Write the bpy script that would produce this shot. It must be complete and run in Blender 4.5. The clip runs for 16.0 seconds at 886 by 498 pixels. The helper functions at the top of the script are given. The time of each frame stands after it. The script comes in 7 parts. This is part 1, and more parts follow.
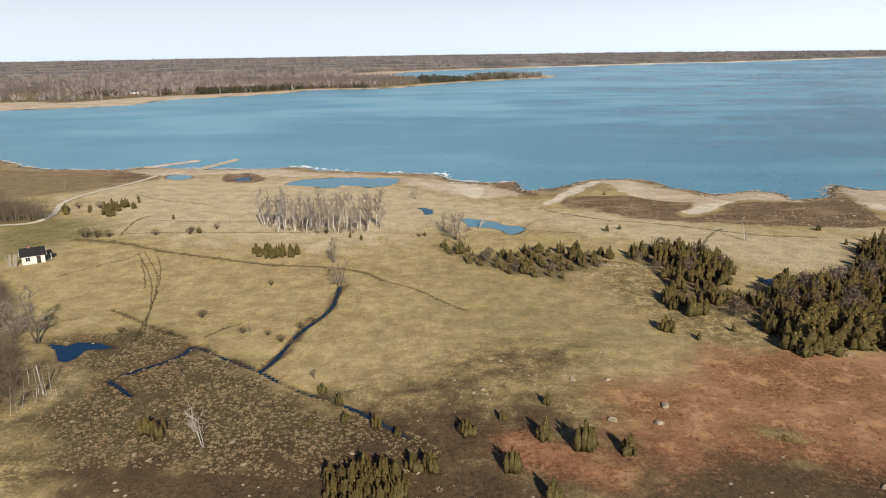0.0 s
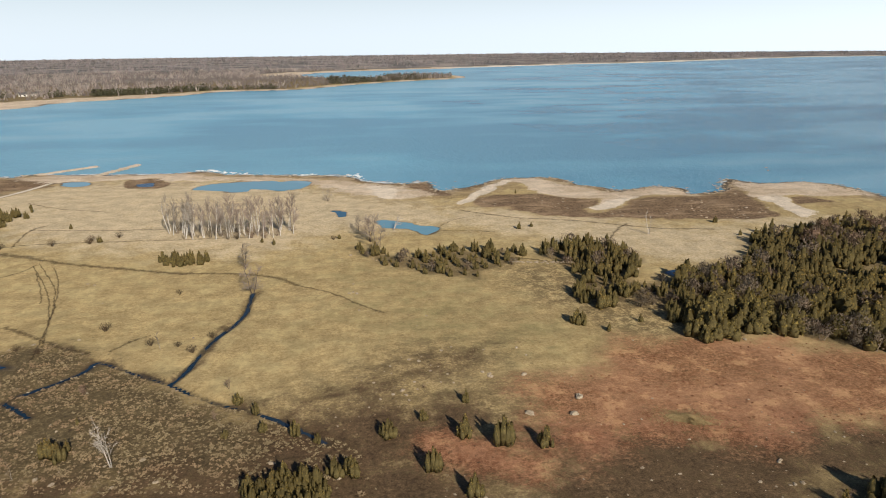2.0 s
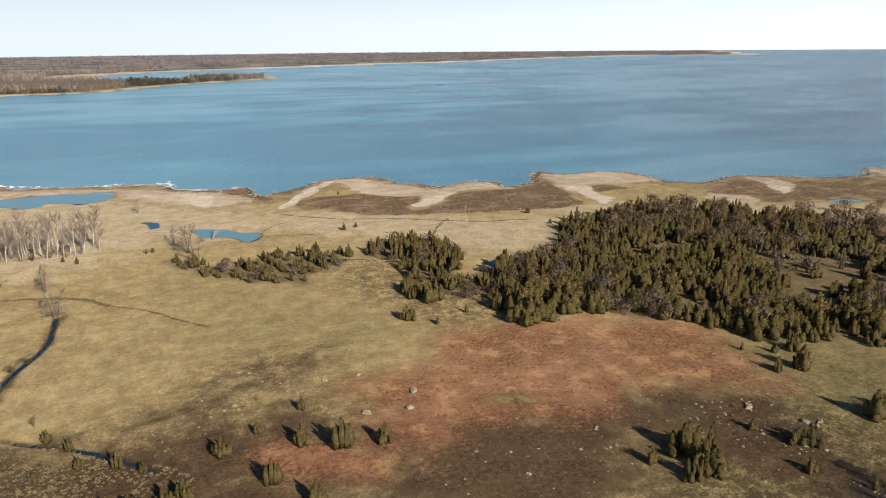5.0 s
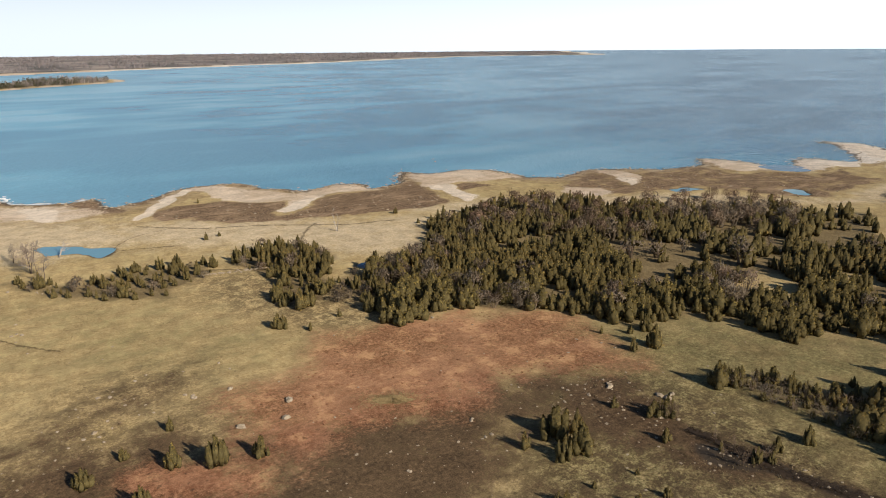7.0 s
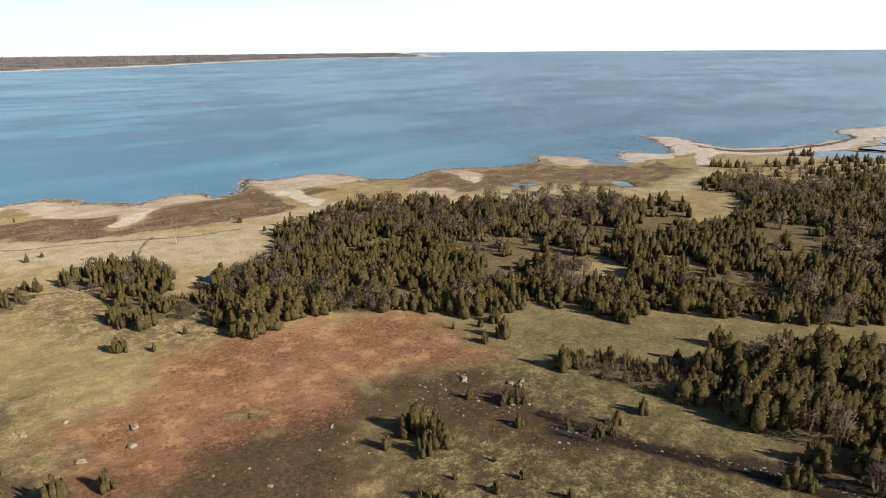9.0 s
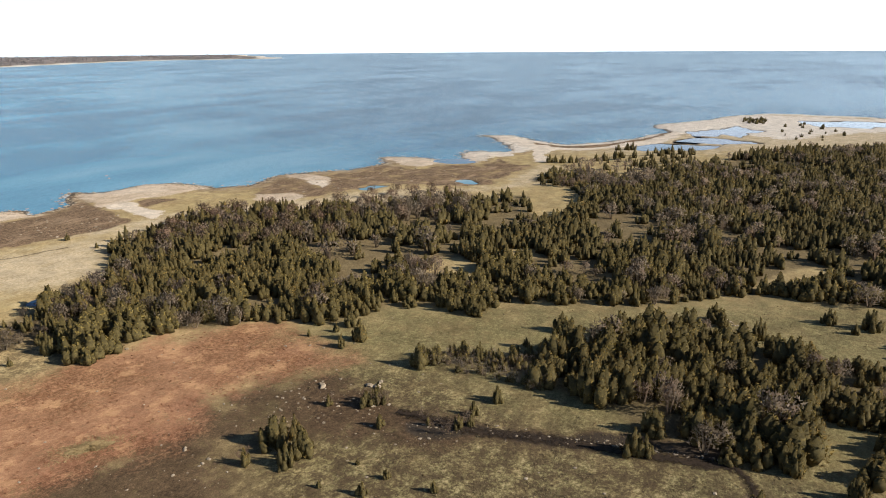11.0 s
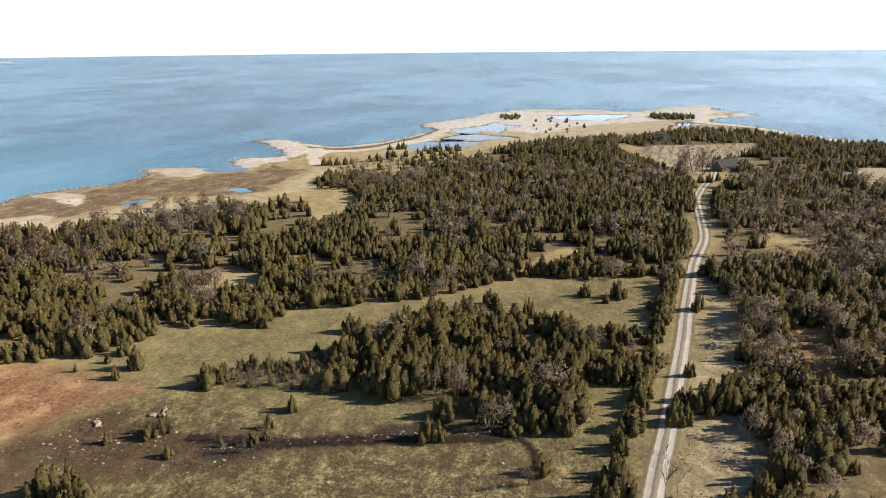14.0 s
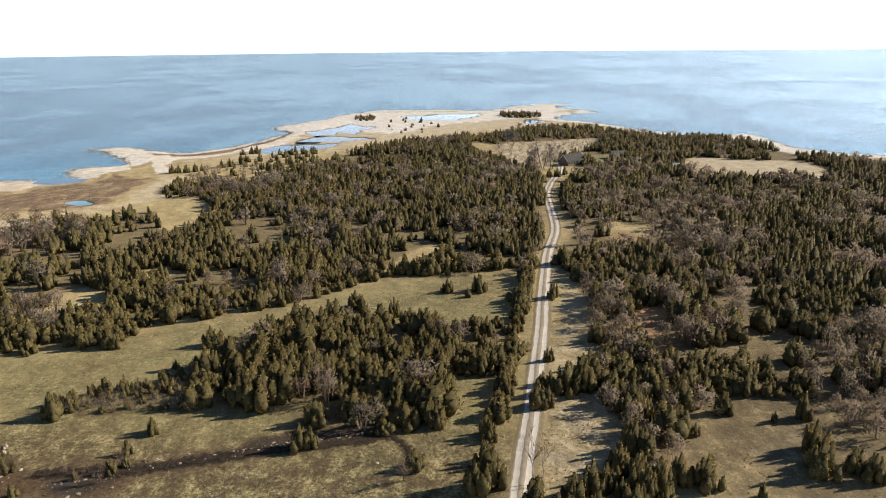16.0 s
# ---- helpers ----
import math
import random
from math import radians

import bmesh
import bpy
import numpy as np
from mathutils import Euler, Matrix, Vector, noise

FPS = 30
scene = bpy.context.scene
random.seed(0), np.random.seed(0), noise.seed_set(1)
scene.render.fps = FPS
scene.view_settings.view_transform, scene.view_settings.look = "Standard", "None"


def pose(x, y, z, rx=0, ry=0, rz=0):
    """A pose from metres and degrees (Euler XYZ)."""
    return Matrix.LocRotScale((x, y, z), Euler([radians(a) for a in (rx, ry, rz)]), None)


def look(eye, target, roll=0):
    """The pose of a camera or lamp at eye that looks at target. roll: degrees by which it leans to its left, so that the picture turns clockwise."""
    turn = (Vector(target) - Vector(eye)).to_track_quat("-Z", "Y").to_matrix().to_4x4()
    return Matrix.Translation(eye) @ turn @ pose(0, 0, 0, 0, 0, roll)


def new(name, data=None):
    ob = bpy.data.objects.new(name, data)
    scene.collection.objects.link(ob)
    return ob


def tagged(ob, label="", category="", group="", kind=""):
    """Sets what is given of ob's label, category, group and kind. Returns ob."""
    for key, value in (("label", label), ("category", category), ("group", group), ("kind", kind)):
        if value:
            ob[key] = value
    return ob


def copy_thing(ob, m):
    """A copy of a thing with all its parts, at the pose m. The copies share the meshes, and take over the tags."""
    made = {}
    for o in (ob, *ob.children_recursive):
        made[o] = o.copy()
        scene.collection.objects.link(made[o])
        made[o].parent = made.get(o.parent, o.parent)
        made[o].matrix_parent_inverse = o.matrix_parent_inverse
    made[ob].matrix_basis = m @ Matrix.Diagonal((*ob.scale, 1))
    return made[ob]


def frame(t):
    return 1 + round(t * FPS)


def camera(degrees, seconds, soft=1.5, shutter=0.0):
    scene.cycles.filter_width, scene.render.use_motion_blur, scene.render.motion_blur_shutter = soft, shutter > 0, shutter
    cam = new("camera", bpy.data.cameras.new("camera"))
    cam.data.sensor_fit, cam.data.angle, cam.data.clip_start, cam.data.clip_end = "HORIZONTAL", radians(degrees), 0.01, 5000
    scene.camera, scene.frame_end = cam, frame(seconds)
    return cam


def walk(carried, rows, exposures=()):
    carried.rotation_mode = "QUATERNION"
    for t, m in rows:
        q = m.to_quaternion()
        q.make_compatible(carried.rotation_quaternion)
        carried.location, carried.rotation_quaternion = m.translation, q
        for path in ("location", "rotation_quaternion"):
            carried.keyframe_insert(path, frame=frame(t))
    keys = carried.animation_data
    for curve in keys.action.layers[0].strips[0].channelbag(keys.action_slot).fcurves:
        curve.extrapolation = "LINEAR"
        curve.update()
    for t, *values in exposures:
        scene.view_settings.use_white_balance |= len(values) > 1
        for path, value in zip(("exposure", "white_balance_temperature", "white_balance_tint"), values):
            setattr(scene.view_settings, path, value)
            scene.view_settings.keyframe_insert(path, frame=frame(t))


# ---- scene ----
cam = camera(64.23, 16.0, 1.0)
PATH = [
    (0.0, pose(-0.05, -0.28, 49.75, 74.04, 0.78, -1.96)),
    (0.5, pose(-0.01, -0.27, 49.77, 74.05, 0.68, -3.37)),
    (1.0, pose(0.03, -0.29, 49.80, 74.01, 0.72, -5.47)),
    (1.5, pose(0.06, -0.33, 49.83, 73.99, 0.71, -7.27)),
    (2.0, pose(0.08, -0.40, 49.88, 74.00, 0.64, -9.02)),
    (2.5, pose(0.09, -0.48, 49.94, 73.99, 0.62, -10.97)),
    (3.0, pose(0.10, -0.57, 50.00, 73.89, 0.63, -13.29)),
    (3.5, pose(0.10, -0.69, 50.07, 73.83, 0.67, -16.07)),
    (4.0, pose(0.10, -0.82, 50.15, 73.81, 0.68, -18.64)),
    (6.5, pose(-0.05, -1.61, 50.62, 73.82, 0.44, -31.45)),
    (7.0, pose(-0.10, -1.80, 50.72, 73.78, 0.54, -34.45)),
    (7.5, pose(-0.16, -1.98, 50.83, 73.80, 0.41, -37.46)),
    (8.0, pose(-0.23, -2.16, 50.94, 73.82, 0.37, -40.37)),
    (8.5, pose(-0.30, -2.35, 51.05, 73.84, 0.40, -43.62)),
    (9.0, pose(-0.39, -2.53, 51.17, 73.82, 0.51, -46.96)),
    (11.5, pose(-0.95, -3.37, 51.73, 73.85, 0.42, -62.51)),
    (12.0, pose(-1.09, -3.51, 51.84, 73.84, 0.48, -65.82)),
    (12.5, pose(-1.24, -3.64, 51.94, 73.83, 0.54, -68.98)),
    (13.0, pose(-1.39, -3.76, 52.04, 73.85, 0.52, -71.77)),
    (13.5, pose(-1.56, -3.85, 52.14, 73.83, 0.49, -74.63)),
    (14.0, pose(-1.74, -3.94, 52.23, 73.82, 0.54, -77.51)),
    (14.5, pose(-1.93, -4.00, 52.32, 73.83, 0.53, -80.45)),
    (15.0, pose(-2.13, -4.04, 52.40, 73.79, 0.47, -83.24)),
    (15.5, pose(-2.33, -4.06, 52.48, 73.78, 0.41, -85.90)),
    (16.0, pose(-2.55, -4.06, 52.55, 73.77, 0.54, -89.10)),
]
walk(cam, PATH, [(0.0, -0.06, 6380, 10), (7.0, 0.04, 6480, 12), (9.5, 0.17, 6320, 12), (12.5, 0.44, 6150, 10), (16.0, 0.56, 6180, 10)])

# ---- sky and sun: a low spring sun from the south, thin bright haze ----
SUN_AZIMUTH, SUN_ELEVATION = radians(165), radians(28)
world = bpy.data.worlds.new("sky")
scene.world = world
world.use_nodes = True
wt = world.node_tree
coord = wt.nodes.new("ShaderNodeTexCoord")
split = wt.nodes.new("ShaderNodeSeparateXYZ")
lift = wt.nodes.new("ShaderNodeMath")
lift.operation = "MAXIMUM"
lift.inputs[1].default_value = 0.012
join = wt.nodes.new("ShaderNodeCombineXYZ")
sky = wt.nodes.new("ShaderNodeTexSky")
sky.sky_type, sky.sun_disc = "NISHITA", False
sky.sun_elevation, sky.sun_rotation = SUN_ELEVATION, SUN_AZIMUTH
sky.air_density, sky.dust_density, sky.ozone_density = 1.0, 0.1, 3.0
wt.links.new(coord.outputs["Generated"], split.inputs[0])
wt.links.new(split.outputs[0], join.inputs[0])
wt.links.new(split.outputs[1], join.inputs[1])
wt.links.new(split.outputs[2], lift.inputs[0])
wt.links.new(lift.outputs[0], join.inputs[2])
wt.links.new(join.outputs[0], sky.inputs["Vector"])
# a thin bright veil low over the horizon, brighter towards the sun
toward = wt.nodes.new("ShaderNodeVectorMath")
toward.operation = "DOT_PRODUCT"
toward.inputs[1].default_value = (math.sin(SUN_AZIMUTH), math.cos(SUN_AZIMUTH), 0)
wt.links.new(coord.outputs["Generated"], toward.inputs[0])
glow = wt.nodes.new("ShaderNodeMath")
glow.operation = "MULTIPLY_ADD"
glow.inputs[1].default_value, glow.inputs[2].default_value = 7.5, 27.5
wt.links.new(toward.outputs["Value"], glow.inputs[0])
sunward = wt.nodes.new("ShaderNodeMath")
sunward.operation = "MAXIMUM"
sunward.inputs[1].default_value = 0.0
wt.links.new(toward.outputs["Value"], sunward.inputs[0])
square = wt.nodes.new("ShaderNodeMath")
square.operation = "POWER"
square.inputs[1].default_value = 2.0
wt.links.new(sunward.outputs[0], square.inputs[0])
brighter = wt.nodes.new("ShaderNodeMath")
brighter.operation = "MULTIPLY_ADD"
brighter.inputs[1].default_value = 45.0
wt.links.new(square.outputs[0], brighter.inputs[0])
wt.links.new(glow.outputs[0], brighter.inputs[2])
veil = wt.nodes.new("ShaderNodeVectorMath")
veil.operation = "SCALE"
veil.inputs[0].default_value = (0.87, 0.975, 1.05)
wt.links.new(brighter.outputs[0], veil.inputs["Scale"])
amount = wt.nodes.new("ShaderNodeMapRange")
amount.interpolation_type = "SMOOTHSTEP"
for socket, value in zip(amount.inputs[1:5], (0.0, 0.215, 0.96, 0.0)):
    socket.default_value = value
wt.links.new(split.outputs[2], amount.inputs[0])
mixed = wt.nodes.new("ShaderNodeMix")
mixed.data_type = "RGBA"
wt.links.new(amount.outputs[0], mixed.inputs["Factor"])
wt.links.new(sky.outputs[0], mixed.inputs[6])
wt.links.new(veil.outputs[0], mixed.inputs[7])
wt.links.new(mixed.outputs[2], wt.nodes["Background"].inputs["Color"])
wt.nodes["Background"].inputs["Strength"].default_value = 0.05

sun = new("sun", bpy.data.lights.new("sun", "SUN"))
sun.data.energy, sun.data.angle, sun.data.color = 5.0, radians(0.6), (1.0, 0.885, 0.71)
sun.matrix_world = look((0, 0, 0), (-math.sin(SUN_AZIMUTH) * math.cos(SUN_ELEVATION), -math.cos(SUN_AZIMUTH) * math.cos(SUN_ELEVATION), -math.sin(SUN_ELEVATION)))
# ---- the plan: outlines on the ground, in metres ----
COAST_WEST = [
    (-206, 351), (-176, 326), (-153, 318), (-132, 315), (-124, 320), (-75, 310), (-56, 312), (-45, 306),
    (-25, 295), (-11, 292), (4, 289), (12, 279), (25, 265), (34, 268), (39, 251), (44, 251),
    (57, 262), (69, 269), (86, 265), (89, 251), (97, 244), (100, 235), (110, 240), (124, 239),
    (124, 227), (130, 226), (140, 232),
]
COAST_EAST = [
    (140, 236), (149, 247), (158, 240), (177, 237), (184, 223), (185, 211), (195, 201), (203, 202), (212, 204), (222, 204), (230, 198), (238, 189), (249, 184), (262, 184), (276, 196), (283, 187), (284, 170), (279, 161), (290, 158), (307, 170), (318, 165), (321, 154), (335, 156), (360, 178), (374, 192), (380, 176), (367, 153), (361, 136), (374, 122), (391, 115), (405, 109), (425, 104), (447, 103), (474, 119), (511, 99), (554, 86), (583, 69),
]
COAST_POINT = [
    (593, 55), (594, 8), (586, -30), (616, -50), (648, -83), (645, -109), (606, -90), (568, -121),
    (543, -88), (510, -77), (494, -100), (452, -117), (427, -135), (420, -160), (419, -179), (371, -180),
    (351, -185), (341, -194), (335, -209),
]
FAR_SHORE = [
    (-380, 663), (-337, 679), (-278, 713), (-271, 773), (-216, 813), (-161, 860), (-130, 920), (-37, 932),
    (23, 1015), (102, 1092), (228, 1191), (211, 1354), (129, 1389), (47, 1236), (-56, 1436), (42, 1591),
    (417, 1776), (667, 1890), (939, 1965), (1274, 2152), (1844, 2376), (2356, 2155),
]
LAGOON_A = [
    (357, 97.9), (369, 97.3), (382, 91.2), (389, 84.7), (389, 75), (389, 65.5), (392, 59.9), (382, 62.8), (374, 66), (364, 71.5), (359, 81), (355, 90.5),
]
LAGOON_B = [
    (537, 38.2), (549, 24.9), (555, 5), (553, -14.9), (548, -27.1), (530, -18.3), (514, -3.4), (506, 14.9), (518, 30.8),
]
LAGOON_D = [
    (490, -49), (517, -62), (502, -66), (480, -55),
]
POOL_A = [
    (-52.6, 270), (-48.4, 278), (-41.5, 282), (-30.8, 282), (-15.4, 279), (-8.7, 273), (-11.6, 263), (-16.7, 261), (-23, 264), (-29.3, 266), (-32.8, 260), (-43.3, 265),
]
POOL_B = [
    (-106, 289), (-105, 296), (-93, 290), (-99, 283),
]
POOL_C = [
    (-75, 282), (-72, 286), (-68, 285), (-70, 279),
]
POOL_D = [
    (-1.4, 223), (2.1, 223), (3.7, 215), (0.2, 214),
]
POOL_E = [
    (14, 207), (21, 202), (29, 194), (24, 186), (20, 195), (14, 197),
]
POOL_F = [
    (-68.9, 119.2), (-66.4, 118), (-63.3, 116.5), (-61.9, 118.6), (-58.7, 119), (-54.4, 116.9), (-54.3, 115.5), (-57.6, 115.3), (-59.5, 115), (-59, 111.8), (-60.3, 111), (-62.3, 112.5), (-64.7, 115.4),
]
POOL_G = [
    (73.6, 143), (76.4, 144.4), (78.6, 142.4), (75, 140.8),
]
POOL_H = [
    (238, 134.2), (242, 131.5), (243, 125), (237, 123), (234, 129.4),
]
POOL_I = [
    (208, 159), (215, 157), (220, 151), (215, 151), (207, 155),
]
DITCH_A = [
    (-18.2, 146.4), (-18.3, 136.8), (-19.6, 129), (-22.9, 120.7), (-25, 109.8), (-26.7, 104.6),
]
DITCH_B = [
    (-48.8, 104.9), (-45.1, 108.2), (-41.7, 112), (-40.3, 115.5), (-34.7, 111.1), (-26.7, 104.6), (-20.2, 98.3), (-12.8, 93.4),
    (-7.5, 88.7), (-2.7, 83.5),
]
DITCH_C = [
    (-50.1, 103), (-46.8, 99.9), (-44.5, 97.6),
]
BRACKEN = [
    (25.5, 93.2), (30.3, 96.2), (38.3, 97.6), (43.8, 104.4), (49.7, 108.8), (57.9, 106.8), (69.6, 105.3), (81.8, 99.5),
    (92.5, 91.8), (90.3, 83.5), (88.5, 72.4), (87.3, 67.7), (81.9, 67.7), (71.6, 75.1), (62.5, 75.5), (55.4, 71.9),
    (50.7, 72.2), (44.8, 76.4), (40.1, 77.9), (34.6, 73.8), (29.3, 72.7), (26.3, 76.4), (25.3, 82), (26.1, 88.8),
]
BRACKEN_B = [
    (8.5, 81.7), (15.3, 82.4), (21.5, 76.9), (24.3, 73.1), (22.5, 70.4), (16.3, 72.4), (10, 76.3),
]
BRACKEN_C = [
    (8.6, 82.9), (16.6, 80.2), (25.1, 75.4), (23.7, 70.8), (17.7, 72.1), (10.6, 77.1),
]
MUD = [
    (33.4, 73), (43.6, 76), (55.9, 71.1), (62.7, 74.3), (70.2, 73.6), (78.2, 69.1), (72.6, 66.1), (60, 64.7),
    (54.6, 59.6), (50.5, 49), (23.1, 68.3), (29.4, 69.6),
]
MUD_B = [
    (-9.6, 95.3), (-2.9, 97.6), (4.3, 104.1), (10.4, 110.3), (20.2, 110.9), (24.9, 106), (20.8, 99), (12.4, 95.7),
    (8.6, 90.8), (2.8, 88.7), (3.2, 80.6), (9.9, 75.1), (13, 69.1), (-12.9, 70.5), (-18.6, 80.5), (-12.4, 90.4),
]
MUD_C = [
    (73.6, 69.6), (79.5, 65.1), (77.2, 53.5), (77.9, 47.3), (78.6, 38.7), (81.8, 26.1), (84.2, 15.3), (81.9, 14.8), (79.3, 25.3), (74.5, 34.9), (71.8, 38.6), (67.8, 45.6), (65.5, 54.4), (62.8, 63.9),
]
SOUTH_GRASS = [
    (63.8, 58.6), (72.4, 36.9), (79.9, 18.6), (84.6, 5.8), (86.3, -2.7), (81.9, -9), (72.8, -8.9), (49.8, 53.1),
]
MARSH = [
    (-68.4, 119.6), (-63.5, 122.4), (-57.6, 123.1), (-51.9, 124.9), (-42.9, 119), (-27.7, 105.3), (-12.7, 92.5), (0.3, 82), (0.2, 75.2), (-10.7, 74), (-24.6, 75.7), (-35.6, 77.8), (-42.7, 78.2), (-45.2, 77.7), (-54.5, 86.1), (-55, 93.9), (-52.9, 103), (-60.1, 110.5),
]
MUD_D = [
    (-44.3, 75.9), (-42.5, 79.4), (-30.5, 79.4), (-20.1, 80.7), (-9.9, 80.2), (0.3, 79.6), (10.1, 76.5), (15.6, 69.1), (13.8, 60), (-15.1, 61.5), (-38.6, 62.6),
]
TRAIL_D = [
    (-9.3, 91.8), (-2.9, 96.7), (4.2, 101), (10.5, 101.6),
]
SAND_A = [
    (-72, 297), (-54, 299), (-10, 282), (24, 259), (34, 240), (20, 237), (1, 254), (-10, 274),
    (-42, 286),
]
SAND_B = [
    (65.1, 264), (75.3, 268), (81.1, 261), (85.2, 249), (90.4, 239), (96.7, 233), (107.8, 240), (118.6, 244), (122.6, 234), (125, 222), (113.3, 224), (101.9, 221), (91.9, 214), (83.2, 207), (80.6, 210), (87.6, 221), (78, 227), (71.1, 238), (70.1, 254),
]
SAND_C = [
    (151, 245), (159, 241), (170, 239), (180, 239), (180, 227), (189, 223), (187, 213), (171, 209), (160, 212), (154, 214), (140.3, 211), (142.2, 225),
]
SAND_D = [
    (277, 194), (281, 163), (269, 162), (257, 165), (269, 183),
]
SAND_E = [
    (371, 188), (374, 174), (360, 151), (352, 131.5), (365, 120), (385, 110), (413, 100.3), (446, 95.8), (412, 88.2), (374, 93.6), (356, 107.6), (338, 119.9), (332, 131.4), (302, 120.3), (299, 125.4), (329, 139.2), (348, 159), (363, 179),
]
SAND_F = [
    (214, 201), (221, 195), (220, 182), (203, 170), (204, 178), (211, 188),
]
SAND_G = [
    (440, 111), (518, 97), (576, 53), (574, -29), (629, -81), (594, -95), (534, -70), (497, -26),
    (465, 13), (427, 32), (437, 54), (430, 81),
]
SAND_H = [
    (-126, 307), (-104, 322), (-81, 313), (-55, 304), (-52, 287), (-81, 295), (-104, 292),
]
MUD_E = [
    (-9.5, 94.4), (3.9, 96.3), (17.2, 93.7), (26, 94.9), (25, 83.6), (26.1, 78), (25, 67.6), (-12.8, 69.6),
    (-14, 84.4),
]
KELP = [
    (49.5, 233), (64.4, 236), (77.7, 227), (86.1, 221), (79.5, 208), (85.2, 205), (101.1, 219), (115.7, 220), (127.7, 220), (141.1, 231), (140.3, 218), (138.2, 208), (133.3, 192), (125.4, 186), (107.8, 187), (92.3, 192), (76, 195), (62.9, 204), (54.5, 213), (46.9, 220),
]
KELP_B = [
    (28.2, 260), (36, 262), (41, 247), (40.3, 237), (33.6, 238), (28.8, 247),
]
KELP_C = [
    (191, 191), (215, 199), (232, 183), (257, 181), (255, 161), (269, 157), (275, 144), (298, 141.7), (285, 131.2), (286, 120), (259, 120.8), (237, 117.2), (227, 127.8), (220, 151), (201, 156), (188, 162), (179, 167), (177, 178),
]
GREEN_A = [
    (-133, 221), (-110, 217), (-93, 210), (-91, 194), (-98, 188), (-105, 172),
]
GREEN_B = [
    (6, 168), (30, 141.7), (46.5, 111.7), (36.9, 98.7), (26.1, 99.2), (11.5, 107.4), (4.3, 127.2),
]
GREEN_C = [
    (104.6, 80.8), (113.8, 68.5), (122.1, 54.7), (105.4, 53.9), (93.5, 58.6), (83.1, 62.6), (85.2, 68.7),
]
GREEN_D = [
    (129.3, -46), (92.9, -55.7), (84.9, -38.8), (96.4, -31.4),
]
ROAD = [
    (66.7, -11.4), (70.9, -11.7), (80.7, -13.3), (89.6, -15), (104.3, -17.4), (123.6, -20.5), (142.7, -23.2), (173, -28),
    (196, -33), (217, -35), (247, -37), (268, -41), (279, -44), (292, -48), (315, -52),
]
TRACK = [
    (-133, 209), (-127, 210), (-118, 213), (-118, 224), (-123, 241), (-122, 256), (-114, 277), (-109, 293),
]
STONEROW_A = [
    (72.9, 46.8), (75.9, 38.7), (79.4, 28.2), (82.6, 19.4), (83.5, 14.9), (86.1, 5.7),
]
STONEROW_B = [
    (41, 157), (50, 155), (59, 153), (68, 146),
]
REEDS = [
    (-209, 321), (-188, 319), (-133, 308), (-102, 309), (-111, 285), (-127, 261), (-151, 254), (-168, 255),
]
WOOD_MAIN = [
    (61.2, 106.1), (67.8, 106.6), (74.4, 106.4), (81.3, 102.6), (88.5, 95.5), (94.4, 87.5), (102.5, 78), (111.5, 77.7),
    (115.8, 69.6), (115.3, 57.8), (125.1, 56.1), (132.1, 38.5), (142.1, 23.8), (149.8, 19), (155.9, 7.4), (158.1, -10.4),
    (166, -22), (197, -29), (257, -36), (301, -38), (311, -29), (352, -12), (400, -12), (398, 2),
    (375, 27), (352, 41), (336, 50), (308, 60), (263, 71), (238, 90), (220, 100), (210, 112), (188, 130),
    (176, 142), (154, 162), (136, 174), (109, 164), (96, 145), (82, 142), (72.6, 133.1),
]
CLEAR_A = [
    (244, 105.7), (252, 89.5), (238, 80), (196, 72.1), (195.2, 80),
]
CLEAR_B = [
    (140.8, 86.2), (147.7, 78.1), (137.4, 67.9), (129, 73.7),
]
CLEAR_C = [
    (162, 13.4), (182, 3), (175, -3), (158, 5.7),
]
CLEAR_D = [
    (157, 72), (164, 68), (158, 62), (151, 68),
]
WOOD_MID = [
    (101.3, 39.1), (108.6, 35.5), (116.8, 30.5), (122.5, 24.3), (127.1, 14.1), (124.6, 5.3), (123.3, -3.9), (124.1, -14.9), (115.5, -14.2), (105.5, -12.4), (103.5, -4.1), (100.3, -1.7), (89.9, -1.5), (86.2, 3.9), (84.3, 12.9), (87.2, 16), (92.8, 21.7), (92.9, 30), (93.1, 35.8),
]
WOOD_ROADSIDE = [
    (108.6, -13.1), (130.7, -16.3), (166, -22), (167, -24), (143.8, -20), (125.7, -16.9), (106.9, -13.9), (92.3, -11.1),
    (90.3, -9.7),
]
WOOD_EAST = [
    (149.6, -31.9), (168, -30), (195, -37), (233, -41), (262, -46), (299, -66), (291, -97), (284, -118), (283, -149), (281, -198), (80.7, -70.8), (96.3, -72.8), (98.2, -63.5), (108.4, -59.2), (118, -58.3), (113.1, -45.4), (115.3, -37.5), (115.9, -29.5), (132.4, -31.5),
]
WOOD_EAST_B = [
    (96.4, -26.2), (106.4, -26.2), (113.2, -33.4), (108.5, -40.1), (106.3, -53.6), (96.4, -59.9), (95.5, -49.2), (98.2, -45.1),
    (83.5, -34.4), (76.8, -31.7), (82.1, -27.9),
]
WOOD_EAST_C = [
    (69.8, -14.3), (74.3, -21.1), (76.8, -31), (69.8, -30.3), (64.7, -22.5), (64.7, -13.6),
]
CLEAR_E = [
    (205, -48), (205, -56), (195, -62), (186, -55), (195, -49),
]
CLEAR_F = [
    (129.4, -38.2), (129.3, -46), (120.7, -45.7), (118.1, -39.7), (122.2, -36.5),
]
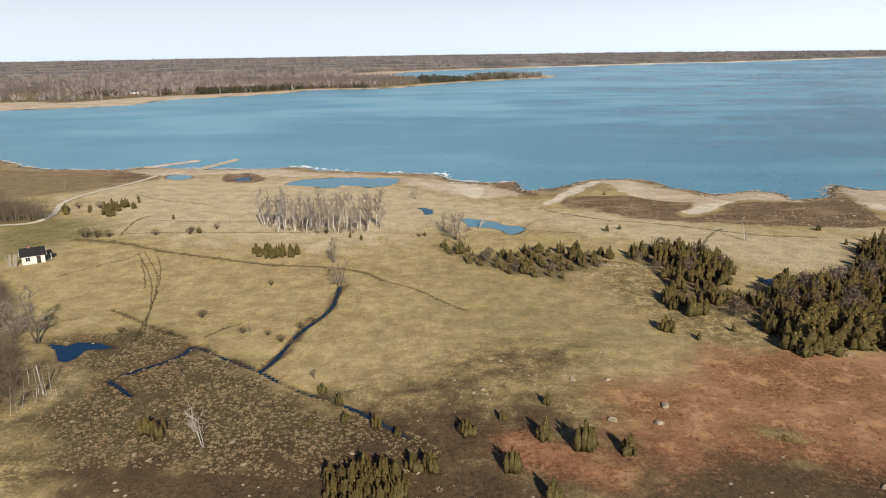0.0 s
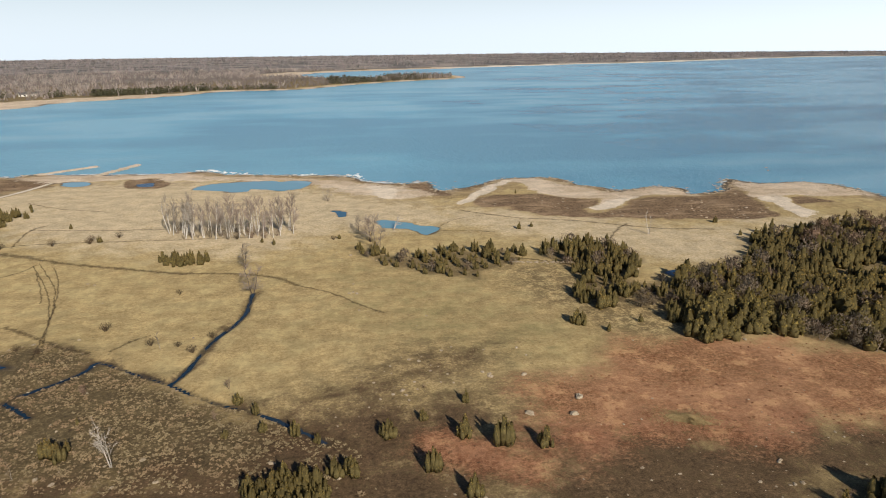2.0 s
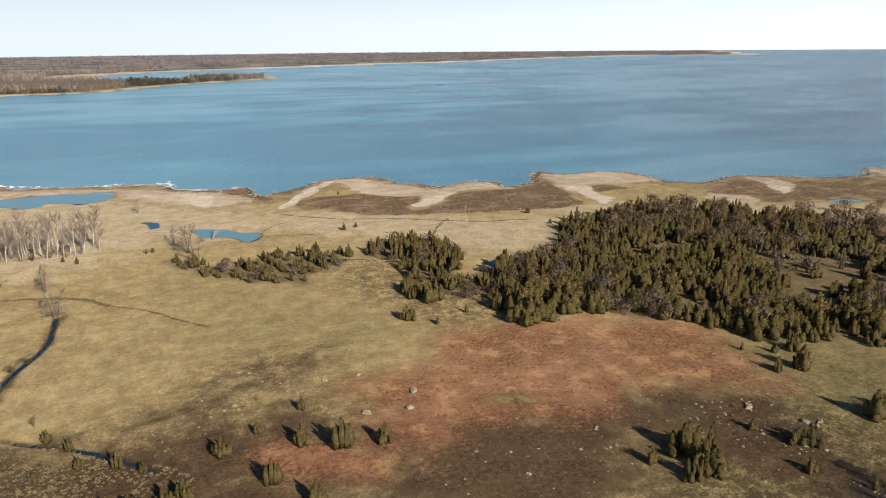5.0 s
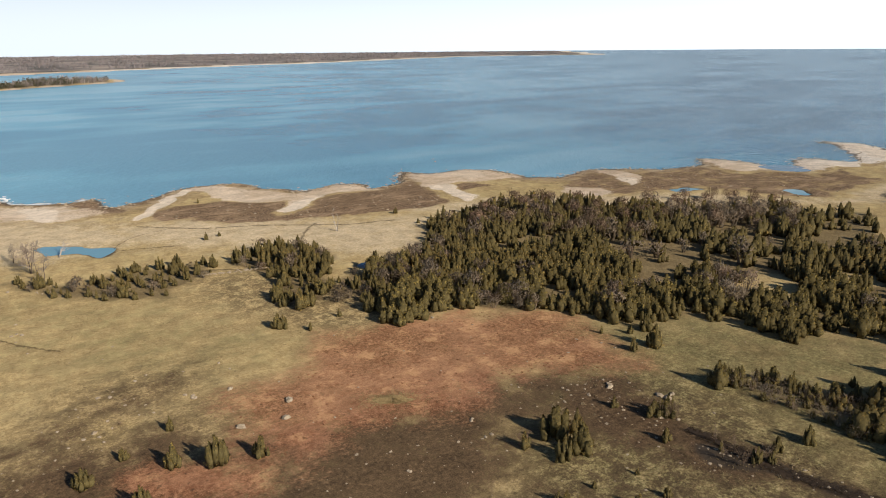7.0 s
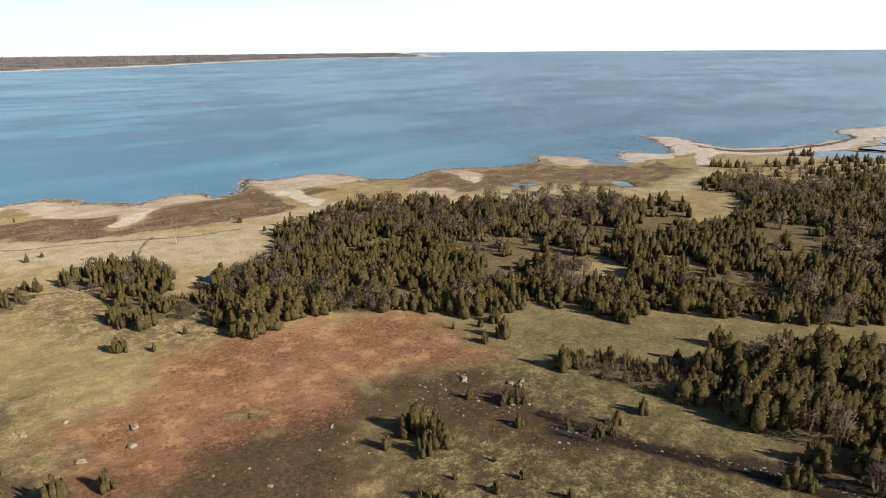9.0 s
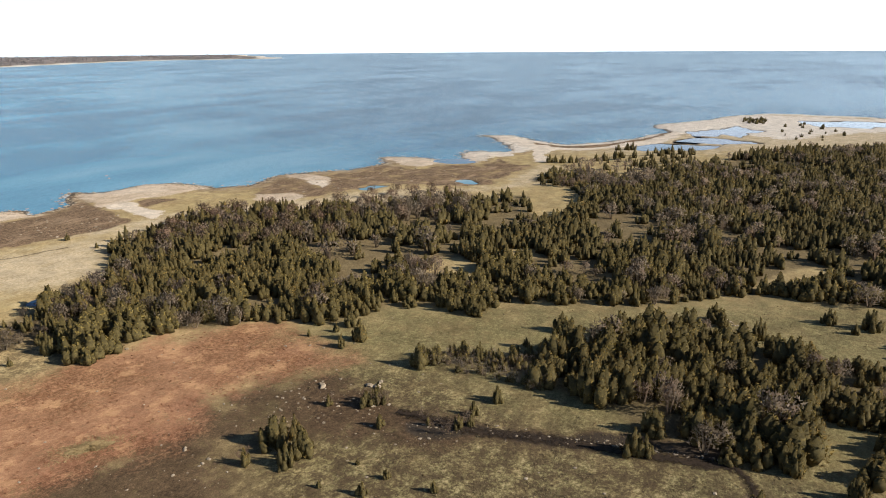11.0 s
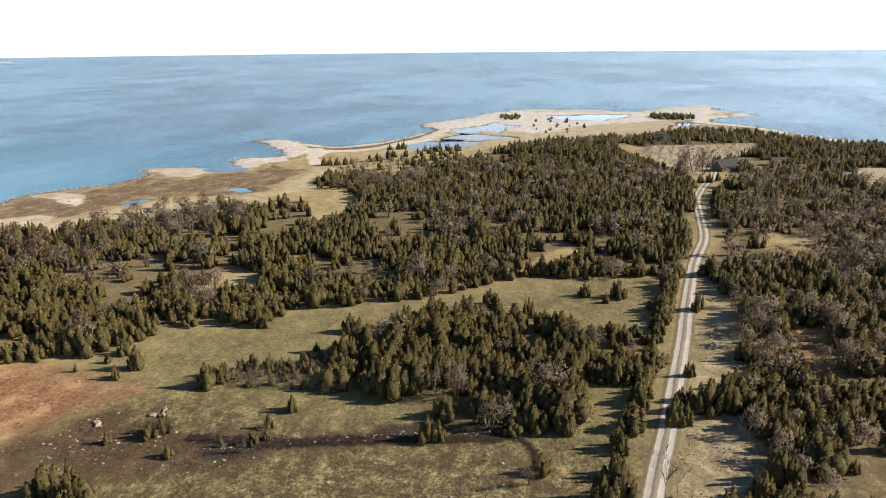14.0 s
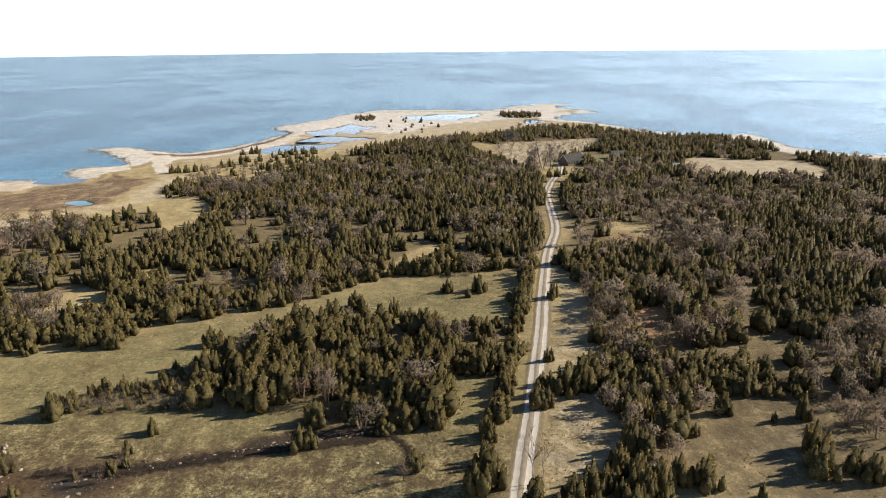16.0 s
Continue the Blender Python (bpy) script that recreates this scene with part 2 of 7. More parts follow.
WOOD_POINT = [
    (400, -12), (425, -32), (444, -44), (455, -77), (448, -91), (413, -108), (398, -155), (353, -172), (325, -180),
    (308, -211), (279, -192), (280, -150), (298, -99), (307, -65), (318, -54), (349, -48), (374, -33),
]
CLEAR_G = [
    (288.1, -101.4), (326, -111), (330, -122), (322, -140), (314, -162), (277.5, -155.2), (273.1, -135.1), (275.5, -113.4),
]
CLEAR_H = [
    (381, -27), (391, -53), (402, -86), (364, -76), (330.1, -55.3), (298.1, -36.8), (314, -25.2),
]
GROVE_A = [
    (4, 177), (12, 171), (18, 165), (26, 170), (44, 166), (45, 161), (40.7, 154.4), (32.1, 150.9),
    (30.3, 145), (22.9, 149.5), (15.8, 154.2), (10, 161),
]
GROVE_B = [
    (51, 163), (62, 169), (69, 169), (73, 161), (69, 150), (67.2, 142.2), (59.1, 128.9), (50.3, 123.4),
    (48.1, 132.9), (54, 143.2), (52, 154),
]
GROVE_C = [
    (64.1, 135.2), (75, 137.9), (81.2, 133.9), (73, 113.6), (64, 104.6), (61.5, 107), (61.6, 119.7), (58.3, 124.3),
]
GROVE_D = [
    (-43, 174), (-32, 174), (-32, 169), (-41, 169),
]
GROVE_E = [
    (-12.2, 72.8), (-9.5, 75.6), (-4, 75.9), (-2.8, 72.3), (-3.7, 67.1), (-11.2, 67.5),
]
SCRUB = [
    (92, 58), (97.3, 52.2), (100.4, 45.1), (101.3, 39.1), (92, 34.4), (91.3, 42.9), (91.3, 51.1),
]
POINT_FIELD = [
    (265, 103), (307, 100), (344, 85), (362, 69), (297, 58), (267, 72), (249, 89),
]
PALE_MEADOW = [
    (-131, 262), (-103, 288), (-62, 293), (-10, 266), (25, 231), (49, 194), (25, 196), (2, 192),
    (-22, 176), (-50, 184), (-79, 196), (-100, 218),
]
PALE_SHORE = [
    (33, 220), (67, 209), (96, 182), (116, 176), (96, 145), (74, 154), (50, 178), (30, 200),
]
BIRCHES = [
    (-47, 206), (-31, 201), (-14, 200), (-13, 193), (-29, 191), (-43, 196),
]
ALDERS = [
    (-128.7, 166), (-98.1, 155), (-83.2, 136.2), (-75.1, 122.7), (-69.3, 112.6), (-64, 102), (-62.9, 95.7), (-70.7, 83.7),
]
VERGE_FIELD = [
    (173, -30), (142.7, -26.6), (118.2, -22.6), (100.2, -19.2), (86.4, -16.2), (73.1, -14), (70.9, -22.5), (76.8, -31.7),
    (96.4, -28.8), (129.4, -30.4), (159, -34),
]
ISLET_A = [
    (532, 70), (531, 56), (507, 55), (508, 66),
]
ISLET_B = [
    (549, -42), (547, -68), (522, -63), (523, -41),
]
POINT_SCATTER = [
    (514, 43), (504, 14), (443, 7), (433, 32),
]
STONEROW_C = [
    (136.8, 15.4), (133.5, 12.4), (128, 8.7),
]
ALDERS_B = [
    (-166, 245), (-140, 234), (-118, 220), (-119, 214), (-129, 213), (-144, 211),
]
SAND_I = [
    (182, 182), (187, 168), (178, 167), (175, 176),
]
SAND_J = [
    (308, 168), (316, 150), (305, 142), (299, 156),
]
BAR_A = [
    (39.8, 224), (44.1, 225), (52.8, 239), (61.9, 255), (69, 263), (65.7, 267), (57.2, 254), (47.6, 238),
]
BAR_B = [
    (80.6, 210), (89.7, 218), (101.4, 222), (92.1, 213), (83.7, 207),
]
BAR_C = [
    (140.8, 211), (150, 211), (146.2, 198), (142.5, 187), (136.6, 184), (138.1, 193),
]
BAR_D = [
    (12.4, 262), (20.6, 259), (20.9, 239), (14.6, 239), (12.7, 250),
]
BAR_F = [
    (210, 185), (213, 182), (213, 178), (201, 169), (204, 177),
]
KELP_D = [
    (152, 211), (158, 209), (160, 203), (147.2, 199),
]
KELP_E = [
    (-80.6, 292), (-71.7, 295), (-63.3, 285), (-64.6, 272), (-75, 275),
]
KELP_F = [
    (-131.8, 303), (-120.1, 305), (-107.5, 300), (-106.7, 285), (-117.9, 283), (-122.4, 280),
]
FEN = [
    (-9.7, 231), (1.4, 230), (8.1, 215), (5.8, 202), (-5.6, 203), (-8.4, 215),
]
POOL_K = [
    (279, 164), (286, 158), (285, 148.8), (278, 148.3), (275, 159),
]
LAGOON_E = [
    (393, 85.8), (416, 82.3), (420, 74.7), (420, 64.5), (414, 55.3), (411, 45.2), (409, 40.1), (403, 47.3), (398, 56.1), (398, 68.8), (390, 77),
]
LAGOON_F = [
    (447, 88.9), (459, 81.9), (468, 72.4), (490, 68.4), (478, 57.2), (466, 51.2), (455, 57.6), (447, 51.3), (433, 58), (437, 67.3), (427, 72.4), (425, 80.7), (435, 84.7),
]
THIN_A = [
    (210, 68.6), (212, 48.4), (180.2, 40.9), (177.4, 54.7),
]
THIN_B = [
    (156, 73.2), (163, 57.4), (152.2, 39.7), (148.2, 41.1), (143.3, 53.2), (152, 68.4),
]
CLEAR_I = [
    (410, -153), (405, -169), (368, -176), (345, -185), (335, -168), (360, -163), (382, -157),
]
HEATH_A = [
    (193, -47.8), (193, -56.8), (182, -57.8), (181, -49.2),
]
HEATH_B = [
    (132.7, -39), (133.3, -47.2), (112.7, -39.9), (112.7, -35.9),
]
LAWN = [
    (339, -69.9), (343, -86.3), (334, -85.3), (308.3, -67.3),
]
ALDERS_C = [
    (108.6, -63.1), (118.2, -75.8), (120.7, -84.3), (86.6, -64.5), (85.1, -58.3), (93, -58.3),
]
PALE_PATCH = [
    (77, -40.4), (85.1, -46.7), (82.2, -53), (77, -51.9), (75.1, -44.6),
]
# ground darkened by colour, for the dimming at the view's right edge
EAST_SHADE = [
    (72, -36), (88, -32), (110, -36), (122, -50), (130, -90), (90, -95), (60, -60),
]
LOT_A = [
    (-78.1, 119.9), (-70.7, 116.9), (-64.9, 112.3), (-60.6, 110.2), (-54.4, 105.5), (-53.6, 100.2), (-54.6, 95.6), (-57.2, 91.3), (-60, 88.2),
]
LOT_B = [
    (-57.4, 86.2), (-53, 83.4), (-49.6, 80.9), (-46.7, 78.5), (-45.1, 76.9), (-45.6, 74.9), (-47.7, 73.4), (-54.9, 74.3),
]
WOOD_CAPE = [
    (246, 101.9), (264, 105.3), (273, 98.9), (270, 86.1), (256, 53.7), (236, 49.3), (223, 62.8), (234, 78.7), (246, 89.4),
]
PALE_STRIP = [
    (110, 190), (140, 186), (180, 165), (205, 150), (235, 115), (262, 118), (290, 118), (280, 105), (250, 100), (225, 112), (200, 128), (175, 148), (150, 168), (120, 176),
]
BUSHES_A = [
    (185, 144.1), (201, 143.3), (204, 133.6), (201, 117.9), (183, 105.8), (169, 104.6), (166, 114.1), (168, 127.7),
]
BUSHES_B = [
    (280, 104.1), (299, 100.7), (304, 85.1), (284, 67.2), (254, 62), (247, 73.2), (250, 87.7),
]
BUSHES_C = [
    (130.9, 87.9), (139.1, 85.3), (136.4, 76.1), (122.9, 70.2), (120.8, 78.3),
]
BUSHES_D = [
    (132.8, -30.6), (138.6, -39.2), (130, -41.9), (115.8, -37.1), (113.9, -30.3),
]
BUSHES_E = [
    (169, -49.5), (185, -65.8), (172, -71.8), (152, -71.4), (136.9, -59.6), (145.4, -51.8),
]
BUSHES_F = [
    (220, -64.7), (233, -81.6), (223, -89.6), (201, -76.3), (199, -64.1),
]
# bushes' shade on the lot, painted with the brown wood cover
LOT_SHADE = [
    (-78.1, 119.9), (-70.7, 116.9), (-64.9, 112.3), (-60.8, 108.7), (-58.5, 100.1), (-58.5, 93.8), (-60, 88.2),
]
MARSH_EDGE = [
    (-57, 91), (-54.3, 94.9), (-53.1, 101.1), (-47.3, 95.3), (-42.9, 83), (-43.6, 76.8), (-46.4, 78.5), (-51.4, 83), (-53.4, 84.1),
]
KELP_G = [
    (360, 155), (352, 140.1), (352, 130.5), (363, 117.9), (387, 109), (404, 103.6), (438, 99.6), (451, 99), (429, 96.5), (392, 99.7), (378, 105.7), (354, 114.5), (344, 127.4), (345, 140.6),
]
ROUGH_GROVE = [
    (36.2, 151), (54.3, 156), (63.3, 137.4), (74.6, 131.4), (63.5, 108.4), (53.6, 107.7), (45.7, 114.4), (40, 127.5),
]
JUNIPERS_WEST = [
    (-37.8, 85.7, 3), (-36.1, 84.8, 2.9), (-35.8, 86.8, 2.1), (-36.9, 94.1, 1.3), (-16.1, 87, 1.3), (-12.7, 93.2, 2.3),
    (-15.5, 96.4, 2), (-11.2, 87.8, 1.8), (-6.9, 86, 2.6), (-3.9, 84.1, 1.7), (-1.7, 75.8, 2.7), (0.3, 75.4, 2.9),
    (5.4, 83.4, 2.8), (10.6, 86.8, 1.9), (17.4, 90.9, 2.3), (15.5, 81.5, 3.6), (20, 78.6, 4.5), (25.4, 77.6, 3.1),
    (10.2, 74.4, 3.6), (14.2, 68.8, 3.2), (44.2, 116.3, 2.9), (47.8, 112.2, 1.8), (-100.6, 223.8, 3), (-100.9, 228.7, 4.1),
    (-99.8, 233.7, 3.1), (-99, 245.5, 1.6), (-113.3, 223.4, 2.8), (-108.5, 229.4, 1.9), (-16.4, 184.2, 2), (-19.7, 187.5, 1.6),
    (0.7, 186.9, 1.6), (-63.4, 196.2, 2), (-76.4, 213.9, 1.8),
]
JUNIPERS_FIELD = [
    (43.5, 117.2, 3.1), (48.1, 112.9, 1.7), (58.5, 132.9, 2.8), (55.4, 115.7, 1.8), (54.2, 59.4, 2.6), (59.8, 59.3, 4.7),
    (62.5, 58.3, 3.7), (56.7, 54.5, 3.6), (59.6, 54.4, 4.5), (93.3, 70.4, 4.5), (98.5, 76.6, 3.3), (89.8, 72.3, 1.8),
    (94.6, 77.1, 2), (90.4, 80.1, 1.7), (97.7, 85.1, 2.9), (114.4, 57.6, 3.1), (89.8, 55.6, 4.4), (92.2, 54.3, 2.9),
    (71.9, 60.2, 2), (74.5, 55.3, 2.7), (76.1, 54.2, 3.5), (85.8, 39.1, 2.5), (74.1, 44.1, 1.6), (70.6, 50, 2.1),
    (51.2, 187.8, 2.4), (55.3, 189.8, 1.6), (108.7, 183.9, 2.3), (107.8, 169.3, 1.7), (80, 40, 2.5), (75.6, 40, 2.4),
    (62.9, 236.6, 1.9),
]
JUNIPERS_SOUTH = [
    (93.5, 70.8, 4.2), (85, 38.6, 3), (115.4, 40.4, 4.2), (144.1, -2.3, 3.3), (140.9, -6.7, 2.3), (144.8, -9.2, 4.3),
    (129, 8.2, 4.6), (134.6, 16.7, 4), (132.9, 15, 3.6), (87.3, -1.6, 4.4), (81.5, 17.1, 4.1), (82, 15.7, 3.3),
    (84, -8.6, 3.4), (77.9, -8, 3.8), (92.7, -16.2, 5), (99.6, -19, 3), (108.9, -20.4, 2.6), (139.3, -24.5, 3.6),
    (97.5, -21.3, 5.6), (89.2, 71.7, 2.7), (115, 58.9, 4.4), (112.5, 72.3, 3), (106, 43.4, 1.9), (76.8, 1.3, 3.1),
    (102, -24.6, 4.4),
]
JUNIPERS_ROAD = [
    (281.4, -42.2, 3.9), (282.6, -45.6, 3.9), (287.6, -49.3, 3.5), (80.7, -27.7, 5.2), (87.2, -1.2, 3.9), (84.9, -8.2, 3.5),
    (92.6, -17.8, 3.9), (99.8, -17.8, 2.7), (108.6, -19.7, 2.6), (140.9, -25.2, 3.6), (98.3, -24.3, 5.3), (104.2, -28.6, 4.1),
    (72, -6.3, 4.3), (108.5, -37.2, 4.2), (108.5, -53, 3.3), (80.7, -51.5, 5), (75.6, -50.1, 5.6), (76.8, -24.8, 4.1),
    (70.9, -40.7, 2.3), (91.2, -43.4, 3.7), (89.5, -54.2, 4.5), (76.8, -54.6, 3.3), (74.4, -55.8, 4), (84.9, -37.2, 2.2),
    (88.7, -49.8, 1.8), (73.2, -34.8, 4.7), (73.1, -8, 6.3),
]

JUNIPERS_PEAT = [(55.2, 48, 1.2), (56.7, 42.6, 1.9), (60.8, 41.9, 1.5), (61.4, 35.4, 1.8), (50.4, 47.7, 2), (51, 46.3, 1.7), (49.7, 48.4, 1.8), (55.2, 54.4, 0.9), (61.5, 46.9, 1), (77.1, 38.9, 1.8)]
JUNIPERS_CAPE = [(297, 117.8, 4), (299, 115.8, 3.6), (298, 111.9, 4), (300, 108.8, 4.2), (302, 106.8, 3.4), (310, 100.4, 4), (312, 97.5, 4.4), (348, 102.2, 3.6), (351, 98.4, 4), (353, 96.1, 4.2), (326, 94.3, 3.8), (305, 81.3, 4), (312, 74.7, 3.6), (318, 71.2, 3.8)]

# ---- the plan: single trees, stones and buildings: x, y, height ----
LOT_SAPLINGS = [
    (-61.8, 101.8, 5.9), (-58.7, 98.7, 5.0), (-57.1, 97.8, 5.5), (-57.1, 94.5, 2.7), (-55.0, 98.4, 2.5), (-57.3, 99.6, 4.7),
]
BROAD_TREES = [
    (-18.3, 146.6, 6.2), (-21.7, 164, 5.8), (-68.8, 118.4, 9.6), (-73.8, 120.7, 7.5), (306.1, -38.7, 10.2), (303.1, -42.1, 11.3), (300.1, -45.4, 10.7), (300.5, -34.5, 9.3), (8.7, 182.1, 7.3), (6.1, 194.6, 4.1), (-2.1, 236.9, 4.3), (10.5, 173.7, 6), (121.4, 158.3, 4.1), (287.7, 63.2, 4.8),
]
PALE_TREES = [
    (-29.2, 82.4, 6.1), (-38.6, 194, 9.8), (84.4, 175.2, 6.1), (-133.2, 264.2, 7.7), (-31.1, 118.4, 3.3), (-40.3, 81.4, 2.6),
    (73.4, -13.6, 6.9), (73.4, -14.7, 7.3), (199.2, -108, 6.3), (195.2, -111.7, 8.8), (-92.9, 191.3, 5.8), (-90.4, 191.1, 3.9),
    (-55.7, 98.1, 3), (-57.4, 95.5, 5), (-58.6, 93.9, 5), (-59, 93.1, 3.6), (-59.5, 92.3, 4.9), (118.3, 0.1, 3.2),
]
BOULDERS = [
    (22.7, 99.2, 0.7), (28.1, 98.1, 0.8), (75.8, 64.7, 1.1), (34, 89.2, 1.3), (31.8, 84.7, 1.1), (25.6, 85.9, 1.1),
    (52.6, 68.8, 0.7), (69.6, 104.3, 0.7), (75.1, 54.3, 0.9), (80.1, 57.2, 1.3), (29.5, 108.2, 0.6), (22.7, 98.3, 0.8),
    (28, 98, 0.6), (-26.4, 122.9, 0.6), (-9.5, 79.6, 0.7), (-1.2, 74.9, 0.5), (-25.8, 83.3, 0.7), (-37.6, 80.9, 0.8),
    (-44.8, 84.7, 0.5), (-35.3, 79.5, 0.6), (76.6, 65.5, 0.6), (79.8, 58.4, 1.2), (75.3, 54.5, 0.6), (71.5, 64.8, 0.6),
    (72.3, 58.7, 0.6), (-53.4, 157.8, 0.6), (3.3, 170.1, 0.9), (-23, 77.9, 0.6), (76.3, 64.9, 0.8), (8.6, 96, 0.8),
]
SEA_STONES = [
    (176.9, 263.3, 1.1), (154, 255.1, 0.6), (138.9, 239.3, 0.6), (181, 232.3, 0.5), (178.2, 243.5, 0.5), (148.4, 250.5, 0.6),
    (307.6, 257.8, 0.5), (524.3, 104.7, 1), (46.7, 266.6, 0.7), (-38.6, 311.3, 0.6), (-46.2, 312.2, 0.8), (-25.4, 302.3, 0.6),
    (-5.9, 295.8, 0.6), (6, 291.6, 0.7), (21.1, 274.2, 0.6), (277.7, 187.5, 0.7), (236.6, 206.8, 0.5), (180, 269.5, 0.9),
    (647.2, -212.4, 1.4), (659.2, -221.3, 1.4),
]

# ---- the plan: trodden trails, field ditches and litter ----
WIDE_TRAILS = [
    (2.0, [(-96.6, 191.2), (-83.4, 187.2), (-67.0, 177.1)]),
    (1.1, [(-67.0, 177.1), (-51.2, 169.5), (-36.5, 163.0), (-22.9, 159.8), (-14.8, 156.1), (-8.7, 148.8)]),
    (0.3, [(-8.7, 148.8), (-1.9, 142.6), (4.9, 133.1), (8.6, 128.8)]),
    (0.1, [(-72.5, 175.3), (-65.0, 160.8), (-59.6, 148.4), (-54.9, 134.5), (-53.1, 125.8), (-51.5, 117.5)]),
    (0.1, [(-72.0, 177.7), (-64.2, 162.8), (-60.3, 154.1), (-56.4, 141.1), (-54.0, 131.5), (-51.8, 123.0)]),
    (0.08, [(-67.2, 173.6), (-61.7, 160.3), (-57.1, 144.5), (-55.4, 137.1)]),
    (0.08, [(-70.0, 170.2), (-62.5, 152.5), (-60.6, 146.7)]),
    (0.3, [(-84.6, 157.3), (-80.1, 163.6), (-74.1, 170.8), (-72.2, 176.3)]),
]
FIELD_TRAILS = [
    (0.8, [(-62.7, 134.6), (-55.7, 128.8), (-48.5, 122.5), (-42.9, 118.8)]),
    (0.45, [(-39.6, 118.9), (-36.8, 123.4), (-34.3, 125.6)]),
    (0.35, [(-93.0, 193.0), (-81.2, 196.6), (-66.0, 196.3), (-42.5, 194.1), (-23.9, 193.3)]),
    (0.35, [(-87.6, 213.8), (-66.7, 209.4), (-46.7, 207.1)]),
    (0.3, [(-85.0, 194.2), (-87.1, 212.3), (-84.6, 219.1)]),
    (0.3, [(-102.8, 254.1), (-89.3, 242.7), (-72.3, 234.8)]),
    (0.3, [(28.0, 190.0), (34.6, 189.0), (43.8, 185.6)]),
    (0.1, [(28.7, 194.0), (36.1, 202.6), (46.2, 206.7)]),
    (0.6, [(38.6, 214.8), (52.9, 201.7), (68.7, 194.1), (88.0, 181.4), (104.2, 176.3)]),
    (0.5, [(70.6, 169.9), (78.7, 182.6), (83.5, 187.3)]),
    (0.6, [(41.2, 161.1), (46.9, 158.1), (54.5, 152.5)]),
]
PEAT = [(75.4, 50.2), (75.9, 42.8), (76.4, 36.8), (78.3, 30.8), (80.0, 24.8), (81.4, 17.4), (83.0, 10.4), (84.7, 5.0)]
PEAT_B = [(84.9, 5.4), (82.2, 2.9), (77.6, 1.5)]
SHRUBS = [(-43.0, 129.2, 2.0), (-33.4, 147.9, 1.3), (-0.8, 186.3, 1.4), (-23.1, 122.8, 1.5), (-25.4, 116.2, 1.6), (-28.3, 119.2, 1.2), (-33.2, 120.6, 1.6), (-65.6, 195.0, 2.0), (-59.4, 200.3, 1.8), (-20.9, 125.8, 1.3), (-51.6, 120.4, 1.3), (-46.4, 120.8, 1.2), (-55.7, 122.2, 1.4), (-26.8, 191.9, 1.6)]
MEADOW_STONES = [(-55.2, 159.0, 0.6), (-46.6, 125.7, 0.5), (-66.3, 156.9, 0.4), (3.1, 147.6, 0.5), (3.6, 141.2, 0.7), (2.4, 138.1, 0.4), (3.7, 131.3, 0.5), (-0.9, 171.9, 0.4), (0.9, 167.2, 0.5), (-0.2, 172.9, 0.35), (-34.3, 145.8, 0.4), (-48.1, 145.1, 0.4), (5.4, 149.3, 0.45), (-62.3, 123.0, 0.4), (-64.2, 118.8, 0.5), (8.5, 166.6, 0.6), (84.9, 80.9, 0.5), (76.5, 65.4, 1.0)]
PASTURE_STONES = [(71.8, 68.9, 0.4), (81.8, 57.7, 0.9), (74.8, 55.1, 0.8), (52.9, 69.1, 0.6), (52.7, 64.4, 0.6), (58.3, 57.8, 0.5), (58.0, 84.3, 0.4), (39.1, 63.5, 0.7), (39.4, 68.7, 0.4), (43.1, 67.8, 0.4), (9.4, 165.0, 0.6), (11.0, 165.1, 0.5), (2.9, 142.1, 0.6), (2.0, 141.5, 0.6), (51.6, 64.3, 0.5), (64.3, 74.2, 0.4), (64.6, 72.9, 0.4), (44.4, 75.8, 0.4)]
DOMES_A = [(123.2, 165.1), (153.5, 170.8), (168.4, 148.1), (142.5, 118.3), (128.3, 132.1), (119.0, 145.5)]
DOMES_B = [(170.4, 143.1), (197.5, 143.2), (214.8, 126.1), (187.3, 101.7), (164.5, 111.6), (158.8, 125.4)]
SAPLINGS = [(75.3, 45.6, 2.2), (75.7, 43.2, 2.0), (76.9, 39.4, 2.4), (76.4, 53.9, 2.4), (82.6, 17.0, 2.0), (74.3, 2.5, 3.4), (75.5, 56.3, 1.8), (75.5, 53.7, 2.2), (72.8, 42.9, 2.0), (73.4, 40.7, 2.2), (71.8, 60.2, 2.0), (76.1, 53.2, 2.4), (54.1, 59.6, 2.2), (-38.7, 103.1, 2.0), (-17.4, 101.1, 1.8), (-17.8, 91.7, 1.6)]
JUNIPERS_LANE = [(-115.8, 228.0, 3.0), (-100.4, 222.4, 4.5), (-97.9, 219.8, 3.2), (-98.4, 226.9, 3.6), (-98.2, 232.7, 3.4), (-94.8, 230.6, 2.6), (-106.9, 225.4, 2.4), (-96.3, 239.4, 2.4)]
LANE_SHRUBS = [(-93.9, 193.1, 3.2), (-90.6, 193.4, 2.6), (-87.6, 193.7, 2.4), (-113.7, 232.7, 2.4), (-106.2, 231.9, 2.6), (-74.8, 194.2, 2.0), (-66.0, 198.2, 1.8)]

# ---- materials ----
def material(name, rough=0.9, metal=0.0):
    m = bpy.data.materials.new(name)
    m.use_nodes = True
    b = m.node_tree.nodes["Principled BSDF"]
    b.inputs["Roughness"].default_value, b.inputs["Metallic"].default_value = rough, metal
    b.inputs["Specular IOR Level"].default_value, b.inputs["Diffuse Roughness"].default_value = 0.2, 0.2
    return m, m.node_tree, b


def put(nt, socket, value):
    if isinstance(value, bpy.types.NodeSocket):
        nt.links.new(value, socket)
    elif isinstance(value, tuple):
        socket.default_value = (*value, 1.0) if len(value) == 3 and len(socket.default_value) == 4 else value
    else:
        socket.default_value = value


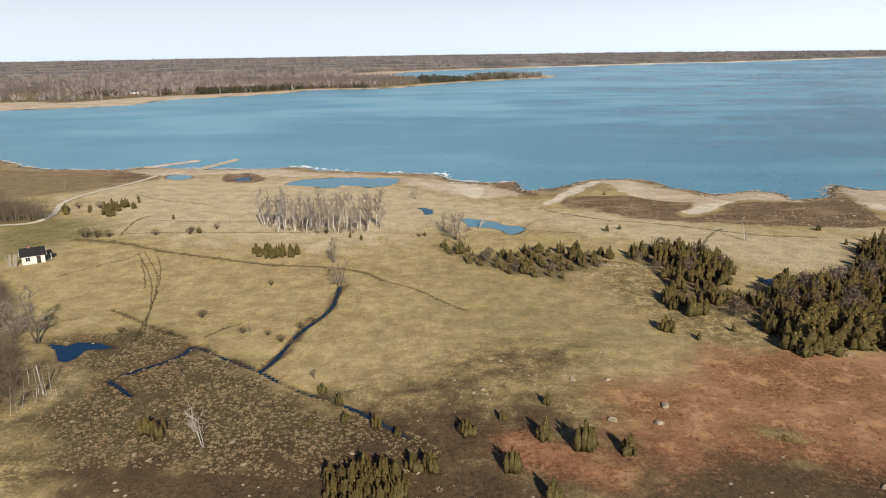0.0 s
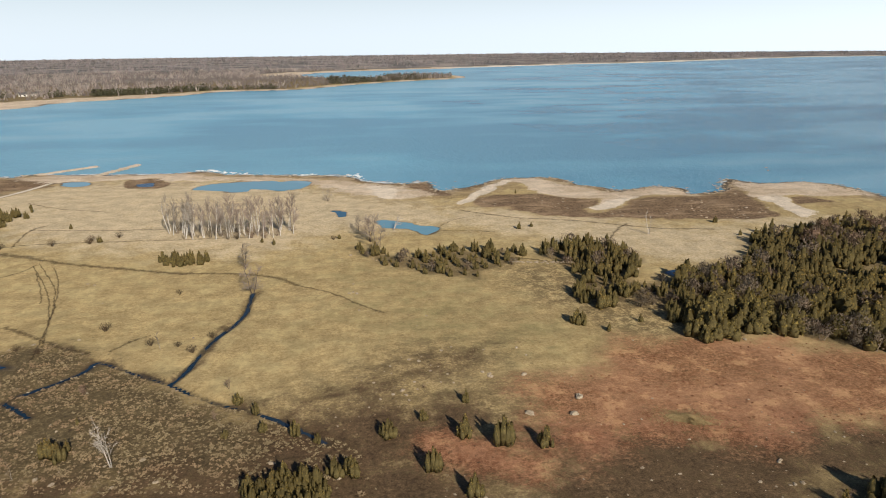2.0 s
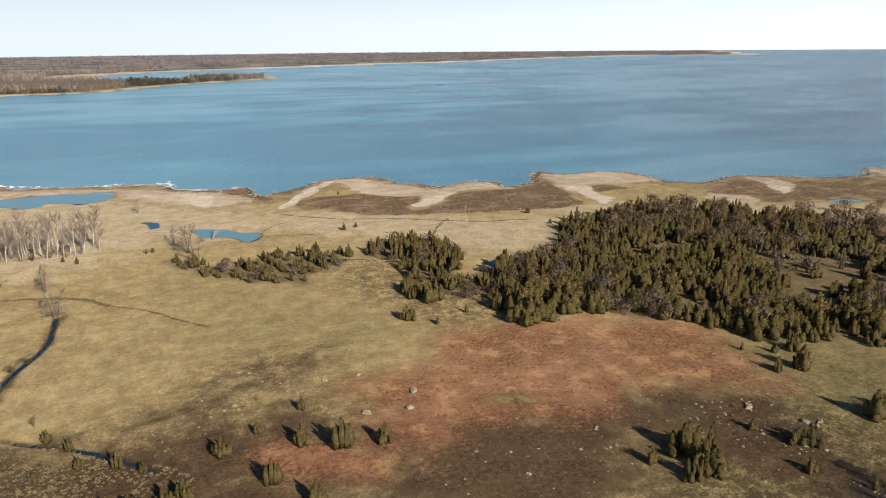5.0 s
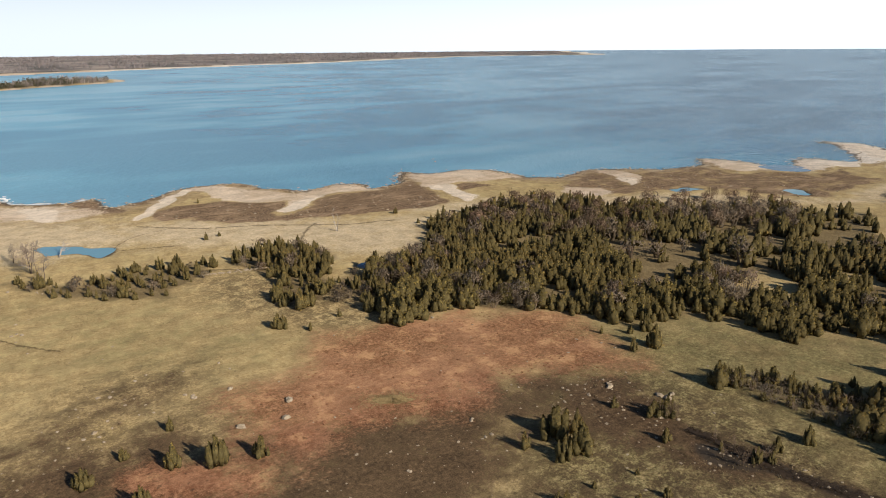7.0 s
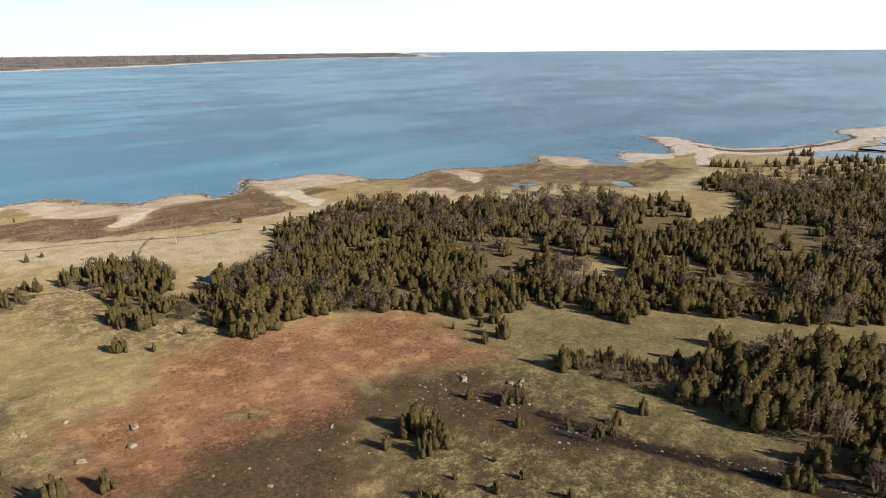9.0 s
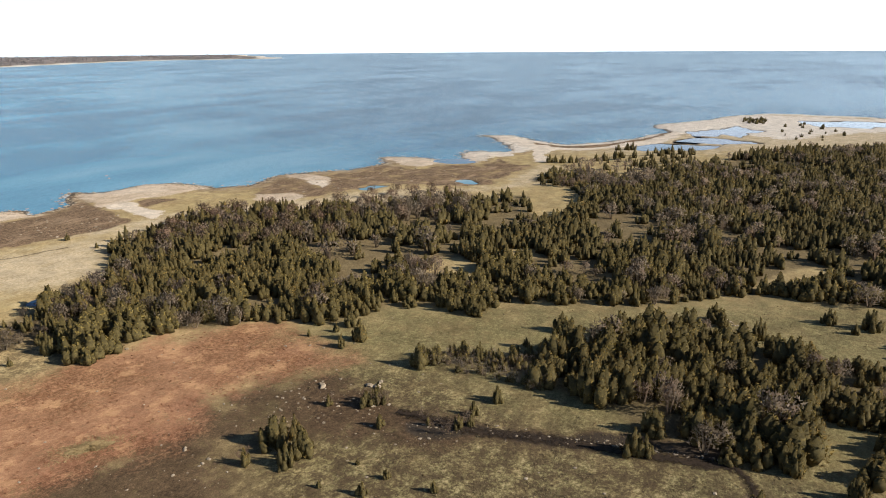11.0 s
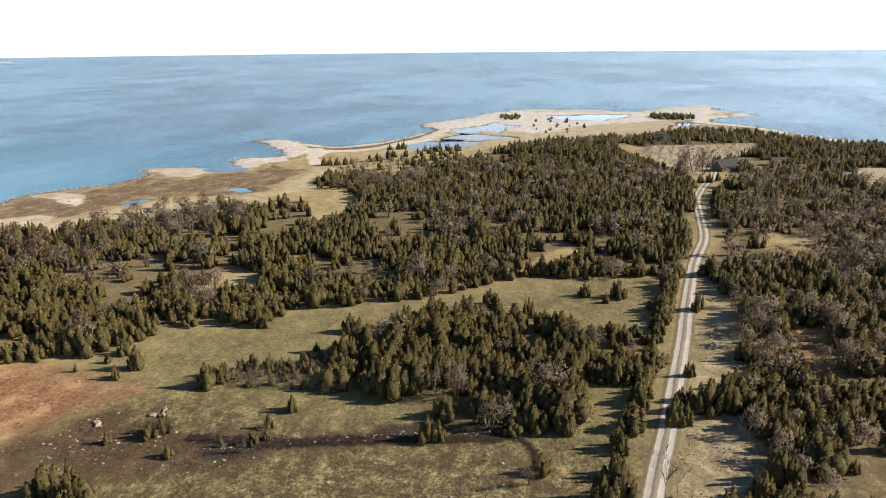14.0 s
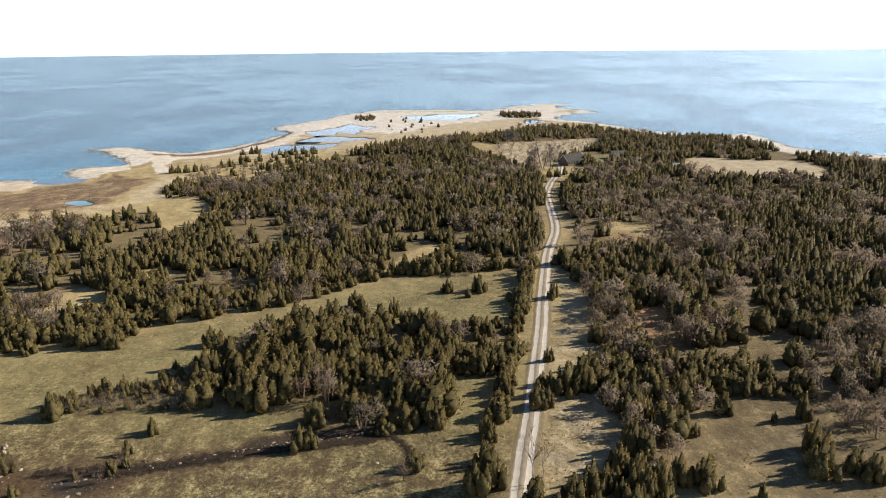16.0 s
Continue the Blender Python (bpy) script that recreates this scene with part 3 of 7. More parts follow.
def place(nt, sx=1.0, sy=1.0, sz=1.0):
    """World position, stretched."""
    g = nt.nodes.new("ShaderNodeNewGeometry")
    v = nt.nodes.new("ShaderNodeVectorMath")
    v.operation = "MULTIPLY"
    nt.links.new(g.outputs["Position"], v.inputs[0])
    v.inputs[1].default_value = (sx, sy, sz)
    return v.outputs[0]


def grain(nt, scale, detail=4.0, vec=None, rough=0.6):
    n = nt.nodes.new("ShaderNodeTexNoise")
    n.inputs["Scale"].default_value, n.inputs["Detail"].default_value, n.inputs["Roughness"].default_value = scale, detail, rough
    nt.links.new(vec or place(nt), n.inputs["Vector"])
    return n.outputs["Fac"]


def maths(nt, op, a, b=0.0, c=0.0):
    n = nt.nodes.new("ShaderNodeMath")
    n.operation = op
    for socket, value in zip(n.inputs, (a, b, c)):
        put(nt, socket, value)
    return n.outputs[0]


def blend(nt, fac, a, b):
    n = nt.nodes.new("ShaderNodeMix")
    n.data_type = "RGBA"
    put(nt, n.inputs["Factor"], fac)
    put(nt, n.inputs[6], a)
    put(nt, n.inputs[7], b)
    return n.outputs[2]


def ramp(nt, fac, *stops):
    n = nt.nodes.new("ShaderNodeValToRGB")
    e = n.color_ramp.elements
    while len(e) < len(stops):
        e.new(0.5)
    for k, (at, colour) in zip(e, stops):
        k.position, k.color = at, (*colour, 1.0)
    put(nt, n.inputs[0], fac)
    return n.outputs[0]


def span(nt, value, low, high):
    n = nt.nodes.new("ShaderNodeMapRange")
    n.interpolation_type = "SMOOTHSTEP"
    for socket, v in zip(n.inputs, (value, low, high, 0.0, 1.0)):
        put(nt, socket, v)
    return n.outputs[0]


def mask(nt, name):
    n = nt.nodes.new("ShaderNodeAttribute")
    n.attribute_name = name
    return n.outputs["Fac"]


def relief(nt, b, height, strength=0.5, distance=0.1):
    n = nt.nodes.new("ShaderNodeBump")
    n.inputs["Strength"].default_value, n.inputs["Distance"].default_value = strength, distance
    put(nt, n.inputs["Height"], height)
    nt.links.new(n.outputs[0], b.inputs["Normal"])


def ground_material():
    m, nt, b = material("ground", 0.95)
    big, mid, small, fine = grain(nt, 0.03, 3), grain(nt, 0.16, 5), grain(nt, 1.4, 6, None, 0.75), grain(nt, 5.0, 4, None, 0.7)
    rough = maths(nt, "MULTIPLY_ADD", small, 0.6, maths(nt, "MULTIPLY", fine, 0.4))
    c = ramp(nt, rough, (0.36, (0.275, 0.20, 0.097)), (0.47, (0.395, 0.297, 0.145)), (0.60, (0.525, 0.41, 0.215)))
    c = blend(nt, maths(nt, "MULTIPLY", span(nt, mid, 0.44, 0.62), 0.6), c, (0.49, 0.40, 0.208))
    c = blend(nt, maths(nt, "MULTIPLY", span(nt, big, 0.50, 0.62), 0.16), c, (0.25, 0.195, 0.08))
    mottle = grain(nt, 0.55, 7, None, 0.78)
    c = blend(nt, maths(nt, "MULTIPLY", span(nt, mottle, 0.50, 0.36), 0.36), c, (0.21, 0.15, 0.072))
    c = blend(nt, maths(nt, "MULTIPLY", span(nt, mottle, 0.54, 0.68), 0.4), c, (0.63, 0.51, 0.27))
    edge = maths(nt, "ADD", maths(nt, "MULTIPLY", mid, 0.55), maths(nt, "MULTIPLY", small, 0.45))
    edge = maths(nt, "MULTIPLY", maths(nt, "SUBTRACT", edge, 0.5), 2.6)

    def cover(c, name, colour, amount=1.0, soft=0.34):
        f = maths(nt, "ADD", mask(nt, name), edge)
        f = maths(nt, "MULTIPLY", span(nt, f, 0.5 - soft, 0.5 + soft), amount)
        f = maths(nt, "MULTIPLY", f, span(nt, mask(nt, name), 0.02, 0.15))
        return blend(nt, f, c, colour)

    green = ramp(nt, rough, (0.39, (0.062, 0.056, 0.021)), (0.48, (0.168, 0.15, 0.062)), (0.58, (0.315, 0.282, 0.13)))
    red = ramp(nt, rough, (0.40, (0.07, 0.027, 0.014)), (0.49, (0.25, 0.108, 0.054)), (0.59, (0.46, 0.245, 0.14)))
    red = blend(nt, maths(nt, "MULTIPLY", span(nt, grain(nt, 0.055, 4), 0.42, 0.6), 0.5), red, (0.47, 0.245, 0.145))
    red = blend(nt, maths(nt, "MULTIPLY", span(nt, mottle, 0.50, 0.40), 0.42), red, (0.20, 0.07, 0.032))
    red = blend(nt, maths(nt, "MULTIPLY", span(nt, grain(nt, 0.2, 5, None, 0.65), 0.53, 0.64), 0.45), red, (0.57, 0.345, 0.18))
    mud = ramp(nt, rough, (0.38, (0.034, 0.021, 0.012)), (0.50, (0.094, 0.06, 0.034)), (0.63, (0.185, 0.12, 0.069)))
    sand = ramp(nt, rough, (0.36, (0.42, 0.335, 0.245)), (0.58, (0.72, 0.61, 0.49)))
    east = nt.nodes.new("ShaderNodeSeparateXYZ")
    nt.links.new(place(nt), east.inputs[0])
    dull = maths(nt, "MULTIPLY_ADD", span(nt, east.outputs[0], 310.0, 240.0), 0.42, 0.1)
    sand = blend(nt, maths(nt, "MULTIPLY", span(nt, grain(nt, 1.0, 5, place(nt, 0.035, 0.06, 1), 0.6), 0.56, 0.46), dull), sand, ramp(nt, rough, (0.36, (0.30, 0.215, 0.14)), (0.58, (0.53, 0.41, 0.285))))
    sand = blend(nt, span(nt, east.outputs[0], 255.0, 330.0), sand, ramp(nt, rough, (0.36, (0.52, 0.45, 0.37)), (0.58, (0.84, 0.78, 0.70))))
    weed = ramp(nt, rough, (0.40, (0.04, 0.027, 0.017)), (0.49, (0.15, 0.098, 0.058)), (0.59, (0.36, 0.25, 0.155)))
    weed = blend(nt, maths(nt, "MULTIPLY", span(nt, grain(nt, 1.0, 5, place(nt, 0.07, 0.16, 1), 0.7), 0.50, 0.62), 0.6), weed, (0.37, 0.265, 0.17))
    marsh = ramp(nt, rough, (0.38, (0.03, 0.022, 0.013)), (0.50, (0.076, 0.056, 0.031)), (0.61, (0.19, 0.145, 0.08)))
    wood = ramp(nt, rough, (0.35, (0.06, 0.045, 0.022)), (0.6, (0.20, 0.15, 0.08)))
    reeds = ramp(nt, rough, (0.36, (0.11, 0.08, 0.045)), (0.6, (0.34, 0.255, 0.15)))
    green = blend(nt, maths(nt, "MULTIPLY", span(nt, grain(nt, 0.28, 5, None, 0.7), 0.50, 0.66), 0.45), green, (0.35, 0.26, 0.12))
    green = blend(nt, maths(nt, "MULTIPLY", span(nt, grain(nt, 0.11, 5, None, 0.65), 0.50, 0.64), 0.4), green, (0.18, 0.125, 0.055))
    c = cover(c, "green", green, 0.85, 0.45)
    pale = ramp(nt, rough, (0.36, (0.36, 0.28, 0.17)), (0.58, (0.64, 0.535, 0.375)))
    c = cover(c, "pale", pale, 0.95, 0.45)
    c = cover(c, "wood", wood, 0.8)
    clod = maths(nt, "ADD", maths(nt, "MULTIPLY", grain(nt, 0.4, 8, None, 0.8), 0.65), maths(nt, "MULTIPLY", grain(nt, 2.2, 4, None, 0.7), 0.35))
    tread = maths(nt, "MULTIPLY", span(nt, clod, 0.57, 0.46), maths(nt, "MULTIPLY", mask(nt, "tread"), 0.9))
    c = blend(nt, tread, c, ramp(nt, rough, (0.38, (0.045, 0.03, 0.018)), (0.6, (0.15, 0.105, 0.058))))
    c = blend(nt, maths(nt, "MULTIPLY", span(nt, clod, 0.545, 0.60), maths(nt, "MULTIPLY_ADD", mask(nt, "tread"), 0.42, 0.05)), c, (0.53, 0.415, 0.245))
    c = cover(c, "marsh", marsh, 0.9, 0.3)
    c = cover(c, "mud", mud, 0.95, 0.3)
    c = cover(c, "bracken", red, 0.85, 0.45)
    c = cover(c, "reeds", reeds, 0.9)
    c = cover(c, "shore", blend(nt, span(nt, mid, 0.4, 0.62), weed, (0.42, 0.335, 0.23)), 0.85, 0.4)
    c = cover(c, "weed", weed, 1.0, 0.16)
    far_in = mask(nt, "inland")
    bands = maths(nt, "SINE", maths(nt, "ADD", maths(nt, "MULTIPLY", far_in, 0.42), maths(nt, "MULTIPLY", mid, 17.0)))
    near_sea = maths(nt, "MULTIPLY", span(nt, far_in, 46.0, 14.0), span(nt, bands, 0.15, 0.8))
    c = blend(nt, maths(nt, "MULTIPLY", near_sea, 0.42), c, weed)
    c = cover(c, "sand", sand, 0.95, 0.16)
    c = cover(c, "bar", ramp(nt, rough, (0.36, (0.50, 0.42, 0.33)), (0.58, (0.78, 0.69, 0.58))), 0.95, 0.14)
    specks = grain(nt, 0.9, 3, None, 0.5)
    rough_ground = maths(nt, "MAXIMUM", maths(nt, "MAXIMUM", mask(nt, "mud"), mask(nt, "marsh")), maths(nt, "MAXIMUM", mask(nt, "shore"), mask(nt, "weed")))
    c = blend(nt, maths(nt, "MULTIPLY", span(nt, specks, 0.62, 0.70), maths(nt, "MULTIPLY_ADD", rough_ground, 0.6, 0.15)), c, (0.055, 0.036, 0.022))
    # air haze over the far land, painted as a greyer ground colour
    c = cover(c, "far_haze", ramp(nt, grain(nt, 0.007, 5, None, 0.65), (0.4, (0.10, 0.098, 0.094)), (0.52, (0.225, 0.20, 0.195)), (0.64, (0.37, 0.32, 0.275))), 1.0)
    wet = maths(nt, "MULTIPLY", span(nt, maths(nt, "ADD", mask(nt, "wet"), maths(nt, "MULTIPLY", edge, 0.5)), 0.3, 0.75), 0.85)
    wet = maths(nt, "MULTIPLY", wet, span(nt, mask(nt, "wet"), 0.0, 0.1))
    c = blend(nt, wet, c, (0.05, 0.04, 0.03))
    tint = nt.nodes.new("ShaderNodeVectorMath")
    tint.operation = "SCALE"
    nt.links.new(c, tint.inputs[0])
    put(nt, tint.inputs["Scale"], maths(nt, "MULTIPLY_ADD", span(nt, grain(nt, 0.2, 9, None, 0.68), 0.36, 0.64), 0.30, 0.86))
    put(nt, b.inputs["Base Color"], tint.outputs[0])
    put(nt, b.inputs["Roughness"], maths(nt, "SUBTRACT", 0.95, maths(nt, "MULTIPLY", mask(nt, "wet"), 0.4)))
    relief(nt, b, maths(nt, "ADD", maths(nt, "MULTIPLY", mottle, 1.5), maths(nt, "ADD", small, maths(nt, "MULTIPLY", fine, 0.5))), 0.32, 0.3)
    return m


def water_material(name, deep, rough, wave):
    m, nt, b = material(name, rough)
    b.inputs["IOR"].default_value, b.inputs["Diffuse Roughness"].default_value = 1.33, 0.0
    b.inputs["Specular IOR Level"].default_value = 0.5 if wave < 0.2 else 0.55
    gust = grain(nt, 1.0, 4, place(nt, 0.0022, 0.0034, 1))
    patch = grain(nt, 1.0, 4, place(nt, 0.007, 0.011, 1), 0.5)
    both = maths(nt, "ADD", maths(nt, "MULTIPLY", gust, 0.55), maths(nt, "MULTIPLY", patch, 0.45))
    streak = maths(nt, "ADD", maths(nt, "MULTIPLY", both, 0.74), maths(nt, "MULTIPLY", grain(nt, 1.0, 5, place(nt, 0.012, 0.022, 1), 0.55), 0.26))
    c = ramp(nt, streak, (0.44, (deep[0] * 0.45, deep[1] * 0.66, deep[2] * 0.74)), (0.5, deep), (0.56, (deep[0] * 2.1, deep[1] * 1.28, deep[2] * 1.16)))
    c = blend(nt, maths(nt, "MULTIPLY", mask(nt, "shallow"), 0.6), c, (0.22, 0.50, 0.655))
    # eastward darkening painted into the colour, for the sea's changing reflection
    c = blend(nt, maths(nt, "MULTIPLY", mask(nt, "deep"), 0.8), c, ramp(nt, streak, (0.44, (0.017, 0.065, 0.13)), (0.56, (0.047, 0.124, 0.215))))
    if wave > 0.2:
        put(nt, b.inputs["Roughness"], maths(nt, "MULTIPLY_ADD", span(nt, streak, 0.56, 0.44), 0.02, 0.215))
    put(nt, b.inputs["Base Color"], c)
    ripple = maths(nt, "ADD", grain(nt, 0.9, 3), maths(nt, "MULTIPLY", grain(nt, 0.25, 3), 2.0))
    relief(nt, b, ripple, wave, 0.5)
    return m


def leaf_material(name, dark, light, tree=0.35, thin=0.22):
    """Foliage: varies from tuft to tuft, and from plant to plant by where it stands."""
    m, nt, b = material(name, 0.75)
    g = nt.nodes.new("ShaderNodeNewGeometry")
    o = nt.nodes.new("ShaderNodeObjectInfo")
    stand = maths(nt, "MULTIPLY", grain(nt, tree, 2), 0.7)
    f = maths(nt, "ADD", maths(nt, "MULTIPLY", g.outputs["Random Per Island"], 0.16), maths(nt, "ADD", stand, 0.12))
    f = maths(nt, "ADD", f, maths(nt, "MULTIPLY", maths(nt, "SUBTRACT", o.outputs["Random"], 0.5), 0.25))
    c = ramp(nt, f, (0.25, dark), (0.85, light))
    brown = maths(nt, "MULTIPLY", span(nt, maths(nt, "ADD", maths(nt, "MULTIPLY", grain(nt, 0.035, 3), 0.5), maths(nt, "MULTIPLY", grain(nt, 0.24, 2), 0.5)), 0.45, 0.6), 0.32)
    c = blend(nt, brown, c, (light[0] * 0.86, light[1] * 0.64, light[2] * 0.68))
    put(nt, b.inputs["Base Color"], c)
    through_light, both = nt.nodes.new("ShaderNodeBsdfTranslucent"), nt.nodes.new("ShaderNodeMixShader")
    put(nt, through_light.inputs["Color"], c)
    both.inputs[0].default_value = thin
    nt.links.new(b.outputs[0], both.inputs[1])
    nt.links.new(through_light.outputs[0], both.inputs[2])
    nt.links.new(both.outputs[0], nt.nodes["Material Output"].inputs["Surface"])
    return m


def plain_material(name, dark, light, scale=3.0, rough=0.85, bump=0.3):
    m, nt, b = material(name, rough)
    n = maths(nt, "ADD", maths(nt, "MULTIPLY", grain(nt, scale, 5), 0.6), maths(nt, "MULTIPLY", grain(nt, scale * 8, 3), 0.4))
    put(nt, b.inputs["Base Color"], ramp(nt, n, (0.32, dark), (0.68, light)))
    if bump:
        relief(nt, b, n, bump, 0.05)
    return m


GROUND = ground_material()
SEA_WATER = water_material("sea_water", (0.088, 0.40, 0.625), 0.22, 0.35)
SURF_WATER, _t, _b = material("shallow_water", 0.25)
_f = span(_t, maths(_t, "ADD", mask(_t, "edge"), maths(_t, "MULTIPLY", maths(_t, "SUBTRACT", grain(_t, 0.3, 5), 0.5), 2.4)), 0.35, 1.1)
put(_t, _b.inputs["Base Color"], blend(_t, _f, (0.22, 0.36, 0.44), (0.74, 0.78, 0.80)))
put(_t, _b.inputs["Alpha"], maths(_t, "MULTIPLY", _f, 0.9))
# pale base stands in for the sky mirrored in the pools
POND_WATER = water_material("pond_water", (0.44, 0.62, 0.72), 0.08, 0.05)
MEADOW_POND = water_material("meadow_pond_water", (0.11, 0.21, 0.32), 0.08, 0.05)
DARK_POND = water_material("dark_pond_water", (0.02, 0.06, 0.14), 0.08, 0.05)
TRODDEN_MUD, _t, _b = material("trodden_mud", 0.95)
_n = maths(_t, "ADD", maths(_t, "MULTIPLY", grain(_t, 0.5, 5, None, 0.7), 0.6), maths(_t, "MULTIPLY", grain(_t, 3.0, 3), 0.4))
put(_t, _b.inputs["Base Color"], ramp(_t, _n, (0.38, (0.05, 0.034, 0.02)), (0.62, (0.19, 0.135, 0.075))))
put(_t, _b.inputs["Alpha"], maths(_t, "MULTIPLY", span(_t, maths(_t, "ADD", mask(_t, "edge"), maths(_t, "MULTIPLY", maths(_t, "SUBTRACT", _n, 0.5), 3.2)), 0.1, 1.1), 0.55))
# peat colour, blackened further to hold the ditch's shade
PEAT_SHADE, _t, _b = material("peat_with_shade", 0.85)
_n = maths(_t, "ADD", maths(_t, "MULTIPLY", grain(_t, 0.4, 5, None, 0.7), 0.6), maths(_t, "MULTIPLY", grain(_t, 2.5, 3), 0.4))
put(_t, _b.inputs["Base Color"], ramp(_t, _n, (0.38, (0.016, 0.011, 0.008)), (0.62, (0.06, 0.042, 0.028))))
put(_t, _b.inputs["Alpha"], maths(_t, "MULTIPLY", span(_t, maths(_t, "ADD", mask(_t, "edge"), maths(_t, "MULTIPLY", maths(_t, "SUBTRACT", _n, 0.5), 3.4)), 0.1, 0.8), 0.94))
DITCH_WATER = water_material("ditch_water", (0.03, 0.05, 0.08), 0.08, 0.05)
JUNIPER = leaf_material("juniper_needles", (0.067, 0.053, 0.018), (0.365, 0.28, 0.083))
# dark colour of the solid cores, imitating shade deep in the crown
CORE_SHADE = plain_material("juniper_core_shade", (0.047, 0.039, 0.016), (0.16, 0.127, 0.05), 1.6)
BARK = plain_material("bark", (0.07, 0.05, 0.035), (0.17, 0.13, 0.10), 2.0)
PALE_BARK = plain_material("pale_bark", (0.24, 0.21, 0.18), (0.56, 0.51, 0.45), 1.5)
TWIGS = leaf_material("bare_twigs", (0.175, 0.14, 0.10), (0.385, 0.315, 0.232), 0.12, 0.46)
SHRUB_TWIGS = leaf_material("dark_twigs", (0.05, 0.036, 0.022), (0.15, 0.11, 0.065), 0.5)
GREY_TWIGS = leaf_material("grey_twigs", (0.235, 0.20, 0.165), (0.47, 0.415, 0.35), 0.12, 0.35)
PALE_TWIGS = leaf_material("pale_twigs", (0.17, 0.12, 0.08), (0.37, 0.275, 0.195), 0.12)
STONE = plain_material("stone", (0.21, 0.165, 0.115), (0.53, 0.445, 0.335), 1.3)
TUSSOCK = leaf_material("dry_tussock", (0.14, 0.107, 0.06), (0.46, 0.37, 0.225), 0.3)
FAR_CONIFER = leaf_material("far_conifers", (0.055, 0.06, 0.036), (0.16, 0.155, 0.09), 0.02)
# bark brown, greyed and lightened by hand for haze
FAR_BARE = leaf_material("far_bare_trees", (0.092, 0.079, 0.072), (0.29, 0.258, 0.243), 0.03)
GRAVEL = plain_material("road_gravel", (0.52, 0.46, 0.385), (0.74, 0.67, 0.585), 0.8)
STRAW = plain_material("hay", (0.25, 0.18, 0.088), (0.42, 0.32, 0.165), 3.0)
BRACKEN_TUFT = leaf_material("dry_bracken", (0.15, 0.064, 0.032), (0.46, 0.25, 0.14), 0.2)
DRY_GRASS = leaf_material("dry_grass", (0.16, 0.12, 0.058), (0.45, 0.37, 0.21), 0.1)
FAR_PALE = leaf_material("far_pale_trees", (0.22, 0.195, 0.175), (0.46, 0.41, 0.37), 0.03)
# both horizon woods carry air haze in their base colour
FAR_HAZED = leaf_material("far_hazed_woods", (0.20, 0.185, 0.185), (0.40, 0.36, 0.35), 0.006)
FAR_HAZED_PINES = leaf_material("far_hazed_pines", (0.10, 0.107, 0.10), (0.19, 0.192, 0.18), 0.02)
BIRCH_BARK = plain_material("birch_bark", (0.40, 0.37, 0.33), (0.76, 0.72, 0.66), 1.5)
PIER_GRAVEL = plain_material("pier_gravel", (0.38, 0.32, 0.25), (0.60, 0.53, 0.44), 0.9)

# ---- helpers for building ----
def value_noise(x, y, size, seed=0):
    """Smooth noise from 0 to 1 with features of that size in metres."""
    u, v = np.asarray(x) / size, np.asarray(y) / size
    i, j = np.floor(u).astype(np.int64), np.floor(v).astype(np.int64)
    a, b = u - i, v - j
    a, b = a * a * (3 - 2 * a), b * b * (3 - 2 * b)

    def lattice(p, q):
        h = (p * 374761393 + q * 668265263 + seed * 974711) & 0x7FFFFFFF
        h = ((h ^ (h >> 13)) * 1274126177) & 0x7FFFFFFF
        return ((h ^ (h >> 16)) & 0xFFFF) / 65535.0

    low = lattice(i, j) * (1 - a) + lattice(i + 1, j) * a
    high = lattice(i, j + 1) * (1 - a) + lattice(i + 1, j + 1) * a
    return low * (1 - b) + high * b


def smooth_line(points, steps=4, closed=False):
    """A Catmull-Rom line through the points."""
    p = np.array(points, float)
    ends = (p[-1:], p[:2]) if closed else (2 * p[:1] - p[1:2], 2 * p[-1:] - p[-2:-1])
    q = np.concatenate([ends[0], p, ends[1]])
    s = np.linspace(0, 1, steps, endpoint=False)[None, :, None]
    a, b, c, d = (q[k : len(q) - 3 + k, None] for k in range(4))
    line = 0.5 * (2 * b + (c - a) * s + (2 * a - 5 * b + 4 * c - d) * s**2 + (3 * b - a - 3 * c + d) * s**3)
    line = line.reshape(-1, 2)
    return line if closed else np.concatenate([line, p[-1:]])


def distance(line, x, y, closed=False, side=False):
    """Distance to a line; side: signed, inside of a closed line or left of an open one positive."""
    a = line
    b = np.roll(line, -1, 0) if closed else line[1:]
    a = a if closed else a[:-1]
    best, inside = np.full(x.shape, 1e18), np.zeros(x.shape, bool)
    for (ax, ay), (bx, by) in zip(a, b):
        ex, ey = bx - ax, by - ay
        n = ex * ex + ey * ey + 1e-12
        t = np.clip(((x - ax) * ex + (y - ay) * ey) / n, 0, 1)
        d = (x - ax - t * ex) ** 2 + (y - ay - t * ey) ** 2
        if side and not closed:
            left = ex * (y - ay) - ey * (x - ax) > 0
            inside = np.where(d < best, left, inside)
        best = np.minimum(best, d)
        if closed and ay != by:
            inside ^= ((ay > y) != (by > y)) & (x < ex * (y - ay) / (by - ay) + ax)
    best = np.sqrt(best)
    return np.where(inside, best, -best) if side or closed else best


def area_mask(points, x, y, soft):
    """1 inside the outline, 0 outside, soft at the edge."""
    line = smooth_line(points, 3, True)
    low, high = line.min(0) - soft - 6, line.max(0) + soft + 6
    out = np.zeros(x.shape)
    near = (x > low[0]) & (x < high[0]) & (y > low[1]) & (y < high[1])
    if near.any():
        out[near] = np.clip(0.5 + distance(line, x[near], y[near], True) / (2 * soft), 0, 1)
    return out


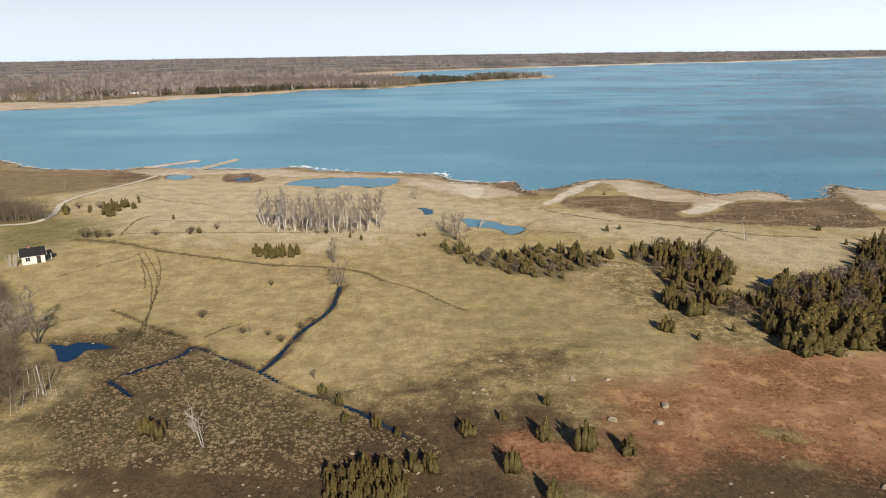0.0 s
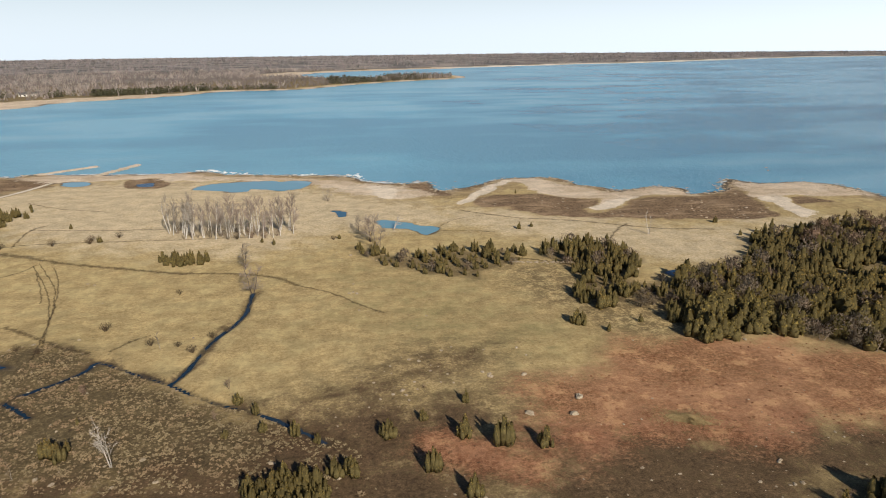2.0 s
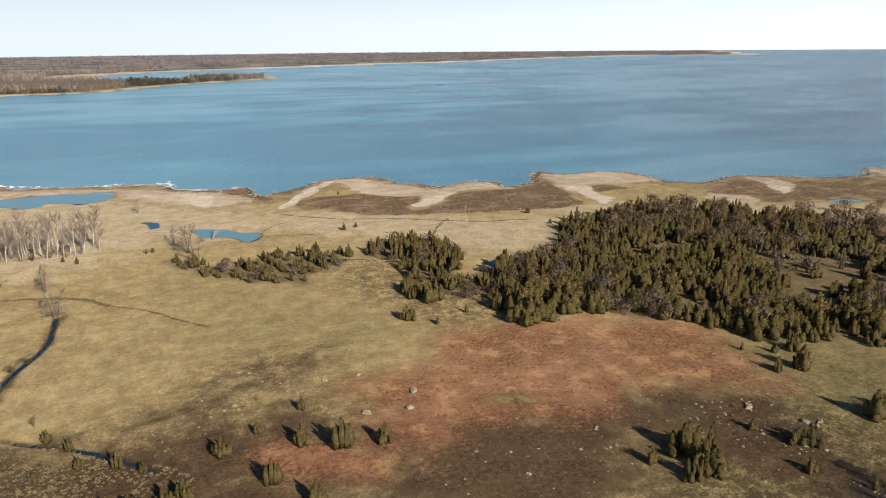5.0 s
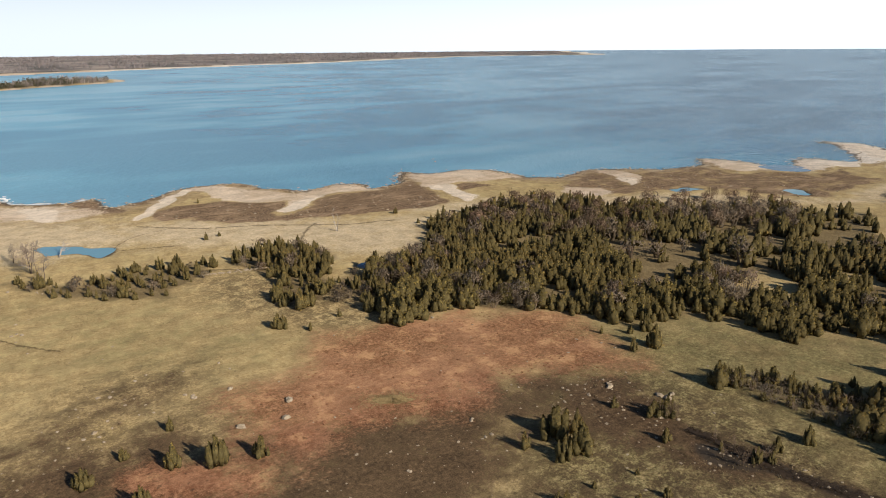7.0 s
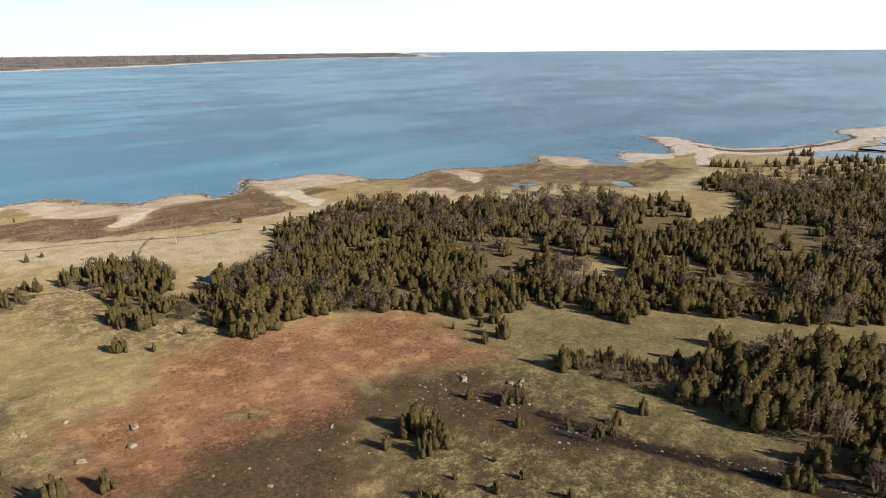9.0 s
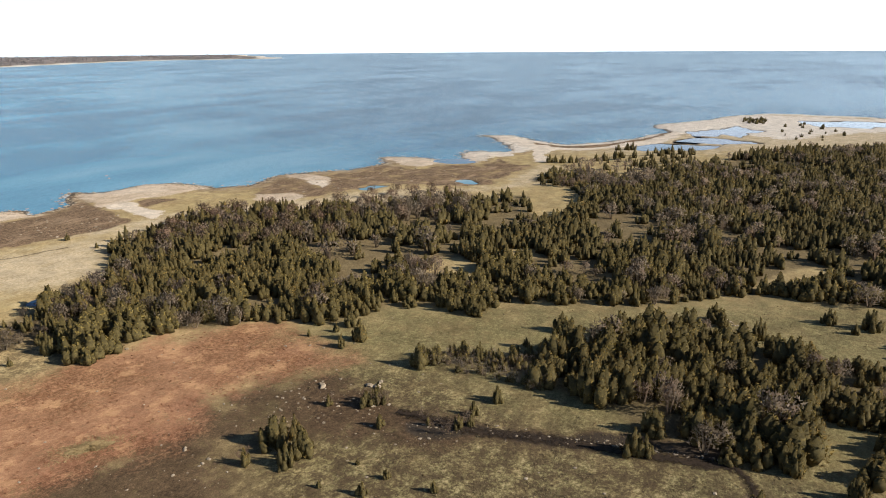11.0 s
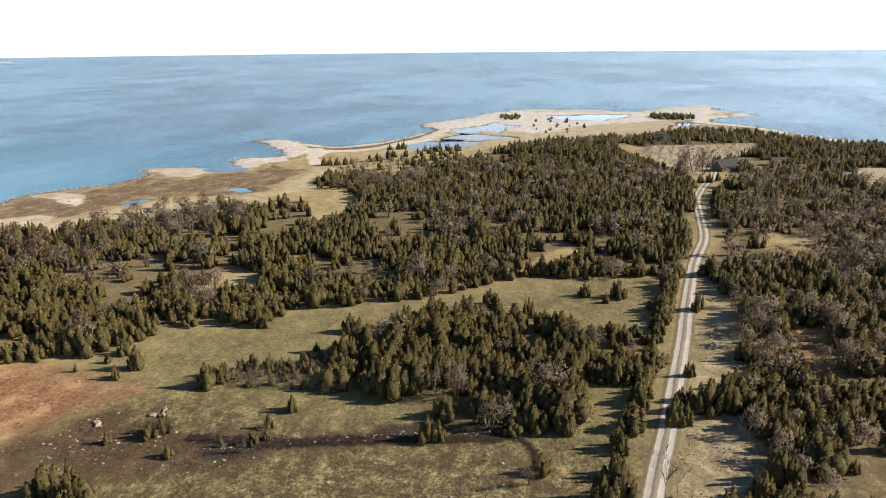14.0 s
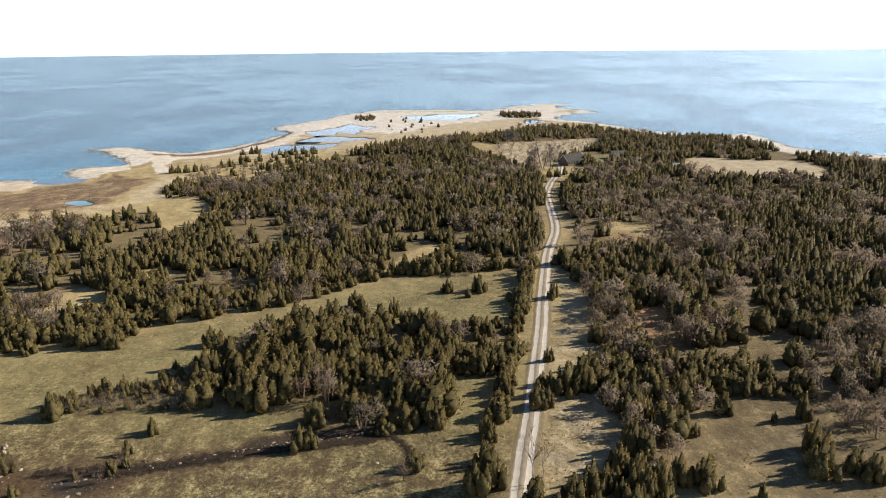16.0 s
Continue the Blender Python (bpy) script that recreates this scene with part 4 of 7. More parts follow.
def line_mask(points, x, y, half, soft):
    line = smooth_line(points, 4)
    low, high = line.min(0) - half - soft, line.max(0) + half + soft
    out = np.zeros(x.shape)
    near = (x > low[0]) & (x < high[0]) & (y > low[1]) & (y < high[1])
    if near.any():
        out[near] = np.clip(0.5 + (half - distance(line, x[near], y[near])) / (2 * soft), 0, 1)
    return out


SEA_LEVEL, POND_LEVEL = -0.6, -0.3
MAIN_LAND = np.concatenate([smooth_line(COAST_WEST + COAST_EAST + COAST_POINT, 3), [(330, -300), (500, -900), (600, -4700), (-4800, -4700), (-4800, 900), (-900, 520), (-330, 420)]])
FAR_LAND = np.concatenate([smooth_line(FAR_SHORE, 3), [(3300, 3400), (1500, 4800), (-4800, 4800), (-4800, 1500), (-900, 620)]])
PONDS = {"lagoon": [LAGOON_A, LAGOON_B, LAGOON_D, LAGOON_E, LAGOON_F], "pool": [POOL_A, POOL_B, POOL_C, POOL_D, POOL_E, POOL_F, POOL_G, POOL_H, POOL_I, POOL_K]}
DITCHES = [(DITCH_A, 0.4), (DITCH_B, 0.4), (DITCH_C, 0.4)]


def land_distance(x, y):
    """Metres inland of the waterline (negative at sea)."""
    wx = x + 4.5 * (value_noise(x, y, 14, 1) - 0.5) + 3 * (value_noise(x, y, 4, 2) - 0.5)
    wy = y + 4.5 * (value_noise(x, y, 14, 3) - 0.5) + 3 * (value_noise(x, y, 4, 4) - 0.5)
    return np.maximum(distance(MAIN_LAND, wx, wy, True), distance(FAR_LAND, wx, wy, True))


def far_beach(x, y):
    """Width of the open beach along the far shore."""
    return 22 + 85 * np.clip((-x - 150) / 200, 0, 1) * (0.5 + value_noise(x, y, 90, 41)) + 70 * (np.hypot(x, y) > 1400)


def wetness(x, y):
    """Depth of ponds and ditches below the ground, 0 to 1."""
    wx = x + 1.6 * (value_noise(x, y, 3.5, 5) - 0.5)
    wy = y + 1.6 * (value_noise(x, y, 3.5, 6) - 0.5)
    w = np.zeros(x.shape)
    for kind in PONDS.values():
        for outline in kind:
            reach = 8 if outline in PONDS["lagoon"] else 1.5 if outline in (POOL_F, POOL_G) else 4
            ux, uy = wx + reach * (value_noise(x, y, 13 if reach > 4 else 5, 43) - 0.5), wy + reach * (value_noise(x, y, 13 if reach > 4 else 5, 44) - 0.5)
            w = np.maximum(w, area_mask(outline, ux, uy, 1.5))
    for line, half in DITCHES:
        broken = 1.0 if line is DITCH_A else np.clip(0.62 + 0.75 * value_noise(x, y, 4.5, 47), 0, 1)
        w = np.maximum(w, line_mask(line, x, y, half + 0.1, 0.8) * broken)
    return w


def height_at(x, y, inland=None, wet=None):
    x, y = np.asarray(x, float), np.asarray(y, float)
    inland = land_distance(x, y) if inland is None else inland
    wet = wetness(x, y) if wet is None else wet
    bumps = 0.22 * (value_noise(x, y, 9, 7) - 0.5) + 0.10 * (value_noise(x, y, 2.6, 8) - 0.5)
    z = np.clip(inland * 0.06, -2.5, 0.6) - 0.6 + bumps * np.clip(inland / 8, 0, 1)
    return z - 0.6 * wet


def mesh_of(name, verts, tris, mats, slots=None, smooth=False, normals=None):
    me = bpy.data.meshes.new(name)
    verts, tris = np.asarray(verts, np.float32), np.asarray(tris, np.int32)
    me.vertices.add(len(verts))
    me.vertices.foreach_set("co", verts.ravel())
    k = tris.shape[1]
    me.loops.add(tris.size)
    me.loops.foreach_set("vertex_index", tris.ravel())
    me.polygons.add(len(tris))
    me.polygons.foreach_set("loop_start", np.arange(0, tris.size, k, dtype=np.int32))
    for mat in mats:
        me.materials.append(mat)
    if slots is not None:
        me.polygons.foreach_set("material_index", np.asarray(slots, np.int32))
    me.polygons.foreach_set("use_smooth", np.full(len(tris), smooth))
    if normals is not None:
        me.attributes.new("custom_normal", "FLOAT_VECTOR", "POINT").data.foreach_set("vector", np.asarray(normals, np.float32).ravel())
    me.update(calc_edges=True)
    return me


def graded(low, high, step, growth, far):
    """Coordinates: even steps from low to high, then ever longer ones out to far."""
    mid = np.arange(low, high + step / 2, step)
    out, s, run = [], step, 0.0
    while run < far:
        s *= growth
        run += s
        out.append(run)
    out = np.array(out)
    return np.concatenate([low - out[::-1], mid, mid[-1] + out])


# ---- the ground, one sheet out to the horizon ----
def finer(line, low, high):
    """Halve the steps between low and high."""
    mid = (line[1:] + line[:-1]) / 2
    return np.sort(np.concatenate([line, mid[(mid > low) & (mid < high)]]))


gx, gy = finer(graded(-90, 330, 1.55, 1.05, 5200), -56, 0), finer(graded(-120, 290, 1.55, 1.05, 5200), 80, 148)
X, Y = (a.ravel() for a in np.meshgrid(gx, gy))
R = np.hypot(X, Y)
shrink = np.minimum(1, 4900 / np.maximum(R, 1))
X, Y = X * shrink, Y * shrink
inland, wet = land_distance(X, Y), wetness(X, Y)
Z = height_at(X, Y, inland, wet)
nx, ny = len(gx), len(gy)
corner = (np.arange(ny - 1)[:, None] * nx + np.arange(nx - 1)[None, :]).ravel()
me = mesh_of("ground", np.stack([X, Y, Z], 1), np.stack([corner, corner + 1, corner + nx + 1, corner + nx], 1), [GROUND], smooth=True)
warp_x = X + 4 * (value_noise(X, Y, 7, 11) - 0.5)
warp_y = Y + 4 * (value_noise(X, Y, 7, 12) - 0.5)
SOUTH_PASTURE = [(60, 70), (100, 88), (130, 50), (150, 15), (165, -20), (60, -10), (45, 40)]
POINT_GRASS = [(360, 150), (600, 60), (650, -90), (500, -90), (430, -20), (340, 90)]
ROUGH_FIELD = [(60, 62), (76.7, 69.3), (90, 60), (90.5, 50), (88.5, 39.4), (87.5, 26.5), (86, 14), (88, -4), (84, -12), (60, -8), (41.3, 43.8)]
TRAMPLED = [(21.7, 83.1), (32, 82.8), (43.8, 81.7), (58.3, 79.7), (70.6, 76.3), (75.6, 70.8), (72.4, 64.1), (62.2, 62.5), (54.1, 58.5), (50.3, 53.4), (41.7, 51.7), (30.4, 53.4), (20.5, 64.2)]
FIELD_WEST = [(-60, 125), (-30, 122), (-22, 108), (5, 95), (25, 102), (48, 112), (60, 135), (30, 150), (10, 170), (-25, 165), (-60, 150)]
FIELD_SOUTH = [(60, 48), (75, 42), (88, 32), (84, 5), (92, -10), (68, -8), (60, 10), (55, 40)]
FIELD_MID = [(82, 62), (100, 76), (125, 55), (135, 18), (150, 10), (160, -15), (135, -14), (120, 38), (95, 55)]
FIELD_EAST = [(70, -12), (95, -20), (130, -24), (118, -60), (95, -75), (68, -50)]
CLEARINGS = (CLEAR_A, CLEAR_B, CLEAR_C, CLEAR_D, CLEAR_E, CLEAR_F, CLEAR_G, CLEAR_H, CLEAR_I, HEATH_A, HEATH_B, LAWN)
COVERS = {
    "green": [(GREEN_A, 6, 1.0), (GREEN_B, 12, 0.4), (GREEN_C, 6, 0.8), (GREEN_D, 6, 0.6), (SOUTH_GRASS, 5, 0.75), (SOUTH_PASTURE, 14, 0.85), (LAWN, 3, 1.2), (FEN, 4, 0.8)],
    "pale": [(PALE_MEADOW, 14, 0.9), (PALE_SHORE, 10, 0.8), (PALE_STRIP, 5, 0.7), (POINT_GRASS, 20, 0.85), (CLEAR_H, 5, 0.8), (CLEAR_G, 5, 0.8), (VERGE_FIELD, 3, 0.5), (PALE_PATCH, 3, 0.6), (LOT_A, 1.2, 0.3)],
    "bracken": [(BRACKEN, 5), (BRACKEN_B, 3), (BRACKEN_C, 3), (HEATH_A, 4, 0.6), (HEATH_B, 3, 0.7)],
    "mud": [(MUD, 11, 0.72), (MUD_B, 14, 0.72), (MUD_C, 5, 1.0), (MUD_D, 8, 1.0), (MUD_E, 9, 0.75), (TRAMPLED, 10, 0.9)],
    "marsh": [(MARSH, 6), (MARSH_EDGE, 5, 0.95)],
    "tread": [(ROUGH_GROVE, 6, 0.75), (LOT_B, 3, 0.9), (LOT_A, 2, 0.5), (ROUGH_FIELD, 8, 1.0), (GREEN_C, 8, 0.25), (FIELD_MID, 8, 0.3), (MUD_B, 10, 0.9), (MUD_E, 10, 0.9), (FIELD_EAST, 8, 0.5), (FIELD_WEST, 14, 0.12)],
    "sand": [(SAND_A, 5), (SAND_B, 2.5), (SAND_C, 2.5), (SAND_D, 2), (SAND_E, 3), (SAND_F, 2.5), (SAND_G, 8, 0.8), (SAND_H, 4), (SAND_I, 3), (SAND_J, 2), (CLEAR_I, 4)],
    "bar": [(BAR_A, 1.5), (BAR_B, 1.5), (BAR_C, 1.5), (BAR_D, 2), (BAR_F, 1.5), (SAND_E, 2)],
    "weed": [(KELP, 3), (KELP_B, 2.5), (KELP_C, 3, 0.66), (KELP_D, 2), (KELP_E, 2), (KELP_F, 4), (KELP_G, 1.5)],
    "reeds": [(REEDS, 5)],
    # the wide eastern outline and the lot's are painted shade
    "wood": [(WOOD_MAIN, 5), (WOOD_MID, 3), (WOOD_EAST, 5), (WOOD_EAST_B, 3), (WOOD_POINT, 5), (GROVE_A, 3), (GROVE_B, 3), (GROVE_C, 3), (ALDERS, 3), (LOT_SHADE, 2, 0.85), (ALDERS_B, 3), (ALDERS_C, 3), (EAST_SHADE, 9, 0.72), (WOOD_CAPE, 3)],
}
for name, parts in COVERS.items():
    cover = np.zeros(len(X))
    for outline, soft, *amount in parts:
        cover = np.maximum(cover, area_mask(outline, warp_x, warp_y, soft) * (amount[0] if amount else 1.0))
    if name == "wood":
        for outline in CLEARINGS:
            cover = np.minimum(cover, 1 - area_mask(outline, warp_x, warp_y, 2))
        cover = np.maximum(cover, np.clip((R - 650) / 60, 0, 1) * np.clip((inland - 20) / 10, 0, 1))
    if name in ("sand", "bar"):
        cover = np.minimum(cover, 1 - 0.9 * area_mask(KELP_G, warp_x, warp_y, 1.5))
    if name == "mud":
        cover = np.maximum(cover, 0.8 * line_mask(TRAIL_D, warp_x, warp_y, 0.7, 1.2))
        cover = np.maximum(cover, 1.1 * line_mask(STONEROW_A, warp_x, warp_y, 1.6, 1.6))
        for line, half in DITCHES:
            cover = np.maximum(cover, 0.6 * line_mask(line, warp_x, warp_y, half + 0.5, 1.0))
    if name == "sand":
        beach = np.clip((17 - inland) / 9, 0, 1) * np.clip((X - 250) / 40, 0, 1) * (R < 800) * (0.75 + 0.4 * value_noise(X, Y, 16, 53))
        cover = np.maximum(cover, beach * (1 - 0.85 * area_mask(KELP_G, warp_x, warp_y, 1.5)))
        cover = np.maximum(cover, (R > 600) * (Y > 300) * np.clip((far_beach(X, Y) - inland) / 12, 0, 1))
    me.attributes.new(name, "FLOAT", "POINT").data.foreach_set("value", cover.astype(np.float32))
# where haze is painted on the ground: beyond about 1.1 km
me.attributes.new("far_haze", "FLOAT", "POINT").data.foreach_set("value", (np.clip((R - 1100) / 300, 0, 1) * np.clip((inland - far_beach(X, Y)) / 20, 0, 1)).astype(np.float32))
me.attributes.new("inland", "FLOAT", "POINT").data.foreach_set("value", (np.clip(inland, -5, 200) + 300 * (R > 560)).astype(np.float32))
shore = np.clip((18 - inland) / 16, 0, 1)
me.attributes.new("shore", "FLOAT", "POINT").data.foreach_set("value", shore.astype(np.float32))
damp = np.clip(np.maximum(wet * 1.25, np.clip((3.4 - inland) / 2.6, 0, 1) * (0.55 + 0.6 * value_noise(X, Y, 9, 51))), 0, 1)
# dark line at the stone row: peat with ditch shade painted in
damp = np.maximum(damp, 1.0 * line_mask(STONEROW_A, warp_x, warp_y, 1.7, 1.2) * (0.7 + 0.4 * value_noise(X, Y, 8, 52)))
me.attributes.new("wet", "FLOAT", "POINT").data.foreach_set("value", damp.astype(np.float32))
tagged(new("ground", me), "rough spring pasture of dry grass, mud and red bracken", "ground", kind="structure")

# ---- the sea, the lagoons and the pools ----
rings = np.concatenate([[0], np.geomspace(60, 4950, 110)])
turns = np.linspace(0, 2 * math.pi, 241)[:-1]
sea_v = np.array([(r * math.cos(a), r * math.sin(a), SEA_LEVEL) for r in rings for a in turns])
k, a = np.meshgrid(np.arange(len(rings) - 1), np.arange(240), indexing="ij")
k, a = k.ravel(), a.ravel()
sea_f = np.stack([k * 240 + a, (k + 1) * 240 + a, (k + 1) * 240 + (a + 1) % 240, k * 240 + (a + 1) % 240], 1)
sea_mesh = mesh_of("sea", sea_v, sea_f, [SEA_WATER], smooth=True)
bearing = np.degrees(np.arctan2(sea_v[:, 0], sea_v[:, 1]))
# paler near land; the fade by bearing paints in a duller reflection
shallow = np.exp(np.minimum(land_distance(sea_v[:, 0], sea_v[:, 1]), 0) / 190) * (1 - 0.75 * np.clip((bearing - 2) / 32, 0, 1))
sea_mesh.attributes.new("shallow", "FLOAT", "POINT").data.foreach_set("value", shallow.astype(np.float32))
# follows bearing and range, not depth: a painted tone for reflected sky
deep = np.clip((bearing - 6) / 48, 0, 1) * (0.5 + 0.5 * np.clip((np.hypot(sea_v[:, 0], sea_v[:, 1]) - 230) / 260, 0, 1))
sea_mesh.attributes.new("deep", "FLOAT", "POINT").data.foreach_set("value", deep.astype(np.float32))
tagged(new("sea", sea_mesh), "wide blue sea with wind streaks and calm patches", "sea", kind="structure")

# pale shallow water lapping at the shore, a fine strip just above the sea
sx, sy = np.meshgrid(np.arange(-420, 700, 1.6), np.arange(-330, 460, 1.6))
near = land_distance(sx[::4, ::4].ravel(), sy[::4, ::4].ravel()).reshape(sx[::4, ::4].shape)
near = np.repeat(np.repeat(np.abs(near) < 14, 4, 0), 4, 1)[: sx.shape[0], : sx.shape[1]]
offshore = np.full(sx.shape, -99.0)
offshore[near] = land_distance(sx[near], sy[near])
offshore[distance(MAIN_LAND, sx.ravel(), sy.ravel(), True).reshape(sx.shape) < -14] = -99
ok = (offshore > -8) & (offshore < 2)
cell = ok[:-1, :-1] & ok[1:, :-1] & ok[:-1, 1:] & ok[1:, 1:]
i, j = np.nonzero(cell)
w = sx.shape[1]
quads = np.stack([i * w + j, i * w + j + 1, (i + 1) * w + j + 1, (i + 1) * w + j], 1)
used, quads = np.unique(quads, return_inverse=True)
surf_mesh = mesh_of("shallow_water", np.stack([sx.ravel()[used], sy.ravel()[used], np.full(len(used), SEA_LEVEL + 0.03)], 1), quads.reshape(-1, 4), [SURF_WATER], smooth=True)
surf_mesh.attributes.new("edge", "FLOAT", "POINT").data.foreach_set("value", (np.clip(1 + offshore.ravel()[used] / 5, 0, 1) * np.where(sx.ravel()[used] < 34, 1.0, 0.62)).astype(np.float32))
tagged(new("shallow_water", surf_mesh), "pale shallow water lapping along the shore", "water", kind="structure")


def water_sheet(name, outline, level, label):
    """A still sheet of water, a little wider than its hollow."""
    line = smooth_line(outline, 3, True)
    mid = line.mean(0)
    line = mid + (line - mid) * (1 + (8.0 if name == "lagoon" else 4.0) / np.linalg.norm(line - mid, axis=1))[:, None]
    bm = bmesh.new()
    bm.faces.new([bm.verts.new((x, y, level)) for x, y in line])
    bmesh.ops.triangulate(bm, faces=bm.faces[:])
    for f in bm.faces:
        if f.normal.z < 0:
            f.normal_flip()
    me = bpy.data.meshes.new(name)
    bm.to_mesh(me)
    bm.free()
    me.materials.append(DARK_POND if outline in (POOL_F, POOL_G, POOL_C) else MEADOW_POND if outline in (POOL_D, POOL_K) or name == "lagoon" else POND_WATER)
    tagged(new(name, me), label, "water", kind="structure")


for kind, outlines in PONDS.items():
    for outline in outlines:
        water_sheet(kind, outline, -0.4 if kind == "lagoon" else POND_LEVEL, "shallow still blue %s in the coastal meadow" % kind)
for order, (line, half) in enumerate(DITCHES):
    c = smooth_line(line, 7)
    c = c + np.random.default_rng(17 + order).normal(0, 0.1, c.shape)
    d = np.gradient(c, axis=0)
    side = np.stack([-d[:, 1], d[:, 0]], 1) / np.linalg.norm(d, axis=1)[:, None] * (half + 0.05) * np.random.default_rng(7 + order).uniform(0.45, 1.15, (len(c), 1))
    v = np.concatenate([c + side, c - side])
    n = len(c)
    i = np.arange(n - 1)
    me = mesh_of("ditch_water", np.c_[v, np.full(2 * n, POND_LEVEL - 0.01 * (order + 1))], np.stack([i + n, i + n + 1, i + 1, i], 1), [DITCH_WATER])
    tagged(new("ditch_water", me), "narrow ditch of dark blue water through the pasture", "ditch", kind="structure")

# ---- plants: shapes one metre high, scaled when they are set ----
def tufts(p, n, base, length, up, rng):
    """Three-sided spikes at the points p along the directions n, drooping upwards by up."""
    k = len(p)
    tip = n + np.array([0, 0, up]) + rng.normal(0, 0.25, (k, 3))
    tip /= np.linalg.norm(tip, axis=1)[:, None]
    other = np.cross(tip, rng.normal(0, 1, (k, 3)))
    other /= np.linalg.norm(other, axis=1)[:, None]
    third = np.cross(tip, other)
    size = base * rng.uniform(0.6, 1.3, (k, 1))
    long = length * rng.uniform(0.6, 1.4, (k, 1))
    v = np.stack([p + other * size, p + (-0.5 * other + 0.87 * third) * size, p + (-0.5 * other - 0.87 * third) * size, p + tip * long], 1)
    f = np.array([(0, 1, 3), (1, 2, 3), (2, 0, 3)])
    return v.reshape(-1, 3), (np.arange(k)[:, None, None] * 4 + f).reshape(-1, 3)


def sprays(p, n, base, length, rng):
    """Small pointed sprays clothing a crown, tips up and a little outwards: one triangle each."""
    k = len(p)
    n = n / np.linalg.norm(n, axis=1)[:, None]
    across = np.cross(n, (0, 0, 1.0)) + rng.normal(0, 0.35, (k, 3))
    across /= np.linalg.norm(across, axis=1)[:, None]
    tip = np.array([0, 0, 0.6]) + n * rng.uniform(0.3, 1.4, (k, 1)) + rng.normal(0, 0.4, (k, 3))
    tip /= np.linalg.norm(tip, axis=1)[:, None]
    big = np.where(rng.random((k, 1)) < 0.25, 1.3, 0.9)
    b, t = base * big * rng.uniform(0.7, 1.4, (k, 1)), length * big * rng.uniform(0.5, 1.2, (k, 1))
    low = p - tip * t * 0.45
    v = np.stack([low - across * b, low + across * b, p + tip * t * 0.55], 1)
    inward = (np.cross(v[:, 1] - v[:, 0], v[:, 2] - v[:, 0]) * n).sum(1) < 0
    v[inward] = v[inward][:, [1, 0, 2]]
    leaf = n + rng.normal(0, 0.14, (k, 3))
    leaf /= np.linalg.norm(leaf, axis=1)[:, None]
    return v.reshape(-1, 3), np.arange(3 * k).reshape(-1, 3), np.repeat(leaf, 3, 0)


def juniper_shape(seed, count, base, length, core=6, shoots=11):
    """A juniper: a close sheaf of flame-shaped shoots, clothed in fine sprays (slot 0) round cores painted dark as
    crown shade (slot 1).
    """
    rng = np.random.default_rng(seed)
    slim, turn = rng.uniform(0.24, 0.40), rng.uniform(0, 6.28)
    lobes = [(0, 0, 1.0, rng.uniform(0.17, 0.22))]
    for i in range(shoots + rng.integers(-1, 3) - 1):
        a, t = turn + i * 2.4 + rng.uniform(-0.6, 0.6), math.sqrt((i + 0.7) / shoots) * rng.uniform(0.75, 1.15)
        lobes.append((slim * t * math.cos(a), slim * t * math.sin(a), (1.02 - 0.5 * t**1.6) * rng.uniform(0.72, 1.06), rng.uniform(0.13, 0.20)))
    verts, faces, slots, norms, total, at = [], [], [], [], sum(s[2] * s[3] for s in lobes), 0
    for sx, sy, tall, wide in lobes:
        wave, shift, twist, lean = rng.uniform(7, 12), rng.uniform(0, 6), rng.uniform(0, 6), rng.uniform(0.0, 0.4)
        blunt = rng.uniform(0.62, 0.95)

        def radius(z, a):
            body = wide * 1.4 * np.minimum(1, 0.6 + z / 0.55) * np.maximum(1.0 - z, 0.0) ** blunt
            return body * (1 + 0.13 * np.sin(z * wave + shift + 2 * a)) * (1 + 0.14 * np.sin(3 * a + twist + 5 * z)) + 0.012

        k = max(5, int(count * tall * wide / total))
        z, a = 0.03 + 0.96 * rng.uniform(0, 1.0, k) ** 0.95, rng.uniform(0, 6.28, k)
        r = radius(z, a) * (1.08 - 0.4 * rng.uniform(0, 1, k) ** 1.5)
        grow = 1 + z * lean
        p = np.stack([sx * grow + r * np.cos(a), sy * grow + r * np.sin(a), z * tall], 1)
        up = 1.6 * z**2 - 0.1 + 0.5 * np.sin(z * wave + shift + 2 * a)
        v, f, leaf = sprays(p, np.stack([np.cos(a), np.sin(a), up], 1), base, length, rng)
        norms.append(leaf), verts.append(v), faces.append(f + at), slots.append(np.zeros(len(f), int))
        at += len(v)
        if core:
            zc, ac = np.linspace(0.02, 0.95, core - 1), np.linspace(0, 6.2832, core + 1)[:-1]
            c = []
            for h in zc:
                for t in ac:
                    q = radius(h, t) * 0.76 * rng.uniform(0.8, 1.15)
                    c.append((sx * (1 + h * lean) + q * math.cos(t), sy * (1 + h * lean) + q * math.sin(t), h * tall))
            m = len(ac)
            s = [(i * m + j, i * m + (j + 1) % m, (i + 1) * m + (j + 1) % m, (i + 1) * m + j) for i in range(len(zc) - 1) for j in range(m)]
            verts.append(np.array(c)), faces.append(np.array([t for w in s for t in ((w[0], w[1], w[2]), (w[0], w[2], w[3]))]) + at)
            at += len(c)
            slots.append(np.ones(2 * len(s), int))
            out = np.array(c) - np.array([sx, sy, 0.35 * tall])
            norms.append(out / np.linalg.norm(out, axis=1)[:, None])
    return np.concatenate(verts), np.concatenate(faces), np.concatenate(slots), np.concatenate(norms)


